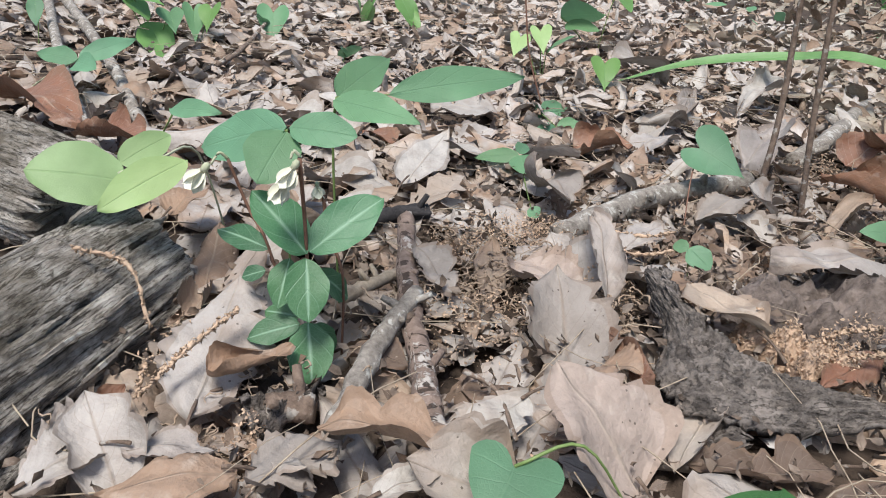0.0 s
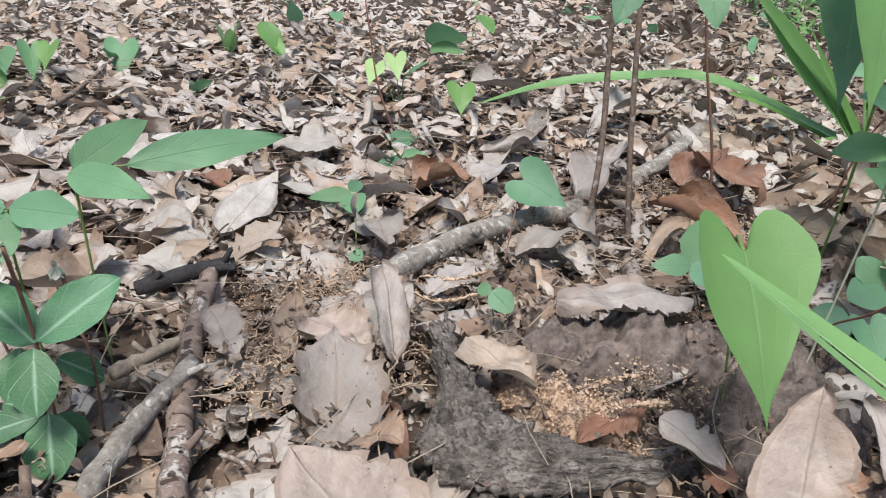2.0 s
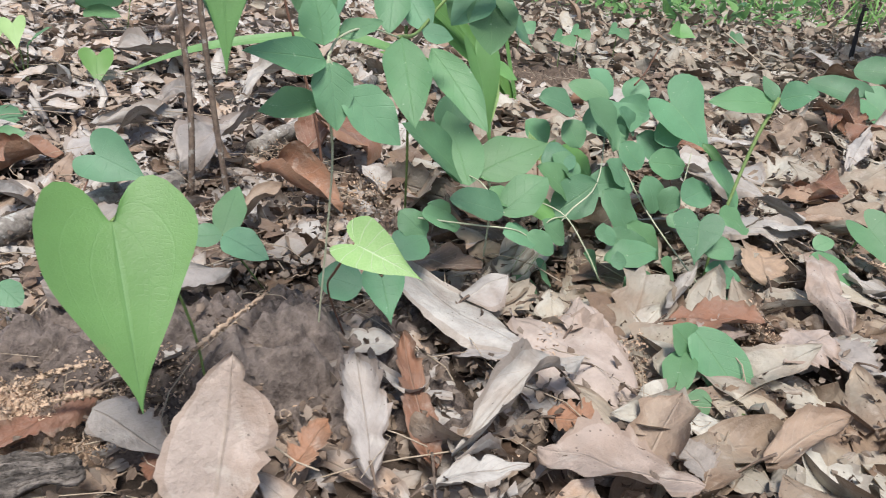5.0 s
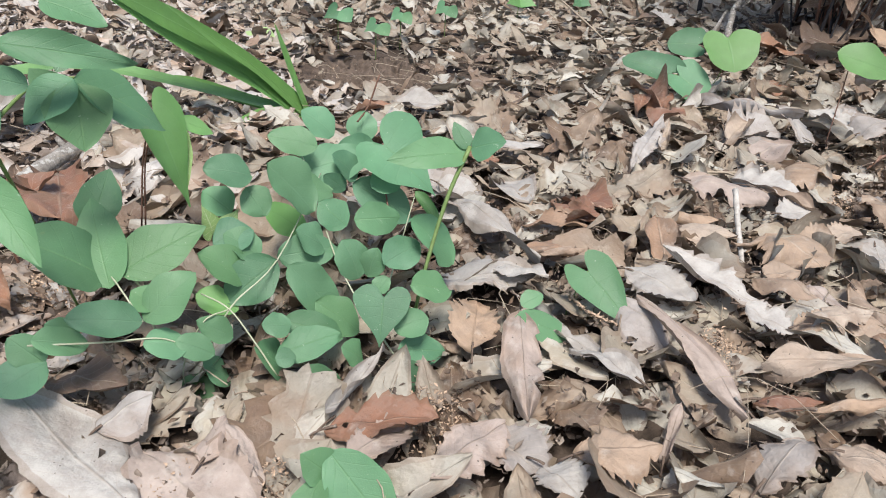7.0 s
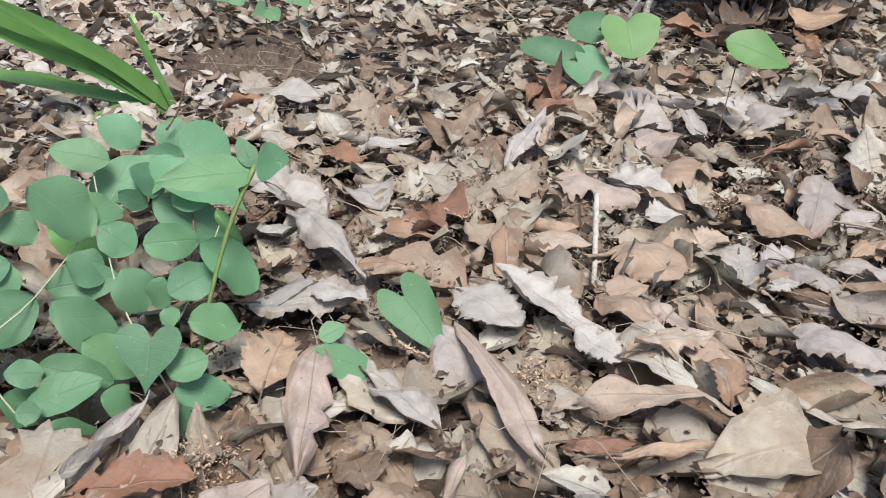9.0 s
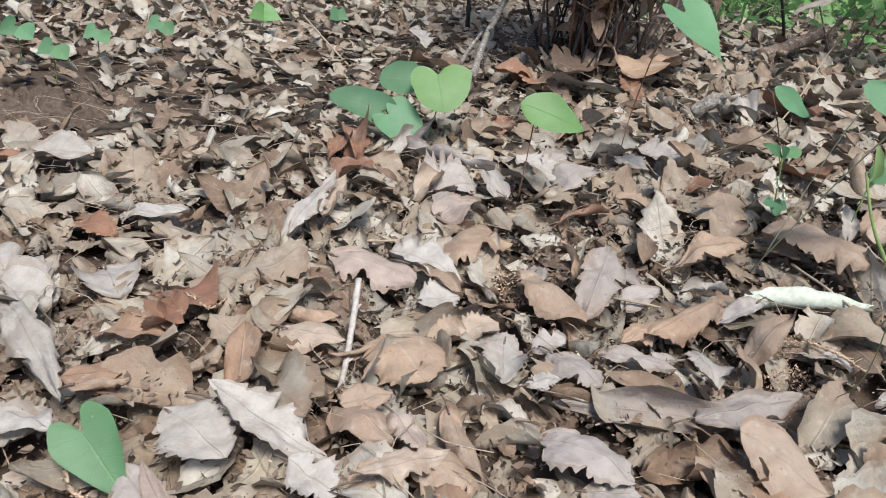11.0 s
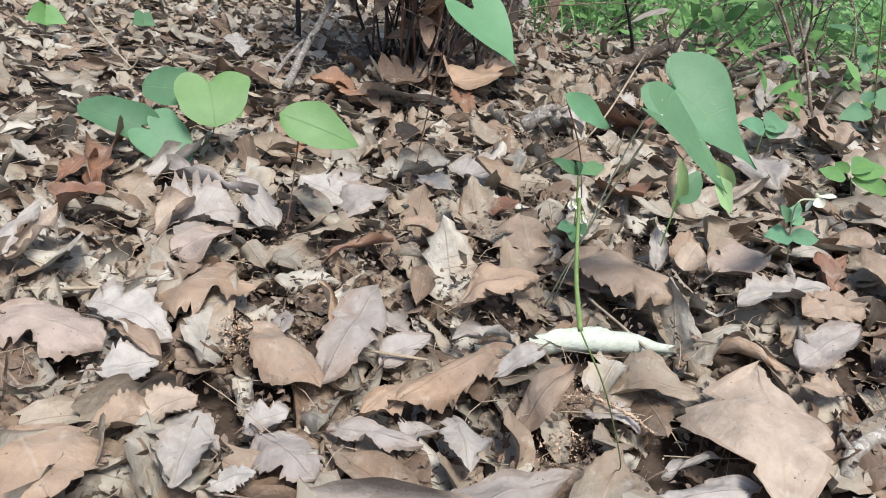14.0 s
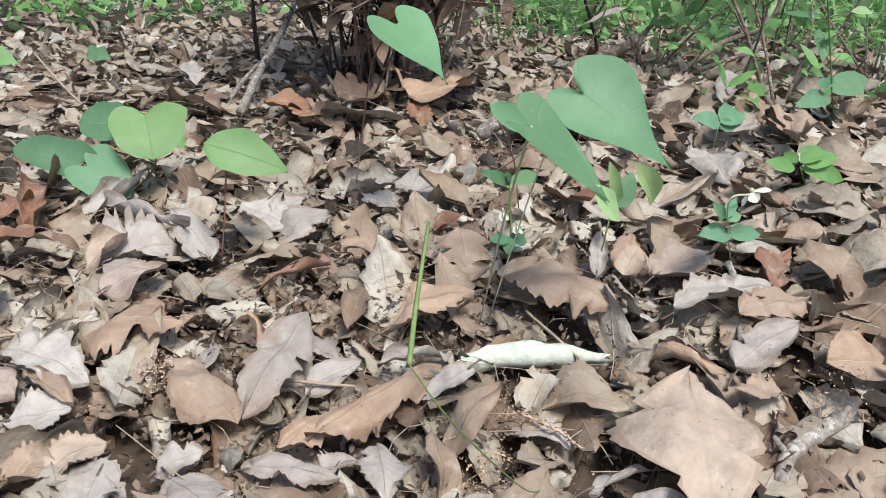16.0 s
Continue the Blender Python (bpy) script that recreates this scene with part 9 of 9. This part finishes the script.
litter("near_leaf_litter", "grey-beige dead leaves on the older litter behind the log", (-0.9, 0.45, 0.4, 1.7), 5600, (0.03, 0.08), 9, 4, 24, steep=0.17, lift=0.013, keep=lambda x, y, r: (y > 0.75 or x < -0.5) and in_wedge(x, y, r) and not clear(x, y), mat=litter_old)
# Flakes and far carpet carry the distant haze in their pale colour.
litter("bleached_leaf_flakes", "small flat leaf fragments thickly strewn over older litter, paled for haze", (-1.3, 0.75, 0.42, 2.2), 5000, (0.03, 0.085), 7, 3, 19, steep=0.11, lift=0.02, keep=lambda x, y, r: in_wedge(x, y, r) and r > 0.97 * bare(x, y) and not clear(x, y) and r < (y - 0.35) * 2.2, mat=litter_hazed, give_way=True)
litter("bleached_leaf_flakes", "small leaf fragments round the sapling stems, paled for haze", (0.0, 0.75, 0.75, 1.6), 1300, (0.04, 0.09), 7, 3, 29, steep=0.16, lift=0.026, keep=lambda x, y, r: r > bare(x, y), mat=litter_hazed)
litter("distant_leaf_litter", "far carpet of grey-beige dead leaves, paled for haze", (-3.2, 0.8, 1.6, 6.0), 10500, (0.055, 0.115), 5, 2, 12, steep=0.13, lift=0.02, mat=litter_hazed, keep=lambda x, y, r: in_wedge(x, y, r) and r < 2.2 / max(1, y))
litter("distant_leaf_litter", "far carpet of grey-brown dead leaves", (0.7, 7.0, 1.6, 6.0), 16500, (0.055, 0.115), 5, 2, 15, lift=0.02, keep=lambda x, y, r: in_wedge(x, y, r) and r < 2.2 / max(1, y) and r > 0.9 * bare(x, y))
litter("side_leaf_litter", "carpet of grey-brown dead leaves beside the shrubs", (2.3, 6.5, -0.6, 1.7), 7000, (0.045, 0.095), 5, 2, 13, lift=0.02, keep=lambda x, y, r: y > -0.05 - 0.02 * x)

litter("surrounding_leaf_litter", "carpet of grey-brown dead leaves all around", (-5.0, 6.5, -4.5, 3.5), 26000, (0.05, 0.105), 5, 2, 17, lift=0.016, keep=lambda x, y, r: (y < 0.0 or not in_wedge(x, y, r)) and not (x > 2.3 and y > -0.05 - 0.02 * x) and not clear(x, y) and r < 1.6 / max(1.0, math.hypot(x - 0.5, y)))


def crumbs(name, label, spots, size, mat, seed, category):
    """Small broken bits heaped at each spot of x, y, spread and count."""
    rng = np.random.default_rng(seed)
    tem = [centred(*leaf_grid("lobed", 1.0, 0.7, 3, 2, rng.uniform(-2, 2), rng.uniform(-2, 2), 0.15, 0.5, 0.4, seed + k)) for k in range(10)]
    rows = []
    for x0, y0, spread, count in spots:
        for _ in range(count):
            x, y = rng.normal(x0, spread), rng.normal(y0, spread * 0.8)
            pile = 0.027 * math.exp(-((x - x0) ** 2 + (y - y0) ** 2) / (spread ** 2)) if spread < 0.1 else 0.015
            rows.append((rng.integers(10), x, y, rise(x, y) + 0.003 + pile * rng.random(), rng.uniform(*size), rng.uniform(0, 6.28), rng.normal(0, 0.8), rng.normal(0, 0.8)))
    return tagged(scatter(name, tem, np.array(rows), mat), label, category, kind="stuff")


def straws(name, label, box, count, seed):
    """Thin dry stalks, grass straws and needles lying over the litter."""
    rng = np.random.default_rng(seed)
    bits = []
    for k in range(count):
        x, y = rng.uniform(box[0], box[1]), rng.uniform(box[2], box[3])
        if not in_wedge(x, y, 0):
            continue
        a, ln = rng.uniform(0, 6.28), rng.uniform(0.02, 0.09)
        z = rise(x, y) + rng.uniform(0.008, 0.02)
        p = (x - math.cos(a) * ln / 2, y - math.sin(a) * ln / 2, z + rng.normal(0, 0.005))
        q = (x + math.cos(a) * ln / 2, y + math.sin(a) * ln / 2, z + rng.normal(0, 0.005))
        bits.append(tube(line(p, q, 4, (rng.normal(0, 0.2) * ln, rng.normal(0, 0.2) * ln, rng.uniform(0, 0.008)), 0.001, k), rng.uniform(0.00016, 0.00045), 4, 0, k, False))
    v, f = join(*bits)
    return tagged(new(name, ob_mesh(name, v, f, straw_mat)), label, "straw", kind="stuff")


crumbs("catkin_crumbs", "orange-brown crumbled catkins heaped on the bark and soil", [(0.150, 0.301, 0.009, 2600), (0.162, 0.292, 0.010, 3400), (0.174, 0.286, 0.010, 3400), (0.182, 0.278, 0.009, 2600), (0.166, 0.274, 0.009, 2200), (0.204, 0.311, 0.02, 570), (0.061, 0.44, 0.03, 1800), (0.325, 0.654, 0.02, 570), (-0.108, 0.274, 0.01, 304), (-0.059, 0.214, 0.01, 304), (0.038, 0.44, 0.04, 1500), (0.032, 0.318, 0.03, 800), (0.09, 0.36, 0.02, 700), (0.257, 0.364, 0.03, 760), (0.223, 0.308, 0.025, 760)], (0.0011, 0.0027), catkin_mat, 31, "catkins")
def threads(name, label, spots, seed):
    """Curled knotted catkin strings tangled at each spot of x, y, spread and count."""
    rng = np.random.default_rng(seed)
    bits = []
    for x0, y0, spread, count in spots:
        for _ in range(count):
            x, y = rng.normal(x0, spread), rng.normal(y0, spread)
            z, a, turn = rise(x, y) + rng.uniform(0.004, 0.016), rng.uniform(0, 6.28), rng.normal(0, 0.5)
            pts, radii = [], []
            for k in range(12):
                pts.append((x, y, z))
                radii.append(rng.uniform(0.00015, 0.0007))
                a += turn + rng.normal(0, 0.6)
                turn *= 0.9
                x, y, z = x + 0.0015 * math.cos(a), y + 0.0015 * math.sin(a), z + rng.normal(0, 0.0008)
            bits.append(tube(pts, radii, 4, 0.4, len(bits)))
    v, f = join(*bits)
    return tagged(new(name, ob_mesh(name, v, f, string_mat)), label, "catkins", kind="stuff")


def crumb_heap(name, label, tops, high, mat):
    """The packed crumbly body of a heap that rises to each spot of x, y and spread."""
    x0, x1, y0, y1 = min(t[0] for t in tops) - 0.02, max(t[0] for t in tops) + 0.02, min(t[1] for t in tops) - 0.02, max(t[1] for t in tops) + 0.02
    n = 110
    verts = []
    for i in range(n + 1):
        for j in range(n + 1):
            x, y = x0 + (x1 - x0) * i / n, y0 + (y1 - y0) * j / n
            h = max(math.exp(-((x - a) ** 2 + (y - b) ** 2) / (w * w)) for a, b, w in tops)
            grain = 0.0022 * abs(noise.noise((x * 420, y * 420, 3))) + 0.0016 * abs(noise.noise((x * 900, y * 900, 5)))
            verts.append((x, y, rise(x, y) - 0.006 + high * h + grain * min(1.0, h * 2)))
    faces = [(i * (n + 1) + j, (i + 1) * (n + 1) + j, (i + 1) * (n + 1) + j + 1, i * (n + 1) + j + 1) for i in range(n) for j in range(n)]
    return tagged(new(name, ob_mesh(name, verts, faces, mat, soft=False)), label, "catkins", kind="stuff")


crumb_heap("catkin_heap", "packed heap of orange-brown crumbled catkins behind the bark", [(0.150, 0.301, 0.010), (0.162, 0.292, 0.012), (0.174, 0.286, 0.012), (0.182, 0.278, 0.011), (0.166, 0.276, 0.010)], 0.029, catkin_mat)
threads("catkin_strings", "tan crumbling catkin strings tangled over the litter", [(0.05, 0.42, 0.035, 200), (0.02, 0.36, 0.03, 110), (0.08, 0.34, 0.022, 90), (0.225, 0.30, 0.03, 40), (0.26, 0.36, 0.03, 30), (-0.08, 0.26, 0.03, 40), (0.3, 0.5, 0.12, 60), (0.7, 0.4, 0.2, 70), (1.15, 0.35, 0.2, 90)], 35)
crumbs("catkin_crumbs", "orange-brown crumbled catkins and frass in the litter", [(0.476, 0.304, 0.01, 380), (0.427, 0.321, 0.02, 380), (0.756, 0.289, 0.014, 570), (0.766, 0.297, 0.012, 475), (0.387, 0.563, 0.02, 570), (0.571, 0.324, 0.016, 570), (1.076, 0.443, 0.018, 570), (1.183, 0.217, 0.02, 475), (1.398, 0.093, 0.02, 380), (1.224, 0.261, 0.02, 475), (1.080, 0.445, 0.02, 475), (0.482, 0.458, 0.01, 285), (1.638, 0.681, 0.03, 285), (0.6, 0.5, 0.4, 1500)], (0.0014, 0.0036), catkin_mat, 34, "catkins")
crumbs("leaf_crumbs", "small broken bits of dead leaf between the larger leaves", [(0.15, 0.4, 0.22, 5200), (0.25, 0.34, 0.05, 600), (0.6, 0.42, 0.25, 4600), (1.15, 0.4, 0.25, 6400), (1.5, 0.6, 0.35, 2600), (0.2, 0.9, 0.4, 1500)], (0.003, 0.010), gap_crumb, 32, "leaf litter")
straws("dry_straws", "thin pale straws, stalks and needles over the litter", (-0.7, 2.0, 0.05, 1.6), 2300, 33)

# ---- shrubs and undergrowth behind ----
# The leafy upper half is out of view, added to shade the foot.
shrub("shrub", "dark many-stemmed evergreen shrub in dead leaves, unseen crown added for shade", (1.76, 1.01, 0.07), 24, 1.1, 0.4, 9, ["plain", "fresh", "plain"], (0.07, 0.12), 41, stem_red, 0.5)
# Dark leaves and black stems put part of the shrub's shade into colour.
for cx, cy, wood, sd in ((1.77, 1.00, "dark", 61), (1.78, 0.97, "rust", 62), (1.76, 1.06, "dark", 63), (1.71, 0.97, "tan", 65), (1.83, 0.95, "grey", 66)):
    shrub("dead_shrub", "tangle of dead stems with withered brown leaves, partly darkened for shade", (cx, cy, rise(cx, cy)), 8, 0.34, 0.11, 9 if wood == "dark" else 4, dead[wood], (0.04, 0.09), sd, twig_black if sd % 2 else twig_brown, 0.0)
for sx, sy, sn, sh, lv, sd in ((2.35, 0.78, 7, 0.42, 26, 42), (2.75, 1.25, 8, 0.5, 32, 43), (2.6, 0.45, 6, 0.45, 24, 44), (3.1, 0.85, 8, 0.55, 36, 45), (2.2, 1.45, 6, 0.4, 26, 46), (3.3, 1.7, 9, 0.6, 40, 47), (3.6, 0.4, 8, 0.6, 36, 48), (2.15, 0.48, 5, 0.35, 12, 49)):
    shrub("shrub", "open green shrub with thin brown stems and narrow leaves", (sx, sy, rise(sx, sy)), sn, sh, 0.34, lv - 8, ["fresh", "lime", "plain"], (0.035, 0.075), sd, twig_brown)
ground_cover("undergrowth", "bright green low undergrowth and grass beyond the leaf litter", 21000, lambda x, y: y > (3.0 + 0.9 * smooth((1.5 - x) / 0.5) + (0.0 if noise.noise((x * 3, y * 3, 9)) > -0.1 else 1.2) if x - 0.23 < 1.3 * y else 1.85 + 0.12 * math.sin(x * 5) - 0.3 * smooth((x - 2.2) / 0.5) - 0.75 * smooth((x - 2.8) / 0.7)), (1.2, 7.0, 0.3, 3.6), (0.03, 0.085), "fresh", 51, 0.09)
ground_cover("grass", "thin green grass blades among the shrubs", 1100, lambda x, y: y > 0.25 and (y > 1.1 or x > 2.6), (2.0, 4.6, 0.2, 2.6), (0.08, 0.2), "grass", 53, 0.01, ("blade",), -1.1)
ground_cover("undergrowth", "pale green small-leaved undergrowth round the shrub feet", 5000, lambda x, y: y > 0.3 and x - 0.23 > 1.3 * y and x > 2.15 + 0.2 * math.sin(y * 9), (2.0, 4.5, 0.2, 2.2), (0.018, 0.05), "fresh", 54, 0.14)
ground_cover("undergrowth", "scattered small green seedlings in far dead leaves", 2600, lambda x, y: y > 1.68 + 0.05 * math.sin(x * 11) + 0.8 * smooth((1.42 - x) / 0.3) and math.hypot((x - 1.6) / 0.5, (y - 2.05) / 0.6) < 1.0 + 0.5 * noise.noise((x * 4, y * 4, 2)), (1.0, 2.3, 1.5, 2.8), (0.02, 0.055), "fresh", 57, 0.09, gaps=-0.3)
ground_cover("undergrowth", "scattered green seedlings in the far litter", 500, lambda x, y: True, (-2.5, 3.0, 1.5, 5.0), (0.03, 0.07), "plain", 52, 0.05)
